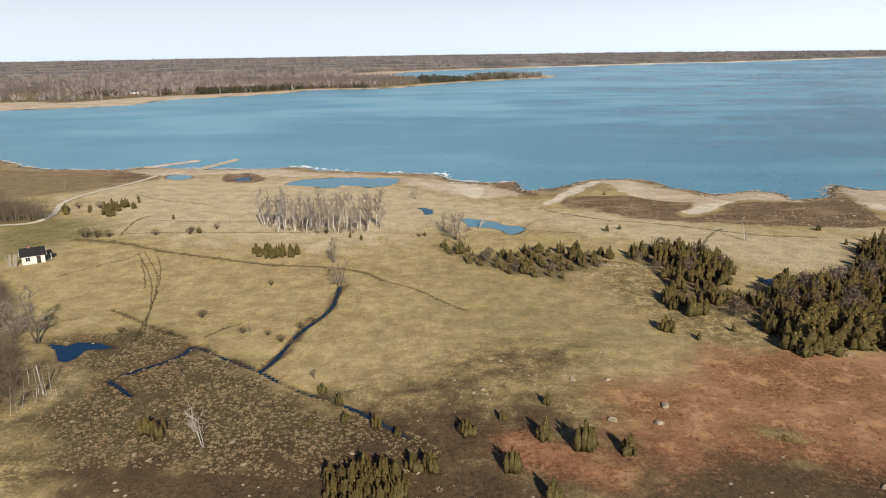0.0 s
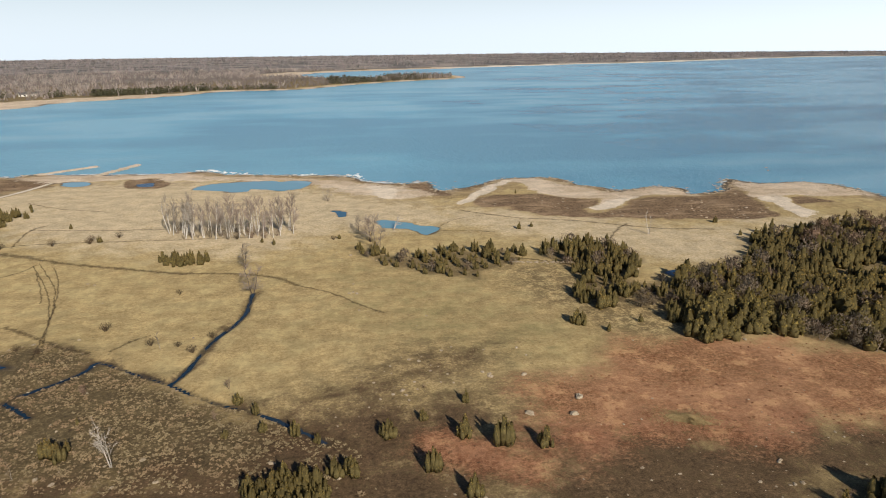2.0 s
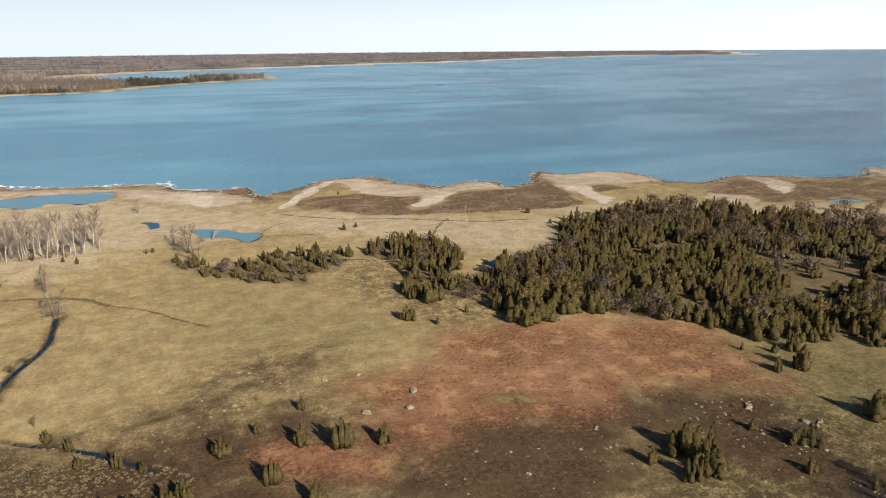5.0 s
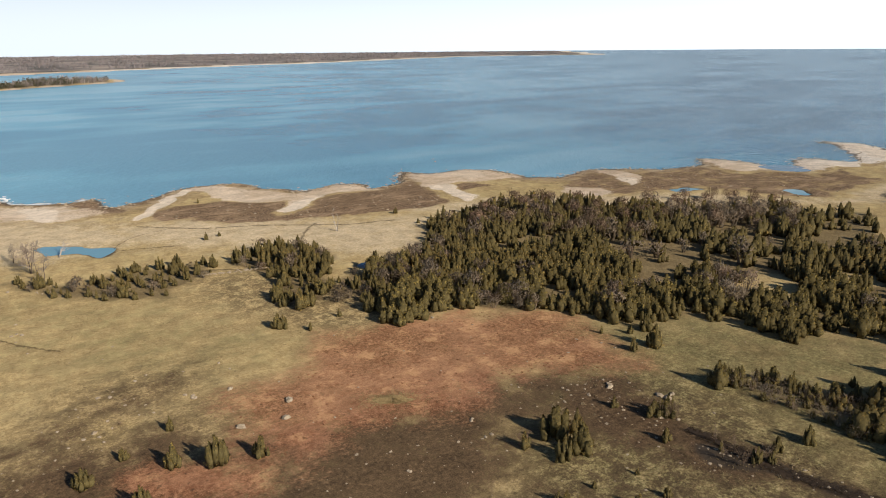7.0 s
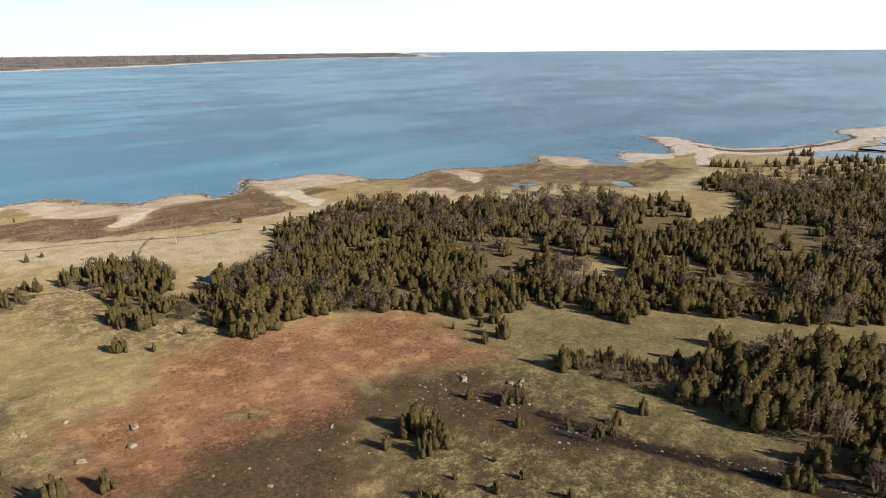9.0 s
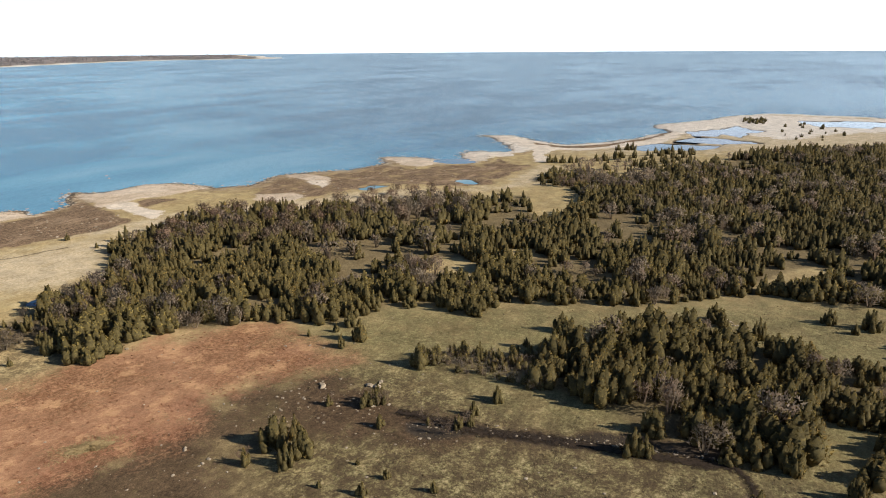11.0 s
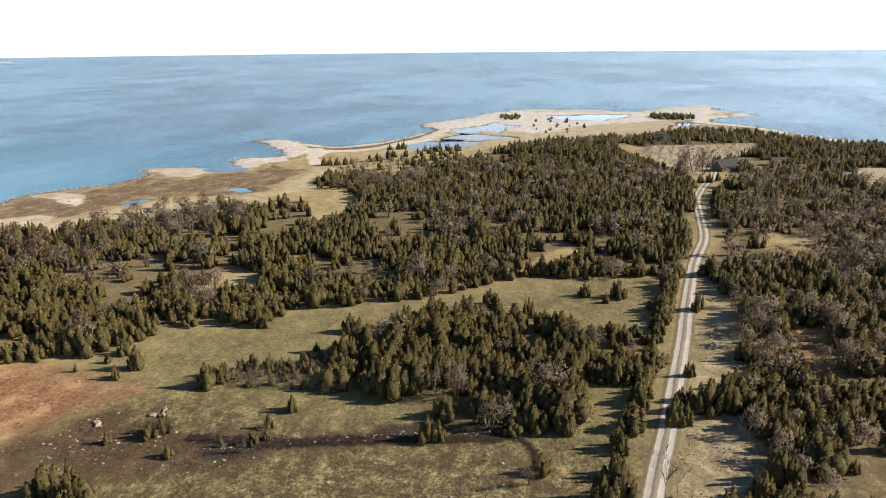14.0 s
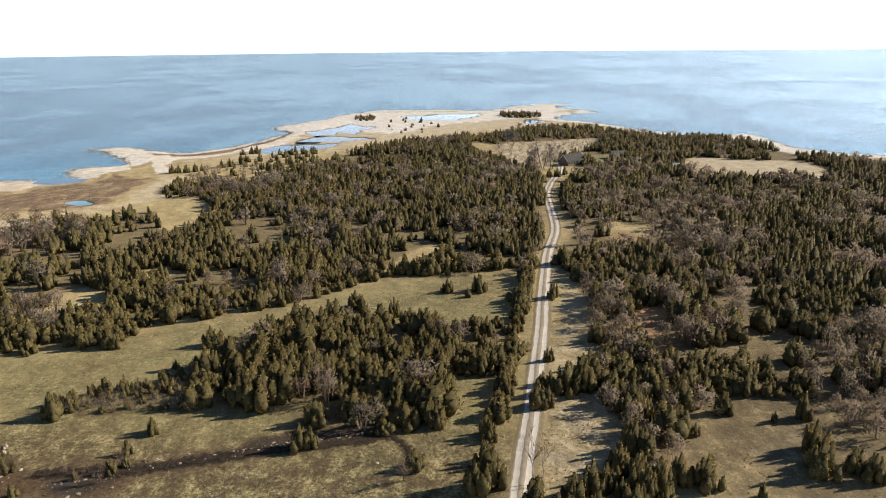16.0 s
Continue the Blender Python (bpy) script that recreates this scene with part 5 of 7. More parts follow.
def strips(starts, ends, w0, w1, rng, bend=0.0):
    """Thin three-sided tapering twigs from starts to ends."""
    k = len(starts)
    d = ends - starts
    d = d / (np.linalg.norm(d, axis=1)[:, None] + 1e-9)
    a = np.cross(d, rng.normal(0, 1, (k, 3)))
    a /= np.linalg.norm(a, axis=1)[:, None] + 1e-9
    b = np.cross(d, a)
    w0, w1 = np.broadcast_to(w0, k)[:, None], np.broadcast_to(w1, k)[:, None]
    ring = [a, -0.5 * a + 0.87 * b, -0.5 * a - 0.87 * b]
    v = np.stack([starts + r * w0 for r in ring] + [ends + r * w1 for r in ring], 1)
    f = np.array([(0, 1, 4), (0, 4, 3), (1, 2, 5), (1, 5, 4), (2, 0, 3), (2, 3, 5)])
    return v.reshape(-1, 3), (np.arange(k)[:, None, None] * 6 + f).reshape(-1, 3)


def bare_shape(seed, levels=(1, 9, 5, 4), spread=0.5, width=0.018, stems=1, lean=0.1, droop=0.0):
    """A leafless tree: stems, limbs, branches and twigs. Returns the stems and the rest apart."""
    rng = np.random.default_rng(seed)
    starts, ends, w0, w1, order = [], [], [], [], []
    heads = []
    for s in range(stems):
        a = rng.uniform(0, 6.28)
        foot = np.array([math.cos(a), math.sin(a), 0]) * 0.03 * (stems > 1)
        way = np.array([math.cos(a) * lean, math.sin(a) * lean, 1.0])
        p, tall = foot, rng.uniform(0.75, 1.0) if s else 1.0
        for i in range(4):
            q = p + way * tall / 4 + np.append(rng.normal(0, 0.02, 2), 0)
            starts.append(p), ends.append(q), w0.append(width * (1 - i * 0.22)), w1.append(width * (1 - (i + 1) * 0.22)), order.append(0)
            heads.append((p, q, way / np.linalg.norm(way), tall / 4))
            p = q
    parents = [(a, b, d, 0.30) for a, b, d, _ in heads[0:]]
    for level, count in enumerate(levels[1:], 1):
        fresh = []
        for a, b, d, size in parents:
            for _ in range(max(1, int(rng.poisson(count / (4 if level == 1 else 1))))):
                t = rng.uniform(0.15 if level > 1 else 0.3, 1.0)
                p = a + (b - a) * t
                if level == 1 and p[2] < 0.15:
                    continue
                out = np.cross(d, rng.normal(0, 1, 3))
                out /= np.linalg.norm(out) + 1e-9
                way = d * (1 - spread) + out * spread * 1.3 + np.array([0, 0, 0.25 - droop * level])
                way /= np.linalg.norm(way)
                long = size * rng.uniform(0.6, 1.2) * (1.15 - p[2] * 0.6 if level == 1 else 1)
                q = p + way * long
                w = width * (0.42, 0.22, 0.14)[min(level, 3) - 1]
                starts.append(p), ends.append(q), w0.append(w), w1.append(w * 0.35), order.append(level)
                fresh.append((p, q, way, long * 0.62))
        parents = fresh
    S, E, A, B, O = map(np.array, (starts, ends, w0, w1, order))
    stem = O == 0
    return strips(S[stem], E[stem], A[stem], B[stem], rng), strips(S[~stem], E[~stem], A[~stem], B[~stem], rng)


def blades(starts, ends, width, rng):
    """Twigs seen from afar: one thin pointed triangle each."""
    k = len(starts)
    across = np.cross(ends - starts, rng.normal(0, 1, (k, 3)))
    across /= np.linalg.norm(across, axis=1)[:, None] + 1e-9
    v = np.stack([starts - across * width, starts + across * width, ends], 1)
    return v.reshape(-1, 3), np.arange(3 * k).reshape(-1, 3)


def scatter(outline, spacing, seed, keep_out=(), tries=9):
    """Random places inside an outline, at least about spacing apart."""
    rng = np.random.default_rng(seed)
    line = smooth_line(outline, 3, True)
    low, high = line.min(0), line.max(0)
    n = int((high - low).prod() / spacing**2 * tries)
    p = rng.uniform(low, high, (n, 2))
    ok = distance(line, p[:, 0], p[:, 1], True) > 0
    for other in keep_out:
        ok &= distance(smooth_line(other, 3, True), p[:, 0], p[:, 1], True) < 0
    taken, out = {}, []
    for x, y in p[ok]:
        gap = spacing * (0.75 + 0.5 * rng.random())
        i, j = int(x // spacing), int(y // spacing)
        if any((x - u) ** 2 + (y - v) ** 2 < gap * gap for a in (-1, 0, 1) for b in (-1, 0, 1) for u, v in taken.get((i + a, j + b), ())):
            continue
        taken.setdefault((i, j), []).append((x, y))
        out.append((x, y))
    return np.array(out).reshape(-1, 2)


def spread_mesh(name, shapes, places, sizes, mats, seed, wide=1.0, sink=0.05):
    """One mesh of many plants: shapes are (verts, tris, slot or slots) groups, picked at random."""
    rng = np.random.default_rng(seed)
    places, sizes = np.asarray(places), np.asarray(sizes)
    z = height_at(places[:, 0], places[:, 1]) - sink
    pick, turn = rng.integers(0, len(shapes), len(places)), rng.uniform(0, 6.28, len(places))
    V, F, M, N, at = [], [], [], [], 0
    for s, groups in enumerate(shapes):
        who = np.where(pick == s)[0]
        if not len(who):
            continue
        c, n, h = np.cos(turn[who]), np.sin(turn[who]), sizes[who]
        w = h * wide * rng.uniform(0.75, 1.35, len(who))
        for v, f, slot, *leaf in groups:
            if leaf:
                q = leaf[0]
                N.append(np.stack([q[None, :, 0] * c[:, None] - q[None, :, 1] * n[:, None], q[None, :, 0] * n[:, None] + q[None, :, 1] * c[:, None], np.broadcast_to(q[None, :, 2], (len(who), len(q)))], -1).reshape(-1, 3))
            x = (v[None, :, 0] * c[:, None] - v[None, :, 1] * n[:, None]) * w[:, None] + places[who, 0, None]
            y = (v[None, :, 0] * n[:, None] + v[None, :, 1] * c[:, None]) * w[:, None] + places[who, 1, None]
            u = v[None, :, 2] * h[:, None] + z[who, None]
            V.append(np.stack([x, y, u], -1).reshape(-1, 3))
            F.append((f[None] + (np.arange(len(who)) * len(v))[:, None, None] + at).reshape(-1, 3))
            M.append(np.tile(np.broadcast_to(slot, len(f)), len(who)))
            at += len(who) * len(v)
    return mesh_of(name, np.concatenate(V), np.concatenate(F), mats, np.concatenate(M), bool(N), np.concatenate(N) if N else None)


def trunk_shape(tall=0.2, width=0.03, lean=0.02):
    a = np.linspace(0, 6.28, 7)[:-1]
    rings = [(0, 1.3), (tall * 0.4, 1.0), (tall, 0.7)]
    v = np.array([(width * s * math.cos(t) + lean * z, width * s * math.sin(t), z) for z, s in rings for t in a])
    q = [(i * 6 + j, i * 6 + (j + 1) % 6, (i + 1) * 6 + (j + 1) % 6, (i + 1) * 6 + j) for i in range(2) for j in range(6)]
    return v, np.array([t for s in q for t in ((s[0], s[1], s[2]), (s[0], s[2], s[3]))])


def part(name, me, parent, label=""):
    ob = new(name, me)
    ob.parent = parent
    return tagged(ob, label)


# ---- woods ----
near_shapes = [juniper_shape(s, 620, 0.022, 0.07, 5, 8) for s in range(8)]
mid_shapes = [[juniper_shape(20 + s, 330, 0.028, 0.078, 5, 6)] for s in range(8)]
thicket_shapes = [[juniper_shape(50 + s, 640, 0.022, 0.07, 5, 8)] for s in range(8)]
low_shapes = [[juniper_shape(40 + s, 80, 0.043, 0.105, 4, 5)] for s in range(6)]


def bush_shape(seed, count, width, round=1.0):
    """A leafless thicket: a few stems, and short twigs filling a rounded crown."""
    rng = np.random.default_rng(seed)
    stems = max(4, count // 14)
    a, t = rng.uniform(0, 6.28, stems), rng.uniform(0, 1, stems) ** 0.6
    top = np.stack([0.36 * round * t * np.cos(a), 0.36 * round * t * np.sin(a), rng.uniform(0.6, 0.95, stems)], 1)
    root = top * np.array([0.3, 0.3, 0])
    d = rng.normal(0, 1, (count, 3))
    d /= np.linalg.norm(d, axis=1)[:, None]
    mid = d * rng.uniform(0.15, 1, (count, 1)) ** 0.5 * np.array([0.46 * round, 0.46 * round, 0.38]) + np.array([0, 0, 0.52])
    way = d * np.array([0.8, 0.8, 0.5]) + np.array([0, 0, 0.4]) + rng.normal(0, 0.35, (count, 3))
    way /= np.linalg.norm(way, axis=1)[:, None]
    tip = mid + way * rng.uniform(0.07, 0.16, (count, 1))
    v, f = blades(root, top, width * 1.6, rng)
    u, g = blades(mid, tip, width, rng)
    return np.concatenate([v, u]), np.concatenate([f, g + len(v)])


def dome_shape(seed, count, base, length, humps=4):
    """A leafless bush: rounded humps of fine twig sprays standing on thin stems."""
    rng = np.random.default_rng(seed)
    verts, faces, norms, at = [], [], [], 0
    for i in range(humps):
        a, r = rng.uniform(0, 6.28), 0.3 * rng.random() ** 0.5 * (i > 0)
        wide, high, foot = rng.uniform(0.22, 0.34), rng.uniform(0.3, 0.44), rng.uniform(0.36, 0.56)
        d = rng.normal(0, 1, (count // humps, 3))
        d /= np.linalg.norm(d, axis=1)[:, None]
        d[:, 2] = np.where(d[:, 2] < -0.5, -d[:, 2], d[:, 2])
        bump = 1 + 0.18 * np.sin(4 * d[:, :1] + 3 * d[:, 1:2] + i) + 0.12 * np.sin(7 * d[:, 2:] + 2 * i)
        p = d * bump * rng.uniform(0.55, 1.0, (len(d), 1)) ** 0.5 * np.array([wide, wide, high]) + np.array([r * math.cos(a), r * math.sin(a), foot])
        v, f, leaf = sprays(p, d * np.array([1, 1, 0.8]) + np.array([0, 0, 0.25]), base, length, rng)
        verts.append(v), faces.append(f + at), norms.append(leaf)
        at += len(v)
    k = 7
    a, t = rng.uniform(0, 6.28, k), rng.uniform(0, 1, k) ** 0.6
    top = np.stack([0.3 * t * np.cos(a), 0.3 * t * np.sin(a), rng.uniform(0.5, 0.85, k)], 1)
    v, f = blades(top * np.array([0.3, 0.3, 0]), top, base * 1.2, rng)
    out = np.repeat(np.stack([np.cos(a), np.sin(a), 0 * a], 1), 3, 0)
    verts.append(v), faces.append(f + at), norms.append(out)
    return np.concatenate(verts), np.concatenate(faces), 0, np.concatenate(norms)


bush_mid = [[dome_shape(60 + s, 430, 0.021, 0.09)] for s in range(5)]
bush_low = [[dome_shape(70 + s, 130, 0.036, 0.12, 3)] for s in range(4)]
WOODS = [
    ("juniper_wood", WOOD_MAIN, 2.55, (2.4, 5.4), 0.13),
    ("juniper_thicket", WOOD_MID, 2.8, (2.4, 6.0), 0.1),
    ("mixed_wood", WOOD_EAST, 2.6, (2.4, 5.4), 0.26),
    ("scrub_junipers", SCRUB, 2.1, (1.2, 3.2), 0.0),
    ("roadside_junipers", WOOD_ROADSIDE, 1.6, (2.2, 4.4), 0.05),
    ("juniper_copse", WOOD_EAST_B, 2.4, (2.0, 4.4), 0.15),
    ("verge_junipers", WOOD_EAST_C, 2.6, (2.4, 4.6), 0.0),
    ("point_wood", WOOD_POINT, 3.1, (2.4, 4.8), 0.12),
    ("pasture_junipers", GROVE_A, 2.9, (0.9, 3.6), 0.15),
    ("pasture_junipers", GROVE_B, 2.7, (1.2, 4.6), 0.10),
    ("pasture_junipers", GROVE_C, 3.0, (1.2, 4.0), 0.35),
    ("pasture_junipers", GROVE_D, 1.9, (2.2, 3.2), 0.0),
    ("pasture_junipers", GROVE_E, 1.5, (2.2, 3.6), 0.0),
    ("cape_wood", WOOD_CAPE, 3.0, (2.4, 5.0), 0.2),
    ("point_junipers", POINT_FIELD, 6.0, (2.5, 4.5), 0.0),
    ("point_junipers", ISLET_A, 3.6, (1.6, 3.2), 0.0),
    ("point_junipers", ISLET_B, 3.4, (2.0, 4.0), 0.1),
    ("point_junipers", POINT_SCATTER, 11.0, (1.4, 3.0), 0.0),
]
singles = [tuple(p) for group in (JUNIPERS_WEST, JUNIPERS_FIELD, JUNIPERS_SOUTH, JUNIPERS_ROAD, JUNIPERS_LANE, JUNIPERS_CAPE, JUNIPERS_PEAT) for p in group]
for n, (name, outline, gap, (low, high), bare) in enumerate(WOODS):
    rng = np.random.default_rng(100 + n)
    p = scatter(outline, gap, 200 + n, CLEARINGS if name in ("juniper_wood", "mixed_wood", "point_wood") else ())
    if name in ("juniper_wood", "juniper_thicket", "mixed_wood", "point_wood"):
        gaps = value_noise(p[:, 0], p[:, 1], 12, 34) * 0.6 + value_noise(p[:, 0], p[:, 1], 30, 35) * 0.4
        if n == 1:
            gaps = 0.8 * value_noise(p[:, 0], p[:, 1], 7, 36) + 0.2 * gaps
        p = p[(gaps > (0.36 if n == 1 else 0.33)) | (rng.random(len(p)) < 0.2)]
    for outline_thin in (THIN_A, THIN_B):
        p = p[(distance(smooth_line(outline_thin, 3, True), p[:, 0], p[:, 1], True) < 0) | (rng.random(len(p)) < 0.3)]
    patch = value_noise(p[:, 0], p[:, 1], 20, 31) * 0.45 + value_noise(p[:, 0], p[:, 1], 6, 32) * 0.55
    leafless = rng.random(len(p)) < bare * np.clip((patch - 0.42) * 9, 0.06, 3.2)
    for thicket, share in ((BUSHES_A, 0.75), (BUSHES_B, 0.75), (BUSHES_C, 0.6), (BUSHES_D, 0.5), (BUSHES_E, 0.22), (BUSHES_F, 0.5)):
        leafless |= (distance(smooth_line(thicket, 3, True), p[:, 0], p[:, 1], True) > 0) & (rng.random(len(p)) < share)
    tall = rng.uniform(low, high, len(p)) * (0.8 + 0.4 * value_noise(p[:, 0], p[:, 1], 12, 33))
    r = np.hypot(p[:, 0], p[:, 1])
    if name == "pasture_junipers" or name == "verge_junipers":
        singles += [(*q, h) for q, h in zip(p[~leafless], tall[~leafless])]
    else:
        for shapes, who in ((thicket_shapes if n == 1 else mid_shapes, ~leafless & (r < 168)), (low_shapes, ~leafless & (r >= 168))):
            if who.any():
                me = spread_mesh(name, shapes, p[who], tall[who], [JUNIPER, CORE_SHADE], 300 + n, 1.22)
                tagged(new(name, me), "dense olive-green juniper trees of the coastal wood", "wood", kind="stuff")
    for shapes, who in ((bush_mid, leafless & (r < 168)), (bush_low, leafless & (r >= 168))):
        if who.any():
            me = spread_mesh("leafless_thicket", shapes, p[who], tall[who] * 1.1, [TWIGS], 400 + n, 1.2)
            tagged(new("leafless_thicket", me), "grey-brown leafless shrubs among the junipers", "shrub", kind="stuff")

# single junipers, each a thing
trunk = mesh_of("trunk", *trunk_shape(), [BARK])
kinds = []
for v, f, slots, leaf in near_shapes:
    root = new("juniper")
    part("trunk", trunk, root)
    part("crown", mesh_of("crown", v, f, [JUNIPER, CORE_SHADE], slots, True, leaf), root)
    tagged(root, "olive-green columnar juniper standing in dry pasture", "juniper", "junipers in the pasture")
    kinds.append(root)
rng = np.random.default_rng(5)
heights = height_at([p[0] for p in singles], [p[1] for p in singles])
for n, ((x, y, h), z) in enumerate(zip(singles, heights)):
    m = pose(x, y, z - 0.05, 0, 0, rng.uniform(0, 360))
    w = h * (rng.uniform(0.72, 1.1) if h > 2.6 else rng.uniform(0.5, 0.95))
    if n < len(kinds):
        ob = kinds[n]
        ob.matrix_basis = m
    else:
        ob = copy_thing(kinds[rng.integers(0, len(kinds))], m)
    ob.scale = (w, w, h)

# ---- far shore woods ----
def far_wood(name, count, r0, r1, az0, az1, shapes, tall, mat, seed, label, edge=30, sparse=0.3):
    rng = np.random.default_rng(seed)
    az, r = np.radians(rng.uniform(az0, az1, count * 6)), np.sqrt(rng.uniform(r0**2, r1**2, count * 6))
    p = np.stack([r * np.sin(az), r * np.cos(az)], 1)
    ok = distance(FAR_LAND, p[:, 0], p[:, 1], True) > edge - 30 + far_beach(p[:, 0], p[:, 1])
    p = p[ok]
    p = p[value_noise(p[:, 0], p[:, 1], 95, seed) * 0.6 + value_noise(p[:, 0], p[:, 1], 34, seed + 9) * 0.4 > sparse][:count]
    me = spread_mesh(name, shapes, p, rng.uniform(*tall, len(p)), [mat], seed, 1.2)
    tagged(new(name, me), label, "wood", kind="stuff")


far_spire = [[juniper_shape(80 + s, 30, 0.09, 0.26, 0, 4)] for s in range(5)]
far_tuft = [[(*bush_shape(190 + s, 5, 0.07, 1.3), 0)] for s in range(4)]
far_fan = [[(*bush_shape(90 + s, 12, 0.04, 1.0), 0)] for s in range(5)]
far_wood("far_bare_wood", 6500, 650, 1750, -40, 15, far_fan, (4, 8), FAR_BARE, 501, "brown leafless trees along the far shore")
far_wood("far_birch_wood", 2200, 650, 1750, -40, 15, far_fan, (6, 10), FAR_PALE, 506, "pale grey leafless birches along the far shore", 30, 0.45)
far_wood("far_conifer_wood", 420, 1040, 1300, 0, 12, far_spire, (4, 8), FAR_CONIFER, 505, "dark green conifers on the far cape")
far_wood("far_conifer_wood", 620, 660, 1000, -29, -7, far_spire, (4, 8), FAR_CONIFER, 502, "dark green conifers along the far shore", 38, 0.52)
far_wood("far_conifer_wood", 800, 740, 960, -17, -4, far_spire, (4, 7), FAR_CONIFER, 507, "olive-green pines along the far shore", 34, 0.3)
far_wood("far_bare_wood", 7000, 1500, 4800, -40, 45, far_tuft, (6, 10), FAR_HAZED, 503, "hazy brown woods on the far horizon", 40)
far_wood("far_conifer_wood", 900, 1300, 4800, -40, 45, far_spire, (6, 10), FAR_HAZED_PINES, 504, "hazy dark conifers on the far horizon", 40, 0.55)

# ---- road and track ----
def ribbon(name, line, widths, mats, slots, lift, label, kind_word, steps=6):
    """A way laid on the ground: strips across it at the given offsets."""
    c = smooth_line(line, steps)
    d = np.gradient(c, axis=0)
    side = np.stack([-d[:, 1], d[:, 0]], 1) / np.linalg.norm(d, axis=1)[:, None]
    rng = np.random.default_rng(len(c))
    v = []
    for w, up in widths:
        p = c + side * (w + rng.normal(0, 0.05, (len(c), 1)))
        v.append(np.c_[p, height_at(p[:, 0], p[:, 1]) + lift + up])
    n, v = len(c), np.stack(v, 1).reshape(-1, 3)
    k = len(widths)
    f, s = [], []
    for i in range(n - 1):
        for j in range(k - 1):
            f.append((i * k + j + 1, i * k + j, (i + 1) * k + j, (i + 1) * k + j + 1))
            s.append(slots[j])
    tagged(new(name, mesh_of(name, v, f, mats, s, True)), label, kind_word, kind="structure")


MIDDLE = plain_material("road_middle", (0.26, 0.21, 0.145), (0.42, 0.355, 0.27), 1.0)
VERGE = plain_material("road_verge", (0.17, 0.135, 0.07), (0.33, 0.26, 0.15), 1.2)
ribbon("road", ROAD, [(-2.1, -0.12), (-1.3, 0.03), (-1.15, 0.02), (-0.38, 0.02), (-0.22, 0.07), (0.22, 0.07), (0.38, 0.02), (1.15, 0.02), (1.3, 0.03), (2.1, -0.12)],
       [VERGE, GRAVEL, MIDDLE], [0, 2, 1, 2, 2, 2, 1, 2, 0], 0.06, "pale gravel road with two wheel tracks and a grassy middle", "road", 10)
ribbon("dirt_track", TRACK, [(-1.5, -0.1), (-1.0, 0.02), (0, 0.04), (1.0, 0.02), (1.5, -0.1)], [VERGE, GRAVEL], [0, 1, 1, 0], 0.06, "pale dirt track winding to the shore", "track", 10)


def trail(name, half, line, mat, label):
    """A soft-edged strip of bare soil on the ground."""
    c = smooth_line(line, 12)
    d = np.gradient(c, axis=0)
    side = np.stack([-d[:, 1], d[:, 0]], 1) / np.linalg.norm(d, axis=1)[:, None]
    wob = np.random.default_rng(len(c) + int(half * 100))
    c = c + side * wob.normal(0, 0.12, (len(c), 1))
    wide = (half + 0.22) * wob.uniform(0.7, 1.4, (len(c), 1))
    p = np.stack([c - side * wide, c, c + side * wide], 1).reshape(-1, 2)
    i = np.arange(len(c) - 1) * 3
    q = np.concatenate([np.stack([i + j + 1, i + j, i + j + 3, i + j + 4], 1) for j in (0, 1)])
    me = mesh_of(name, np.c_[p, height_at(p[:, 0], p[:, 1]) + 0.09], q, [mat], smooth=True)
    me.attributes.new("edge", "FLOAT", "POINT").data.foreach_set("value", np.tile([0.0, 1.0, 0.0], len(c)).astype(np.float32))
    tagged(new(name, me), label, "trail", kind="structure")


for half, line in WIDE_TRAILS + FIELD_TRAILS:
    trail("trodden_trail", half, line, TRODDEN_MUD, "dark muddy trail trodden through dry grass")
# laid flat; the ditch's shade is only in the strip's colour
for line, half in ((PEAT, 1.4), (PEAT_B, 0.9)):
    trail("peat_shade_strip", half, line, PEAT_SHADE, "flat black strip of peat and painted ditch shade along stones")


# ---- buildings ----
def box(bm, x0, x1, y0, y1, z0, z1):
    v = [bm.verts.new((x, y, z)) for z in (z0, z1) for x, y in ((x0, y0), (x1, y0), (x1, y1), (x0, y1))]
    for q in ((3, 2, 1, 0), (4, 5, 6, 7), (0, 1, 5, 4), (1, 2, 6, 5), (2, 3, 7, 6), (3, 0, 4, 7)):
        bm.faces.new([v[i] for i in q])
    return v


def solid(name, mat, *boxes):
    bm = bmesh.new()
    for b in boxes:
        box(bm, *b)
    me = bpy.data.meshes.new(name)
    bm.to_mesh(me)
    bm.free()
    me.materials.append(mat)
    return me


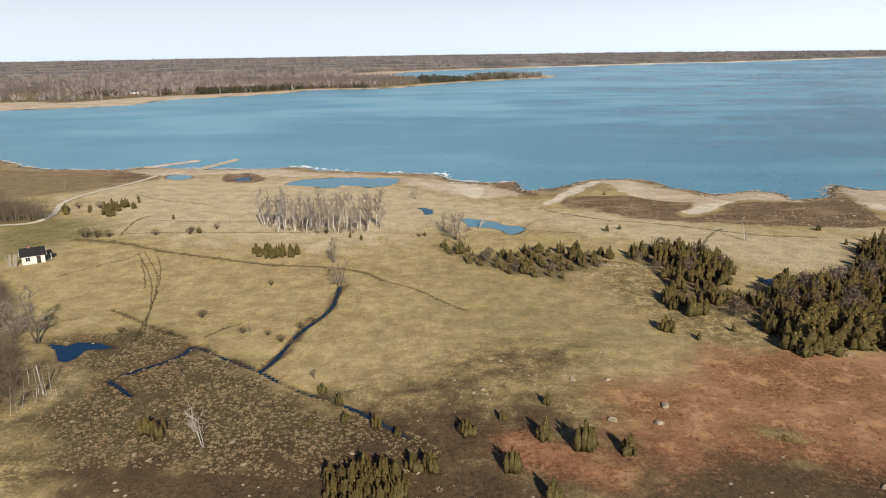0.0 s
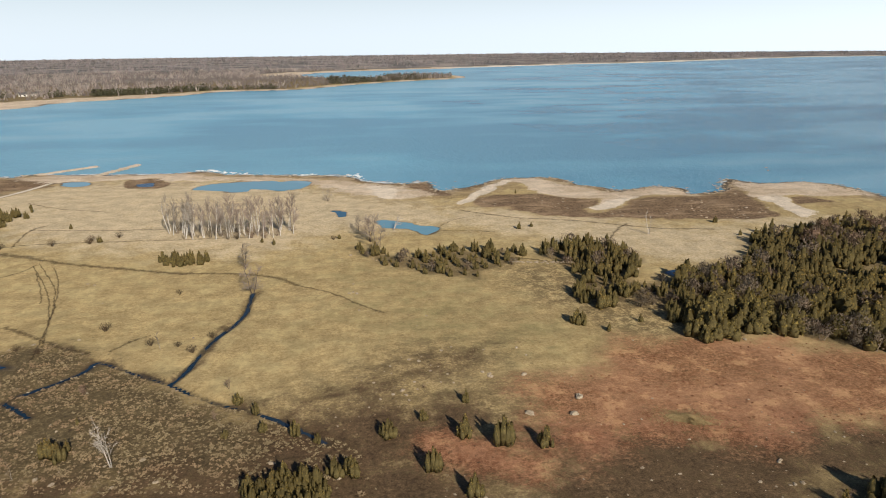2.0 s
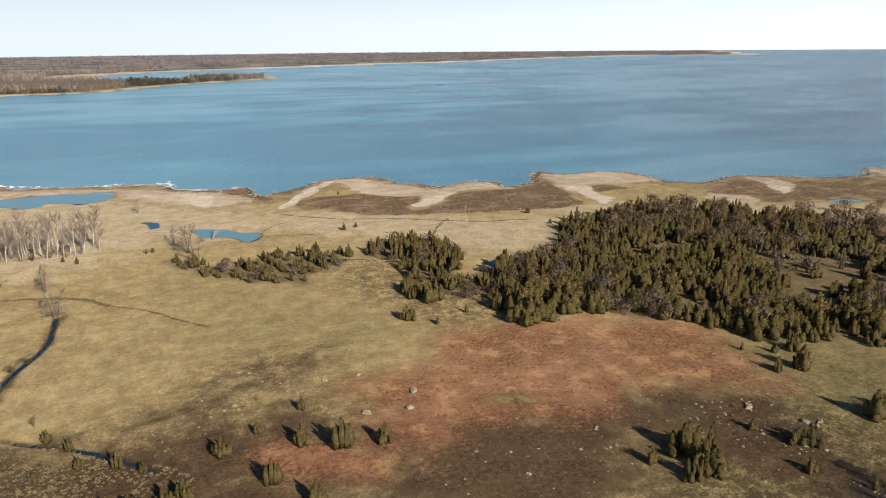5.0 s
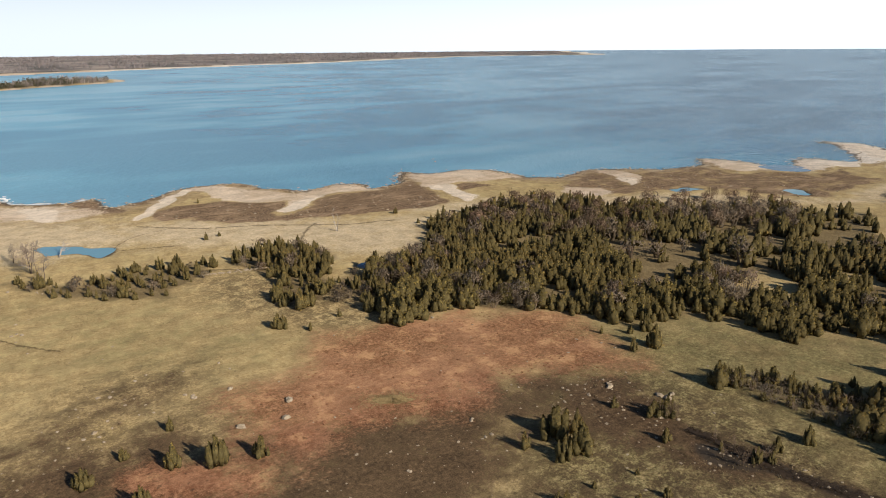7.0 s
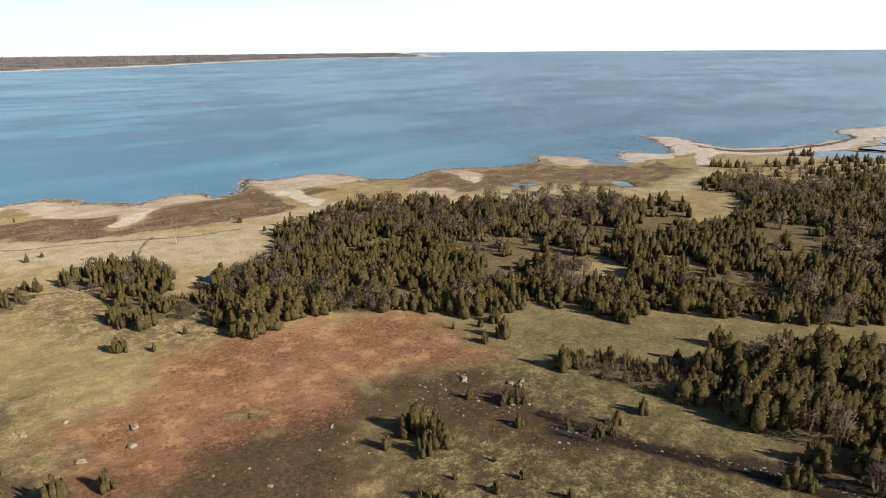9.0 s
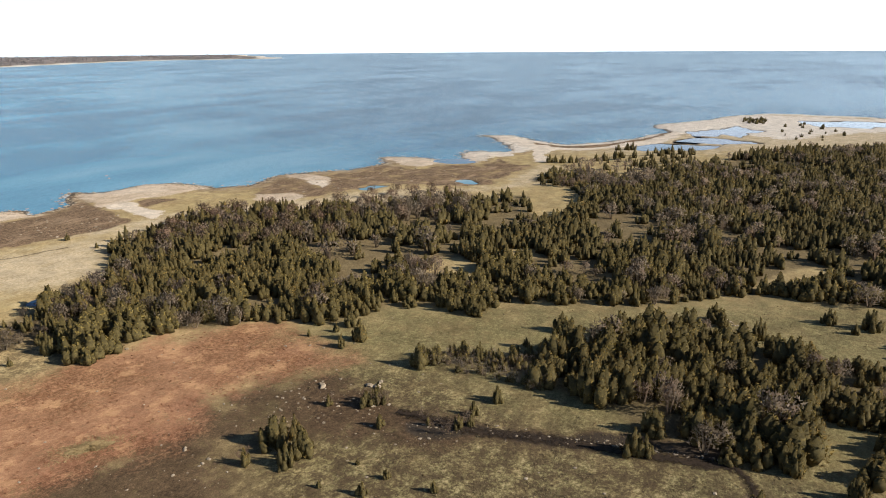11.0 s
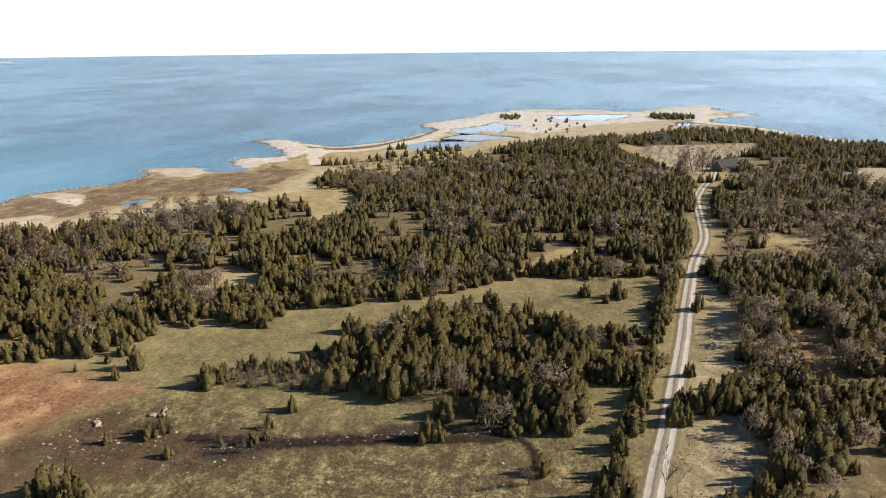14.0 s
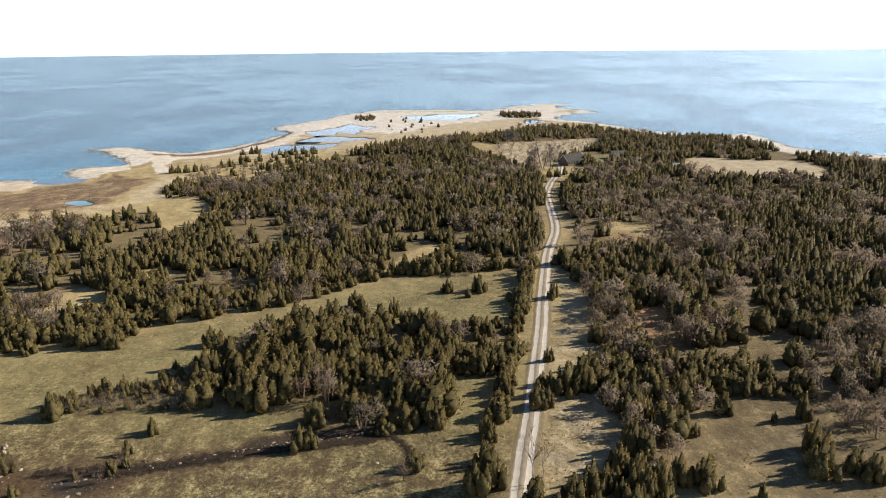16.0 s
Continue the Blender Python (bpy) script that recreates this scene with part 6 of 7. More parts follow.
def house(x, y, turn, long, deep, eaves, ridge, wall_mat, roof_mat, trim_mat, windows, label, category, chimney=True):
    """A gabled house, ridge along its length; windows are (offset, width, sill, head) on the front."""
    root = new(category.replace(" ", "_"))
    z = float(height_at(x, y))
    root.matrix_basis = pose(x, y, z - 0.1, 0, 0, turn)
    L, D = long / 2, deep / 2
    part("front_wall", solid("front_wall", wall_mat, (-L, L, -D, -D + 0.18, 0, eaves)), root)
    part("back_wall", solid("back_wall", wall_mat, (-L, L, D - 0.18, D, 0, eaves)), root)
    for s in (-1, 1):
        bm = bmesh.new()
        ring = [(-D + 0.182, 0), (D - 0.182, 0), (D - 0.182, eaves), (0, ridge - 0.1), (-D + 0.182, eaves)]
        a = [bm.verts.new((s * L, p, q)) for p, q in ring]
        b = [bm.verts.new((s * (L - 0.18), p, q)) for p, q in ring]
        bm.faces.new(a if s > 0 else a[::-1])
        bm.faces.new(b[::-1] if s > 0 else b)
        for i in range(5):
            j = (i + 1) % 5
            bm.faces.new((a[j], a[i], b[i], b[j]) if s > 0 else (a[i], a[j], b[j], b[i]))
        me = bpy.data.meshes.new("gable_wall")
        bm.to_mesh(me)
        bm.free()
        me.materials.append(wall_mat)
        part("gable_wall", me, root)
        slope = math.hypot(D + 0.4, ridge - eaves)
        roof = part("roof", solid("roof", roof_mat, (-L - 0.4, L + 0.4, 0, slope, -0.05, 0.08)), root)
        roof.matrix_basis = pose(0, 0, ridge, math.degrees(-math.atan2((ridge - eaves), D + 0.0)), 0, 0 if s > 0 else 180)
        verge = part("bargeboard", solid("bargeboard", trim_mat, (L + 0.402, L + 0.45, 0, slope, -0.16, 0.10)), roof)
        verge = part("bargeboard", solid("bargeboard", trim_mat, (-L - 0.45, -L - 0.402, 0, slope, -0.16, 0.10)), roof)
    for at, wide, sill, head in windows:
        w = part("window", solid("window", trim_mat, (at - wide / 2 - 0.08, at + wide / 2 + 0.08, -D - 0.05, -D - 0.002, sill - 0.08, head + 0.08)), root)
        part("pane", solid("pane", PANE, (at - wide / 2, at - 0.03, -D - 0.07, -D - 0.052, sill, head), (at + 0.03, at + wide / 2, -D - 0.07, -D - 0.052, sill, head)), w)
    d = part("door", solid("door", DOOR, (L * 0.45 - 0.45, L * 0.45 + 0.45, -D - 0.04, -D - 0.002, 0.1, 1.95)), root)
    part("door_handle", solid("door_handle", ROOF_GREY, (L * 0.45 + 0.3, L * 0.45 + 0.36, -D - 0.09, -D - 0.042, 1.0, 1.06)), d)
    if chimney:
        c = part("chimney", solid("chimney", CHIMNEY, (-L * 0.25 - 0.28, -L * 0.25 + 0.28, -0.28, 0.28, ridge - 0.5, ridge + 0.7)), root, "red brick chimney")
        part("cap", solid("cap", ROOF_GREY, (-L * 0.25 - 0.34, -L * 0.25 + 0.34, -0.34, 0.34, ridge + 0.702, ridge + 0.78)), c)
    return tagged(root, label, category)


WHITE_WALL = plain_material("white_boards", (0.62, 0.60, 0.56), (0.82, 0.80, 0.76), 2.0, 0.7, 0.1)
GREY_WALL = plain_material("weathered_boards", (0.13, 0.10, 0.08), (0.26, 0.21, 0.17), 2.0)
ROOF_BLACK = plain_material("black_roofing", (0.015, 0.015, 0.017), (0.045, 0.043, 0.045), 1.5)
ROOF_GREY = plain_material("grey_roofing", (0.08, 0.075, 0.075), (0.17, 0.16, 0.16), 1.0)
ROOF_DARK = plain_material("mossy_dark_roofing", (0.04, 0.036, 0.033), (0.11, 0.10, 0.092), 0.8)
ROOF_PALE = plain_material("pale_roofing", (0.30, 0.33, 0.32), (0.48, 0.52, 0.50), 1.0)
CHIMNEY = plain_material("chimney_brick", (0.22, 0.10, 0.07), (0.36, 0.18, 0.13), 6.0)
DOOR = plain_material("dark_door", (0.04, 0.035, 0.03), (0.09, 0.075, 0.06), 4.0)
PANE, _, _b = material("window_pane", 0.08)
_b.inputs["Base Color"].default_value, _b.inputs["Specular IOR Level"].default_value = (0.02, 0.025, 0.03, 1), 0.5
cabin = house(-96.4, 170.6, 29, 5.0, 4.4, 2.3, 3.7, WHITE_WALL, ROOF_BLACK, WHITE_WALL, [(-1.2, 0.9, 0.9, 1.8)], "small white wooden cabin with a black roof", "cabin")
porch = part("porch", solid("porch", GREY_WALL, (2.52, 4.0, -1.6, 1.6, 0, 0.25)), cabin, "grey board porch")
for y in (-1.5, 1.5):
    part("post", solid("post", WHITE_WALL, (3.8, 3.92, y - 0.06, y + 0.06, 0.252, 2.1)), porch)
part("porch_roof", solid("porch_roof", ROOF_BLACK, (2.52, 4.2, -1.8, 1.8, 2.102, 2.2)), cabin)
house(313.5, -56.5, -52, 11, 6.0, 2.1, 4.9, GREY_WALL, ROOF_DARK, WHITE_WALL, [(-4, 1.0, 0.8, 1.7), (-1.5, 1.0, 0.8, 1.7)], "old dark farmhouse with a long mossy roof", "farmhouse")
house(291.5, -97, -82, 5.5, 4.5, 2.2, 3.9, GREY_WALL, ROOF_PALE, WHITE_WALL, [(-1.4, 0.8, 0.9, 1.7)], "small grey hut with a pale roof", "hut", False)
house(395, -36, -90, 7, 5, 2.6, 4.8, WHITE_WALL, ROOF_GREY, WHITE_WALL, [(-1.8, 1.0, 0.9, 1.9)], "white house among trees on the point", "white house")
house(330, -80.5, -76, 6.5, 4.5, 2.2, 3.6, GREY_WALL, ROOF_GREY, GREY_WALL, [(-1.5, 0.7, 0.9, 1.6)], "dark shed beside a green lawn", "shed", False)
for x, y, t in ((-377, 882, 20), (-347, 892, 30), (-338, 905, 10)):
    house(x, y, t, 8, 6, 2.8, 5.0, WHITE_WALL, ROOF_GREY, WHITE_WALL, [(-3, 1.2, 1, 2.2), (1, 1.2, 1, 2.2)], "white house among trees on the far shore", "far house")


# boards leaning in a stack at the cabin's gable
stack = new("board_stack")
stack.matrix_basis = pose(-99.6, 166.4, float(height_at(-99.6, 166.4)) - 0.1)
rng = np.random.default_rng(9)
board = solid("board", plain_material("grey_boards", (0.22, 0.19, 0.16), (0.42, 0.38, 0.33), 2.0), (-0.07, 0.07, -0.03, 0.03, 0, 3.1))
for k in range(11):
    b = part("board", board, stack)
    b.matrix_basis = pose(-1.0 + 0.2 * k, 0.03 * k, 0, rng.uniform(-24, -12), rng.uniform(-9, 9), 20)
tagged(stack, "grey weathered boards leaning together beside the cabin", "board stack")

# utility pole at the marsh
pole = new("wooden_pole")
pole.matrix_basis = pose(-57.7, 98.2, float(height_at(-57.7, 98.2)) - 0.1, 0, -4, 0)
v, f = trunk_shape(5.0, 0.12, 0.0)
part("post", mesh_of("post", v, f, [PALE_BARK]), pole)
part("cap", solid("cap", ROOF_GREY, (-0.12, 0.12, -0.12, 0.12, 5.0, 5.06)), pole)
tagged(pole, "pale weathered wooden pole at the edge of the marsh", "pole")


# ---- leafless trees ----
def bare_tree(x, y, h, seed, bark, twig, name, label, group, wide=1.0, **shape):
    (sv, sf), (bv, bf) = bare_shape(seed, **shape)
    root = new(name)
    part("trunk", mesh_of("trunk", sv, sf, [bark]), root)
    part("crown", mesh_of("crown", bv, bf, [twig]), root)
    root.matrix_basis = pose(x, y, float(height_at(x, y)) - 0.1, 0, 0, seed * 77 % 360)
    root.scale = (h * wide, h * wide, h)
    return tagged(root, label, name.replace("_", " "), group)


for n, (x, y, h) in enumerate(BROAD_TREES):
    bare_tree(x, y, h, 700 + n, BARK, GREY_TWIGS, "bare_tree", "broad leafless grey tree in the pasture", "broad leafless trees", 1.15, levels=(1, 13, 6, 5), spread=0.62, width=0.02, stems=2, lean=0.2)
for n, (x, y, h) in enumerate(PALE_TREES):
    thick = (0.016, 0.024, 0.026)[n] if n < 3 else 0.012
    stems = 2 if n in (0, 1, 2) else 1
    bare_tree(x, y, h, 740 + n, PALE_BARK, PALE_BARK if n in (0, 1, 2) else TWIGS, "pale_tree", "leafless tree with a pale slender trunk", "pale leafless trees", 0.9, levels=(1, 9, 5, 4) if n != 2 else (1, 5, 2, 1), spread=0.42, width=thick, stems=stems, lean=0.16)
for n, (x, y, h) in enumerate(SAPLINGS):
    bare_tree(x, y, h, 820 + n, BARK, PALE_TWIGS, "sapling", "slender leafless sapling on trampled peat", "leafless saplings", 1.1, levels=(1, 12, 5, 4), spread=0.45, width=0.016, stems=3, lean=0.25)
for n, (x, y, h) in enumerate(LOT_SAPLINGS):
    bare_tree(x, y, h, 850 + n, PALE_BARK, PALE_TWIGS, "sapling", "slender pale leafless sapling on the dry lot", "saplings on the dry lot", 0.5, levels=(1, 6, 3, 2), spread=0.3, width=0.022, stems=1, lean=0.08)
birch_spots = scatter(BIRCHES, 2.6, 61)
rng = np.random.default_rng(62)
birches = []
for n, (x, y) in enumerate(birch_spots[:38]):
    h = rng.uniform(7.0, 10.5)
    if n < 5:
        birches.append(bare_tree(x, y, h, 780 + n, BIRCH_BARK, GREY_TWIGS, "birch_tree", "leafless birch with a white trunk beside the meadow", "birches by the pool", 1.0, levels=(1, 12, 5, 4), spread=0.36, width=0.016, stems=1 + n % 2, lean=0.12))
    else:
        ob = copy_thing(birches[n % 5], pose(x, y, float(height_at(x, y)) - 0.1, 0, 0, rng.uniform(0, 360)))
        ob.scale = (h, h, h)
thick_mid = [[(*bush_shape(160 + s, 260, 0.009, 1.1), 0)] for s in range(4)]
for outline, gap, tall, seed, label in (
    (BIRCHES, 3.2, (1.6, 3.6), 63, "brown undergrowth between the birches"),
    (ALDERS, 2.4, (1.5, 4.2), 64, "brown leafless alder thicket beside the marsh"),
    (ALDERS_B, 3.0, (4, 8), 65, "brown leafless alders behind the lawn"),
    (ALDERS_C, 3.0, (2.6, 5.2), 59, "grey-brown leafless alders at the forest meadow"),
    (CLEAR_H, 6.5, (2.0, 5.0), 67, "leafless bushes round the farm clearing"),
    (SCRUB, 1.9, (1.2, 2.6), 66, "grey-brown leafless scrub at the edge of the junipers"),
):
    p = scatter(outline, gap, seed)
    me = spread_mesh("leafless_thicket", bush_mid if outline is ALDERS_C else thick_mid, p, np.random.default_rng(seed).uniform(*tall, len(p)), [TWIGS], seed, 1.1)
    tagged(new("leafless_thicket", me), label, "shrub", kind="stuff")
dome_shapes = [[dome_shape(180 + s, 800, 0.016, 0.08, 6)] for s in range(4)]
for outline, seed in ((DOMES_A, 69), (DOMES_B, 70)):
    p = scatter(outline, 8.5, seed)
    me = spread_mesh("leafless_thicket", dome_shapes, p, np.random.default_rng(seed).uniform(4.6, 6.6, len(p)), [PALE_TWIGS], seed, 1.05)
    tagged(new("leafless_thicket", me), "pale pinkish-grey leafless willows over the junipers", "shrub", kind="stuff")
shrub_kinds = []
rng = np.random.default_rng(68)
for n, (x, y, h) in enumerate(SHRUBS + LANE_SHRUBS):
    m = pose(x, y, float(height_at(x, y)) - 0.05, 0, 0, rng.uniform(0, 360))
    if n < 4:
        root = new("shrub")
        (sv, sf), _ = bare_shape(170 + n, levels=(1, 4), spread=0.5, width=0.03, stems=4, lean=0.5)
        part("stems", mesh_of("stems", sv * 0.6, sf, [BARK]), root)
        part("crown", mesh_of("crown", *bush_shape(174 + n, 420, 0.012, 1.3), [SHRUB_TWIGS]), root)
        root.matrix_basis = m
        tagged(root, "low dark brown leafless shrub in dry grass", "shrub", "shrubs in the pasture")
        shrub_kinds.append(root)
    else:
        root = copy_thing(shrub_kinds[n % 4], m)
    root.scale = (h, h, h)


# ---- stones ----
def stone_shape(seed, flat=0.6):
    rng = np.random.default_rng(seed)
    bm = bmesh.new()
    bmesh.ops.create_icosphere(bm, subdivisions=2 if seed < 4 else 1, radius=0.5)
    lean = rng.normal(0, 1, 3)
    for w in bm.verts:
        k = 1 + 0.5 * noise.noise(Vector(w.co) * 2.6 + Vector((seed * 7.1, 0, 0))) + 0.12 * float(np.dot(lean, w.co))
        w.co = Vector((w.co.x * k * 1.15, w.co.y * k, w.co.z * k * flat + 0.12))
    bmesh.ops.triangulate(bm, faces=bm.faces[:])
    v, f = np.array([w.co for w in bm.verts]), np.array([[w.index for w in g.verts] for g in bm.faces])
    bm.free()
    return v, f


boulder_meshes = [mesh_of("boulder", *stone_shape(s, 0.62), [STONE]) for s in range(4)]
rng = np.random.default_rng(71)
for n, (x, y, h) in enumerate(BOULDERS + MEADOW_STONES + PASTURE_STONES + SEA_STONES):
    at_sea = n >= len(BOULDERS + MEADOW_STONES + PASTURE_STONES)
    ob = new("boulder", boulder_meshes[n % 4])
    h *= 0.75
    w = h * rng.uniform(1.2, 1.7)
    ob.matrix_basis = pose(x, y, float(height_at(x, y)) - 0.08 if not at_sea else SEA_LEVEL - 0.25 * h, 0, 0, rng.uniform(0, 360)) @ Matrix.Diagonal((w, w * 0.8, h * 1.3, 1))
    tagged(ob, "pale grey boulder standing in the shallow sea" if at_sea else "pale grey boulder lying in the pasture", "boulder", "boulders in the water" if at_sea else "boulders on the pasture")
pebbles = [[(*stone_shape(10 + s), 0)] for s in range(6)]
for outline, gap, size, seed in ((MUD, 1.9, (0.12, 0.4), 72), (MUD_B, 1.5, (0.12, 0.5), 73), (MUD_D, 1.4, (0.12, 0.55), 85), (MUD_C, 1.0, (0.08, 0.4), 74), (ROUGH_FIELD, 2.4, (0.1, 0.4), 71), (MARSH, 2.2, (0.12, 0.5), 75), (BRACKEN, 2.8, (0.12, 0.4), 76), (GREEN_B, 6.0, (0.15, 0.5), 77), (GREEN_C, 3.5, (0.12, 0.4), 78), (KELP, 2.2, (0.2, 0.75), 79), (KELP_C, 3.0, (0.25, 0.95), 80), (SAND_A, 5.0, (0.2, 0.7), 81)):
    p = scatter(outline, gap, seed, (), 3)
    p = p[value_noise(p[:, 0], p[:, 1], 7, 116) > 0.4]
    r = np.random.default_rng(seed)
    me = spread_mesh("field_stones", pebbles, p, size[0] + (size[1] - size[0]) * r.random(len(p)) ** 4, [STONE], seed, 1.2, 0.03)
    tagged(new("field_stones", me), "small pale stones strewn over the ground", "stones", kind="stuff")
# stones washed up along the waterline
coast = smooth_line(COAST_WEST + COAST_EAST, 14)
r = np.random.default_rng(82)
p = np.repeat(coast, 3, 0) + r.normal(0, 2.6, (3 * len(coast), 2))
p = p[np.hypot(p[:, 0], p[:, 1]) < 420]
me = spread_mesh("shore_stones", pebbles, p, 0.25 + 0.7 * r.random(len(p)) ** 3, [STONE], 82, 1.3, 0.05)
tagged(new("shore_stones", me), "pale stones along the waterline", "stones", kind="stuff")


# broken pale ice pushed up along the western shore
coast = smooth_line(COAST_WEST, 14)
coast = coast[(coast[:, 0] > -62) & (coast[:, 0] < 12)]
r = np.random.default_rng(87)
p = np.repeat(coast, 2, 0) + r.normal(0, 1.6, (2 * len(coast), 2)) + np.array([0.8, 2.6])
p = p[value_noise(p[:, 0], p[:, 1], 9, 88) > 0.55]
slabs = [[(*stone_shape(24 + k, 0.34), 0)] for k in range(4)]
me = spread_mesh("shore_ice", slabs, p, 0.35 + 1.0 * r.random(len(p)) ** 2, [plain_material("shore_ice", (0.60, 0.66, 0.70), (0.84, 0.87, 0.89), 1.0, 0.4)], 88, 1.5, -0.25)
tagged(new("shore_ice", me), "broken slabs of pale ice along the waterline", "ice", kind="stuff")


def stone_row(line, gap, size, seed, label):
    root = new("stone_row")
    c = smooth_line(line, 30)
    s = np.r_[0, np.cumsum(np.linalg.norm(np.diff(c, axis=0), axis=1))]
    at = np.arange(0, s[-1], gap)
    r = np.random.default_rng(seed)
    x, y = (np.interp(at, s, c[:, k]) + r.normal(0, 0.35, len(at)) for k in (0, 1))
    meshes = [mesh_of("stone", *stone_shape(30 + k, 0.8), [STONE]) for k in range(5)]
    for k, (u, v, z) in enumerate(zip(x, y, height_at(x, y))):
        w = r.uniform(*size)
        ob = part("stone", meshes[k % 5], root)
        ob.matrix_basis = pose(u, v, z - 0.05, 0, 0, r.uniform(0, 360)) @ Matrix.Diagonal((w, w * 0.85, w * 0.8, 1))
    tagged(root, label, "stone row")


stone_row(STONEROW_A, 0.45, (0.2, 0.5), 83, "tumbled row of grey field stones along a dark ditch")
stone_row(STONEROW_C, 0.35, (0.3, 0.7), 86, "short grey dry-stone row at the meadow gap")
stone_row(STONEROW_B, 0.4, (0.4, 0.8), 84, "old row of grey field stones between junipers")


# ---- stone piers, hay, fallen branch ----
def pier(a, b, width, seed):
    """A low mole of gravel heaped with stones."""
    root = new("stone_pier")
    a, b = np.array(a), np.array(b)
    n, d = 26, (b - a) / np.linalg.norm(b - a)
    side = np.array([-d[1], d[0]])
    r = np.random.default_rng(seed)
    prof = [(-1.4, -0.5), (-0.9, 0.15), (-0.4, 0.5), (0.4, 0.55), (0.9, 0.2), (1.4, -0.5)]
    v = np.array([(*(a + (b - a) * i / (n - 1) + side * (w * width * (0.75 + 0.3 * math.sin(i * 0.9)) + r.normal(0, 0.12))), SEA_LEVEL + z + r.normal(0, 0.05)) for i in range(n) for w, z in prof])
    f = [(i * 6 + j, (i + 1) * 6 + j, (i + 1) * 6 + j + 1, i * 6 + j + 1) for i in range(n - 1) for j in range(5)]
    part("mole", mesh_of("mole", v, f, [PIER_GRAVEL], smooth=True), root)
    meshes = [mesh_of("stone", *stone_shape(40 + k, 0.7), [STONE]) for k in range(4)]
    for k in range(70):
        w = r.uniform(0.4, 1.1)
        p = a + (b - a) * r.random() + side * width * r.choice((-1, 1)) * r.uniform(0.5, 1.2)
        ob = part("stone", meshes[k % 4], root)
        ob.matrix_basis = pose(*p, SEA_LEVEL + 0.02, 0, 0, r.uniform(0, 360)) @ Matrix.Diagonal((w, w, w, 1))
    tagged(root, "long low pier of pale gravel and stones", "pier", "stone piers")


pier((-124, 318), (-105, 337), 1.6, 91)
pier((-98.6, 309), (-87.4, 338.6), 1.8, 92)
r = np.random.default_rng(93)
k = 2600
a, q = r.uniform(0, 6.28, k), np.abs(r.normal(0, 0.5, k))
lobe = 1 + 0.3 * np.sin(2 * a + 0.5) + 0.2 * np.sin(5 * a)
p = np.stack([4.6 * q * lobe * np.cos(a), 3.0 * q * lobe * np.sin(a), np.clip(0.34 - 0.3 * q, 0.02, 1) * r.uniform(0.5, 1.1, k)], 1)
v, f = tufts(p, np.stack([np.cos(a), np.sin(a), 0.2 + 0 * a], 1), 0.035, 0.28, 0.15, r)
ring, spoke = np.meshgrid(np.linspace(0, 1, 8), np.linspace(0, 6.2832, 25)[:-1], indexing="ij")
ring, spoke = ring.ravel(), spoke.ravel()
body = np.stack([2.6 * ring * (1 + 0.3 * np.sin(2 * spoke + 0.5)) * np.cos(spoke), 1.3 * ring * (1 + 0.25 * np.sin(5 * spoke)) * np.sin(spoke), 0.34 * (1 - ring**1.6) + r.normal(0, 0.03, len(ring)) * (ring > 0) * (ring < 1)], 1)
i, j = (q.ravel() for q in np.meshgrid(np.arange(7), np.arange(24), indexing="ij"))
g = np.stack([i * 24 + j, (i + 1) * 24 + j, (i + 1) * 24 + (j + 1) % 24, i * 24 + (j + 1) % 24], 1)
g = np.concatenate([g[:, [0, 1, 2]], g[:, [0, 2, 3]]])
ob = new("haystack", mesh_of("haystack", np.concatenate([v, body]), np.concatenate([f, g + len(v)]), [STRAW]))
ob.matrix_basis = pose(46.7, 80.5, float(height_at(46.7, 80.5)) - 0.02, 0, 0, -40)
tagged(ob, "trampled heap of yellow hay strewn on red ground", "haystack")
(sv, sf), (bv, bf) = bare_shape(95, levels=(1, 8, 3, 2), spread=0.5, width=0.03)
log = new("fallen_tree")
part("trunk", mesh_of("trunk", sv, sf, [PALE_BARK]), log)
part("branches", mesh_of("branches", bv, bf, [PALE_BARK]), log)
log.matrix_basis = pose(16, 192.5, float(height_at(16, 191)) + 0.25, -72, 0, -24)
log.scale = (6.5, 6.5, 6.5)
tagged(log, "bleached fallen tree lying at the pool", "fallen tree")


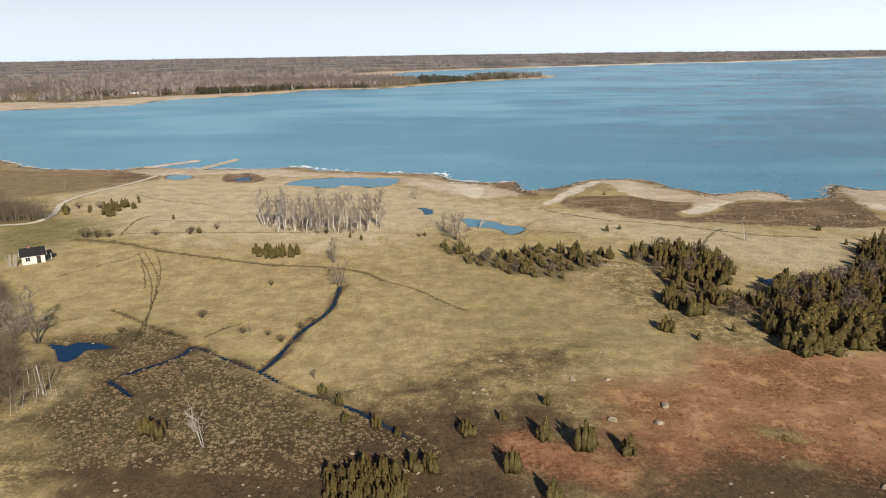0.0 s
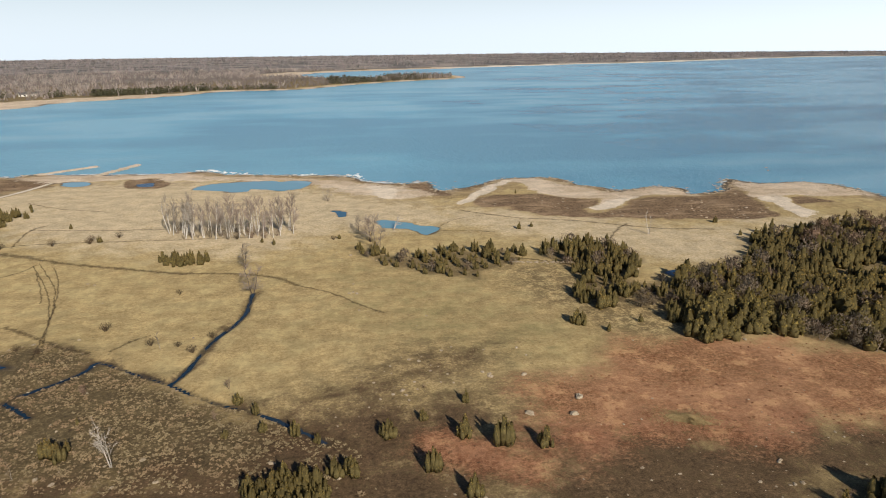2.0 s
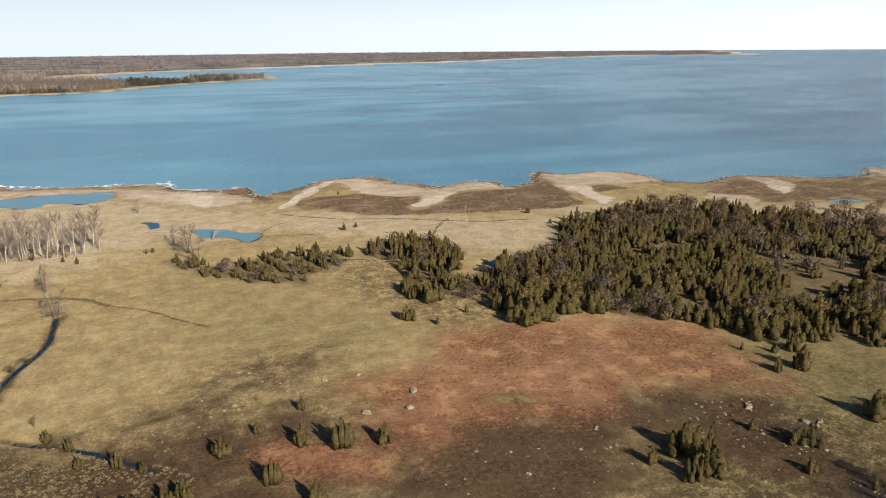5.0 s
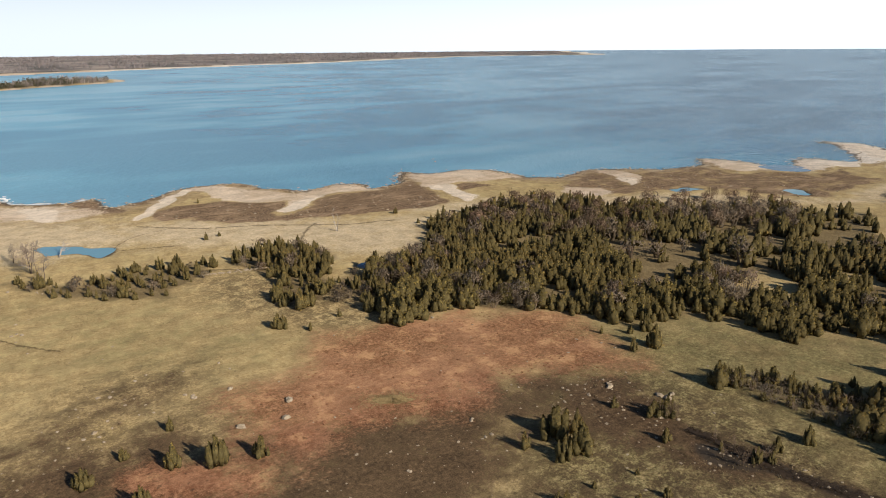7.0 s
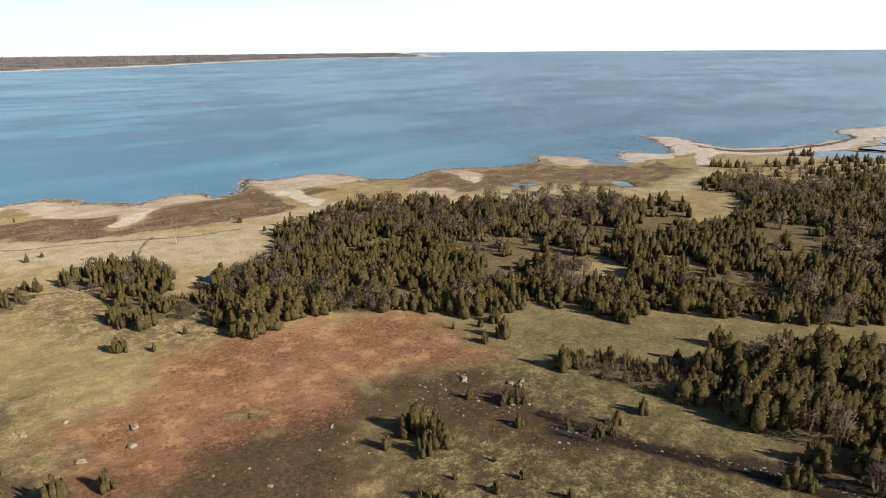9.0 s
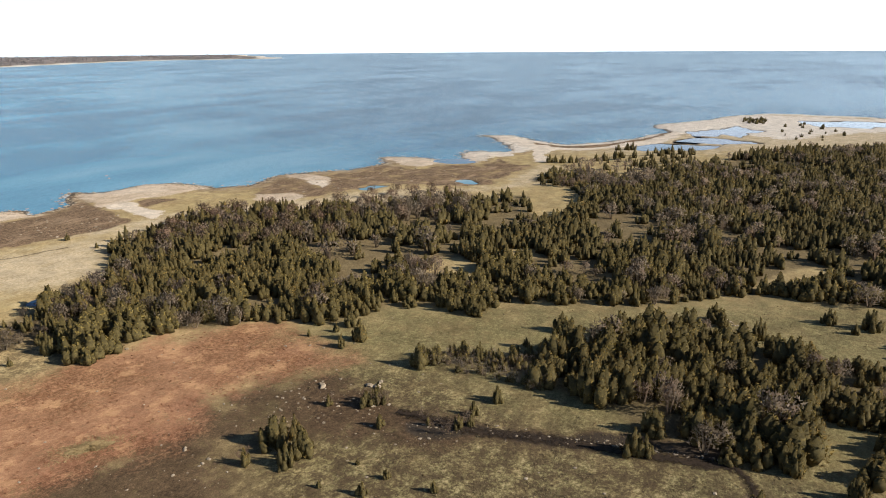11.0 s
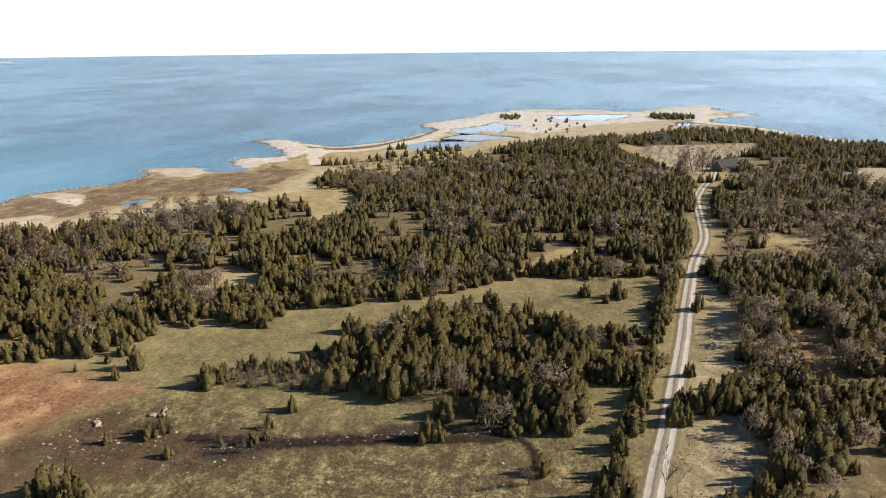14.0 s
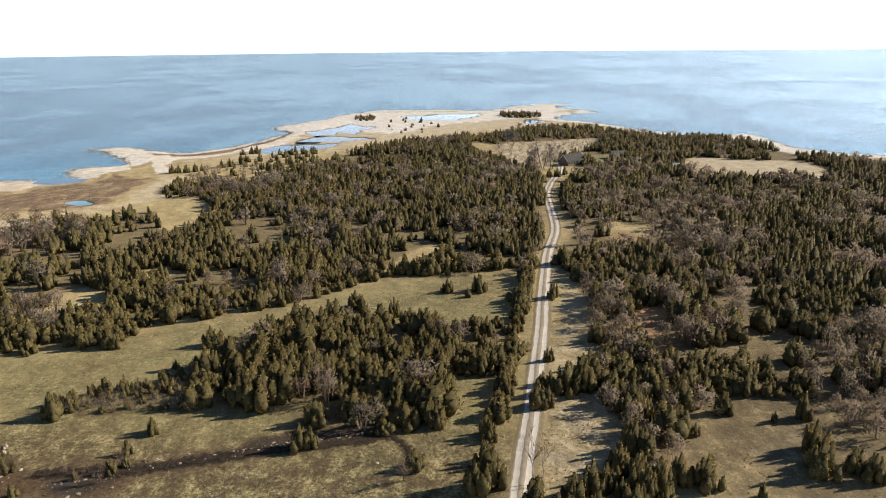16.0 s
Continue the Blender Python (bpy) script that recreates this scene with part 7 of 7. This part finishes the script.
# ---- tussocks ----
def tussock_shape(seed, count=13):
    r = np.random.default_rng(seed)
    a, t = r.uniform(0, 6.28, count), r.uniform(0.1, 1, count) ** 0.5
    p = np.stack([0.42 * t * np.cos(a), 0.42 * t * np.sin(a), 0.15 + 0.45 * (1 - t * t)], 1)
    n = np.stack([np.cos(a) * t, np.sin(a) * t, 1.1 - t], 1)
    return tufts(p, n, 0.22, 0.55, 0.3, r)


tussocks = [[(*tussock_shape(s), 0)] for s in range(6)]
for outline, gap, size, seed, label in ((MARSH, 0.62, (0.14, 0.42), 96, "pale dry sedge tussocks in dark marsh"), (MUD_B, 1.9, (0.14, 0.38), 97, "dry grass tufts on trampled mud"), (MUD_C, 1.6, (0.14, 0.34), 98, "dry grass tufts along the dark ditch"), (BRACKEN, 0.85, (0.07, 0.23), 99, "broken red-brown bracken tufts")):
    p = scatter(outline, gap, seed, (), 3)
    w = wetness(p[:, 0], p[:, 1])
    p = p[(w < 0.4) & (value_noise(p[:, 0], p[:, 1], 6, 117) * 0.6 + value_noise(p[:, 0], p[:, 1], 2.2, 118) * 0.4 > (0.33 if outline is MARSH else 0.47))]
    me = spread_mesh("tussocks", tussocks, p, size[0] + (size[1] - size[0]) * np.random.default_rng(seed).random(len(p)) ** 1.8, [BRACKEN_TUFT if outline is BRACKEN else TUSSOCK], seed, 1.5)
    tagged(new("tussocks", me), label, "grass tussocks", kind="stuff")


# ---- dry grass standing over the near pasture ----
for outline, gap, seed in ((FIELD_WEST, 0.8, 111), (FIELD_SOUTH, 0.5, 112), (FIELD_MID, 0.75, 113), (FIELD_EAST, 0.6, 114), (PALE_MEADOW, 1.9, 118)):
    p = scatter(outline, gap, seed, (), 2)
    road_gap = distance(smooth_line(ROAD, 4), p[:, 0], p[:, 1])
    p = p[(wetness(p[:, 0], p[:, 1]) < 0.2) & (road_gap > 2.0) & (value_noise(p[:, 0], p[:, 1], 5, 115) > 0.5)]
    me = spread_mesh("grass_tufts", [[(*tussock_shape(20 + s, 4), 0)] for s in range(5)], p, np.random.default_rng(seed).uniform(0.08, 0.24, len(p)), [DRY_GRASS], seed, 1.6)
    tagged(new("grass_tufts", me), "tufts of dry straw-coloured grass", "grass", kind="stuff")
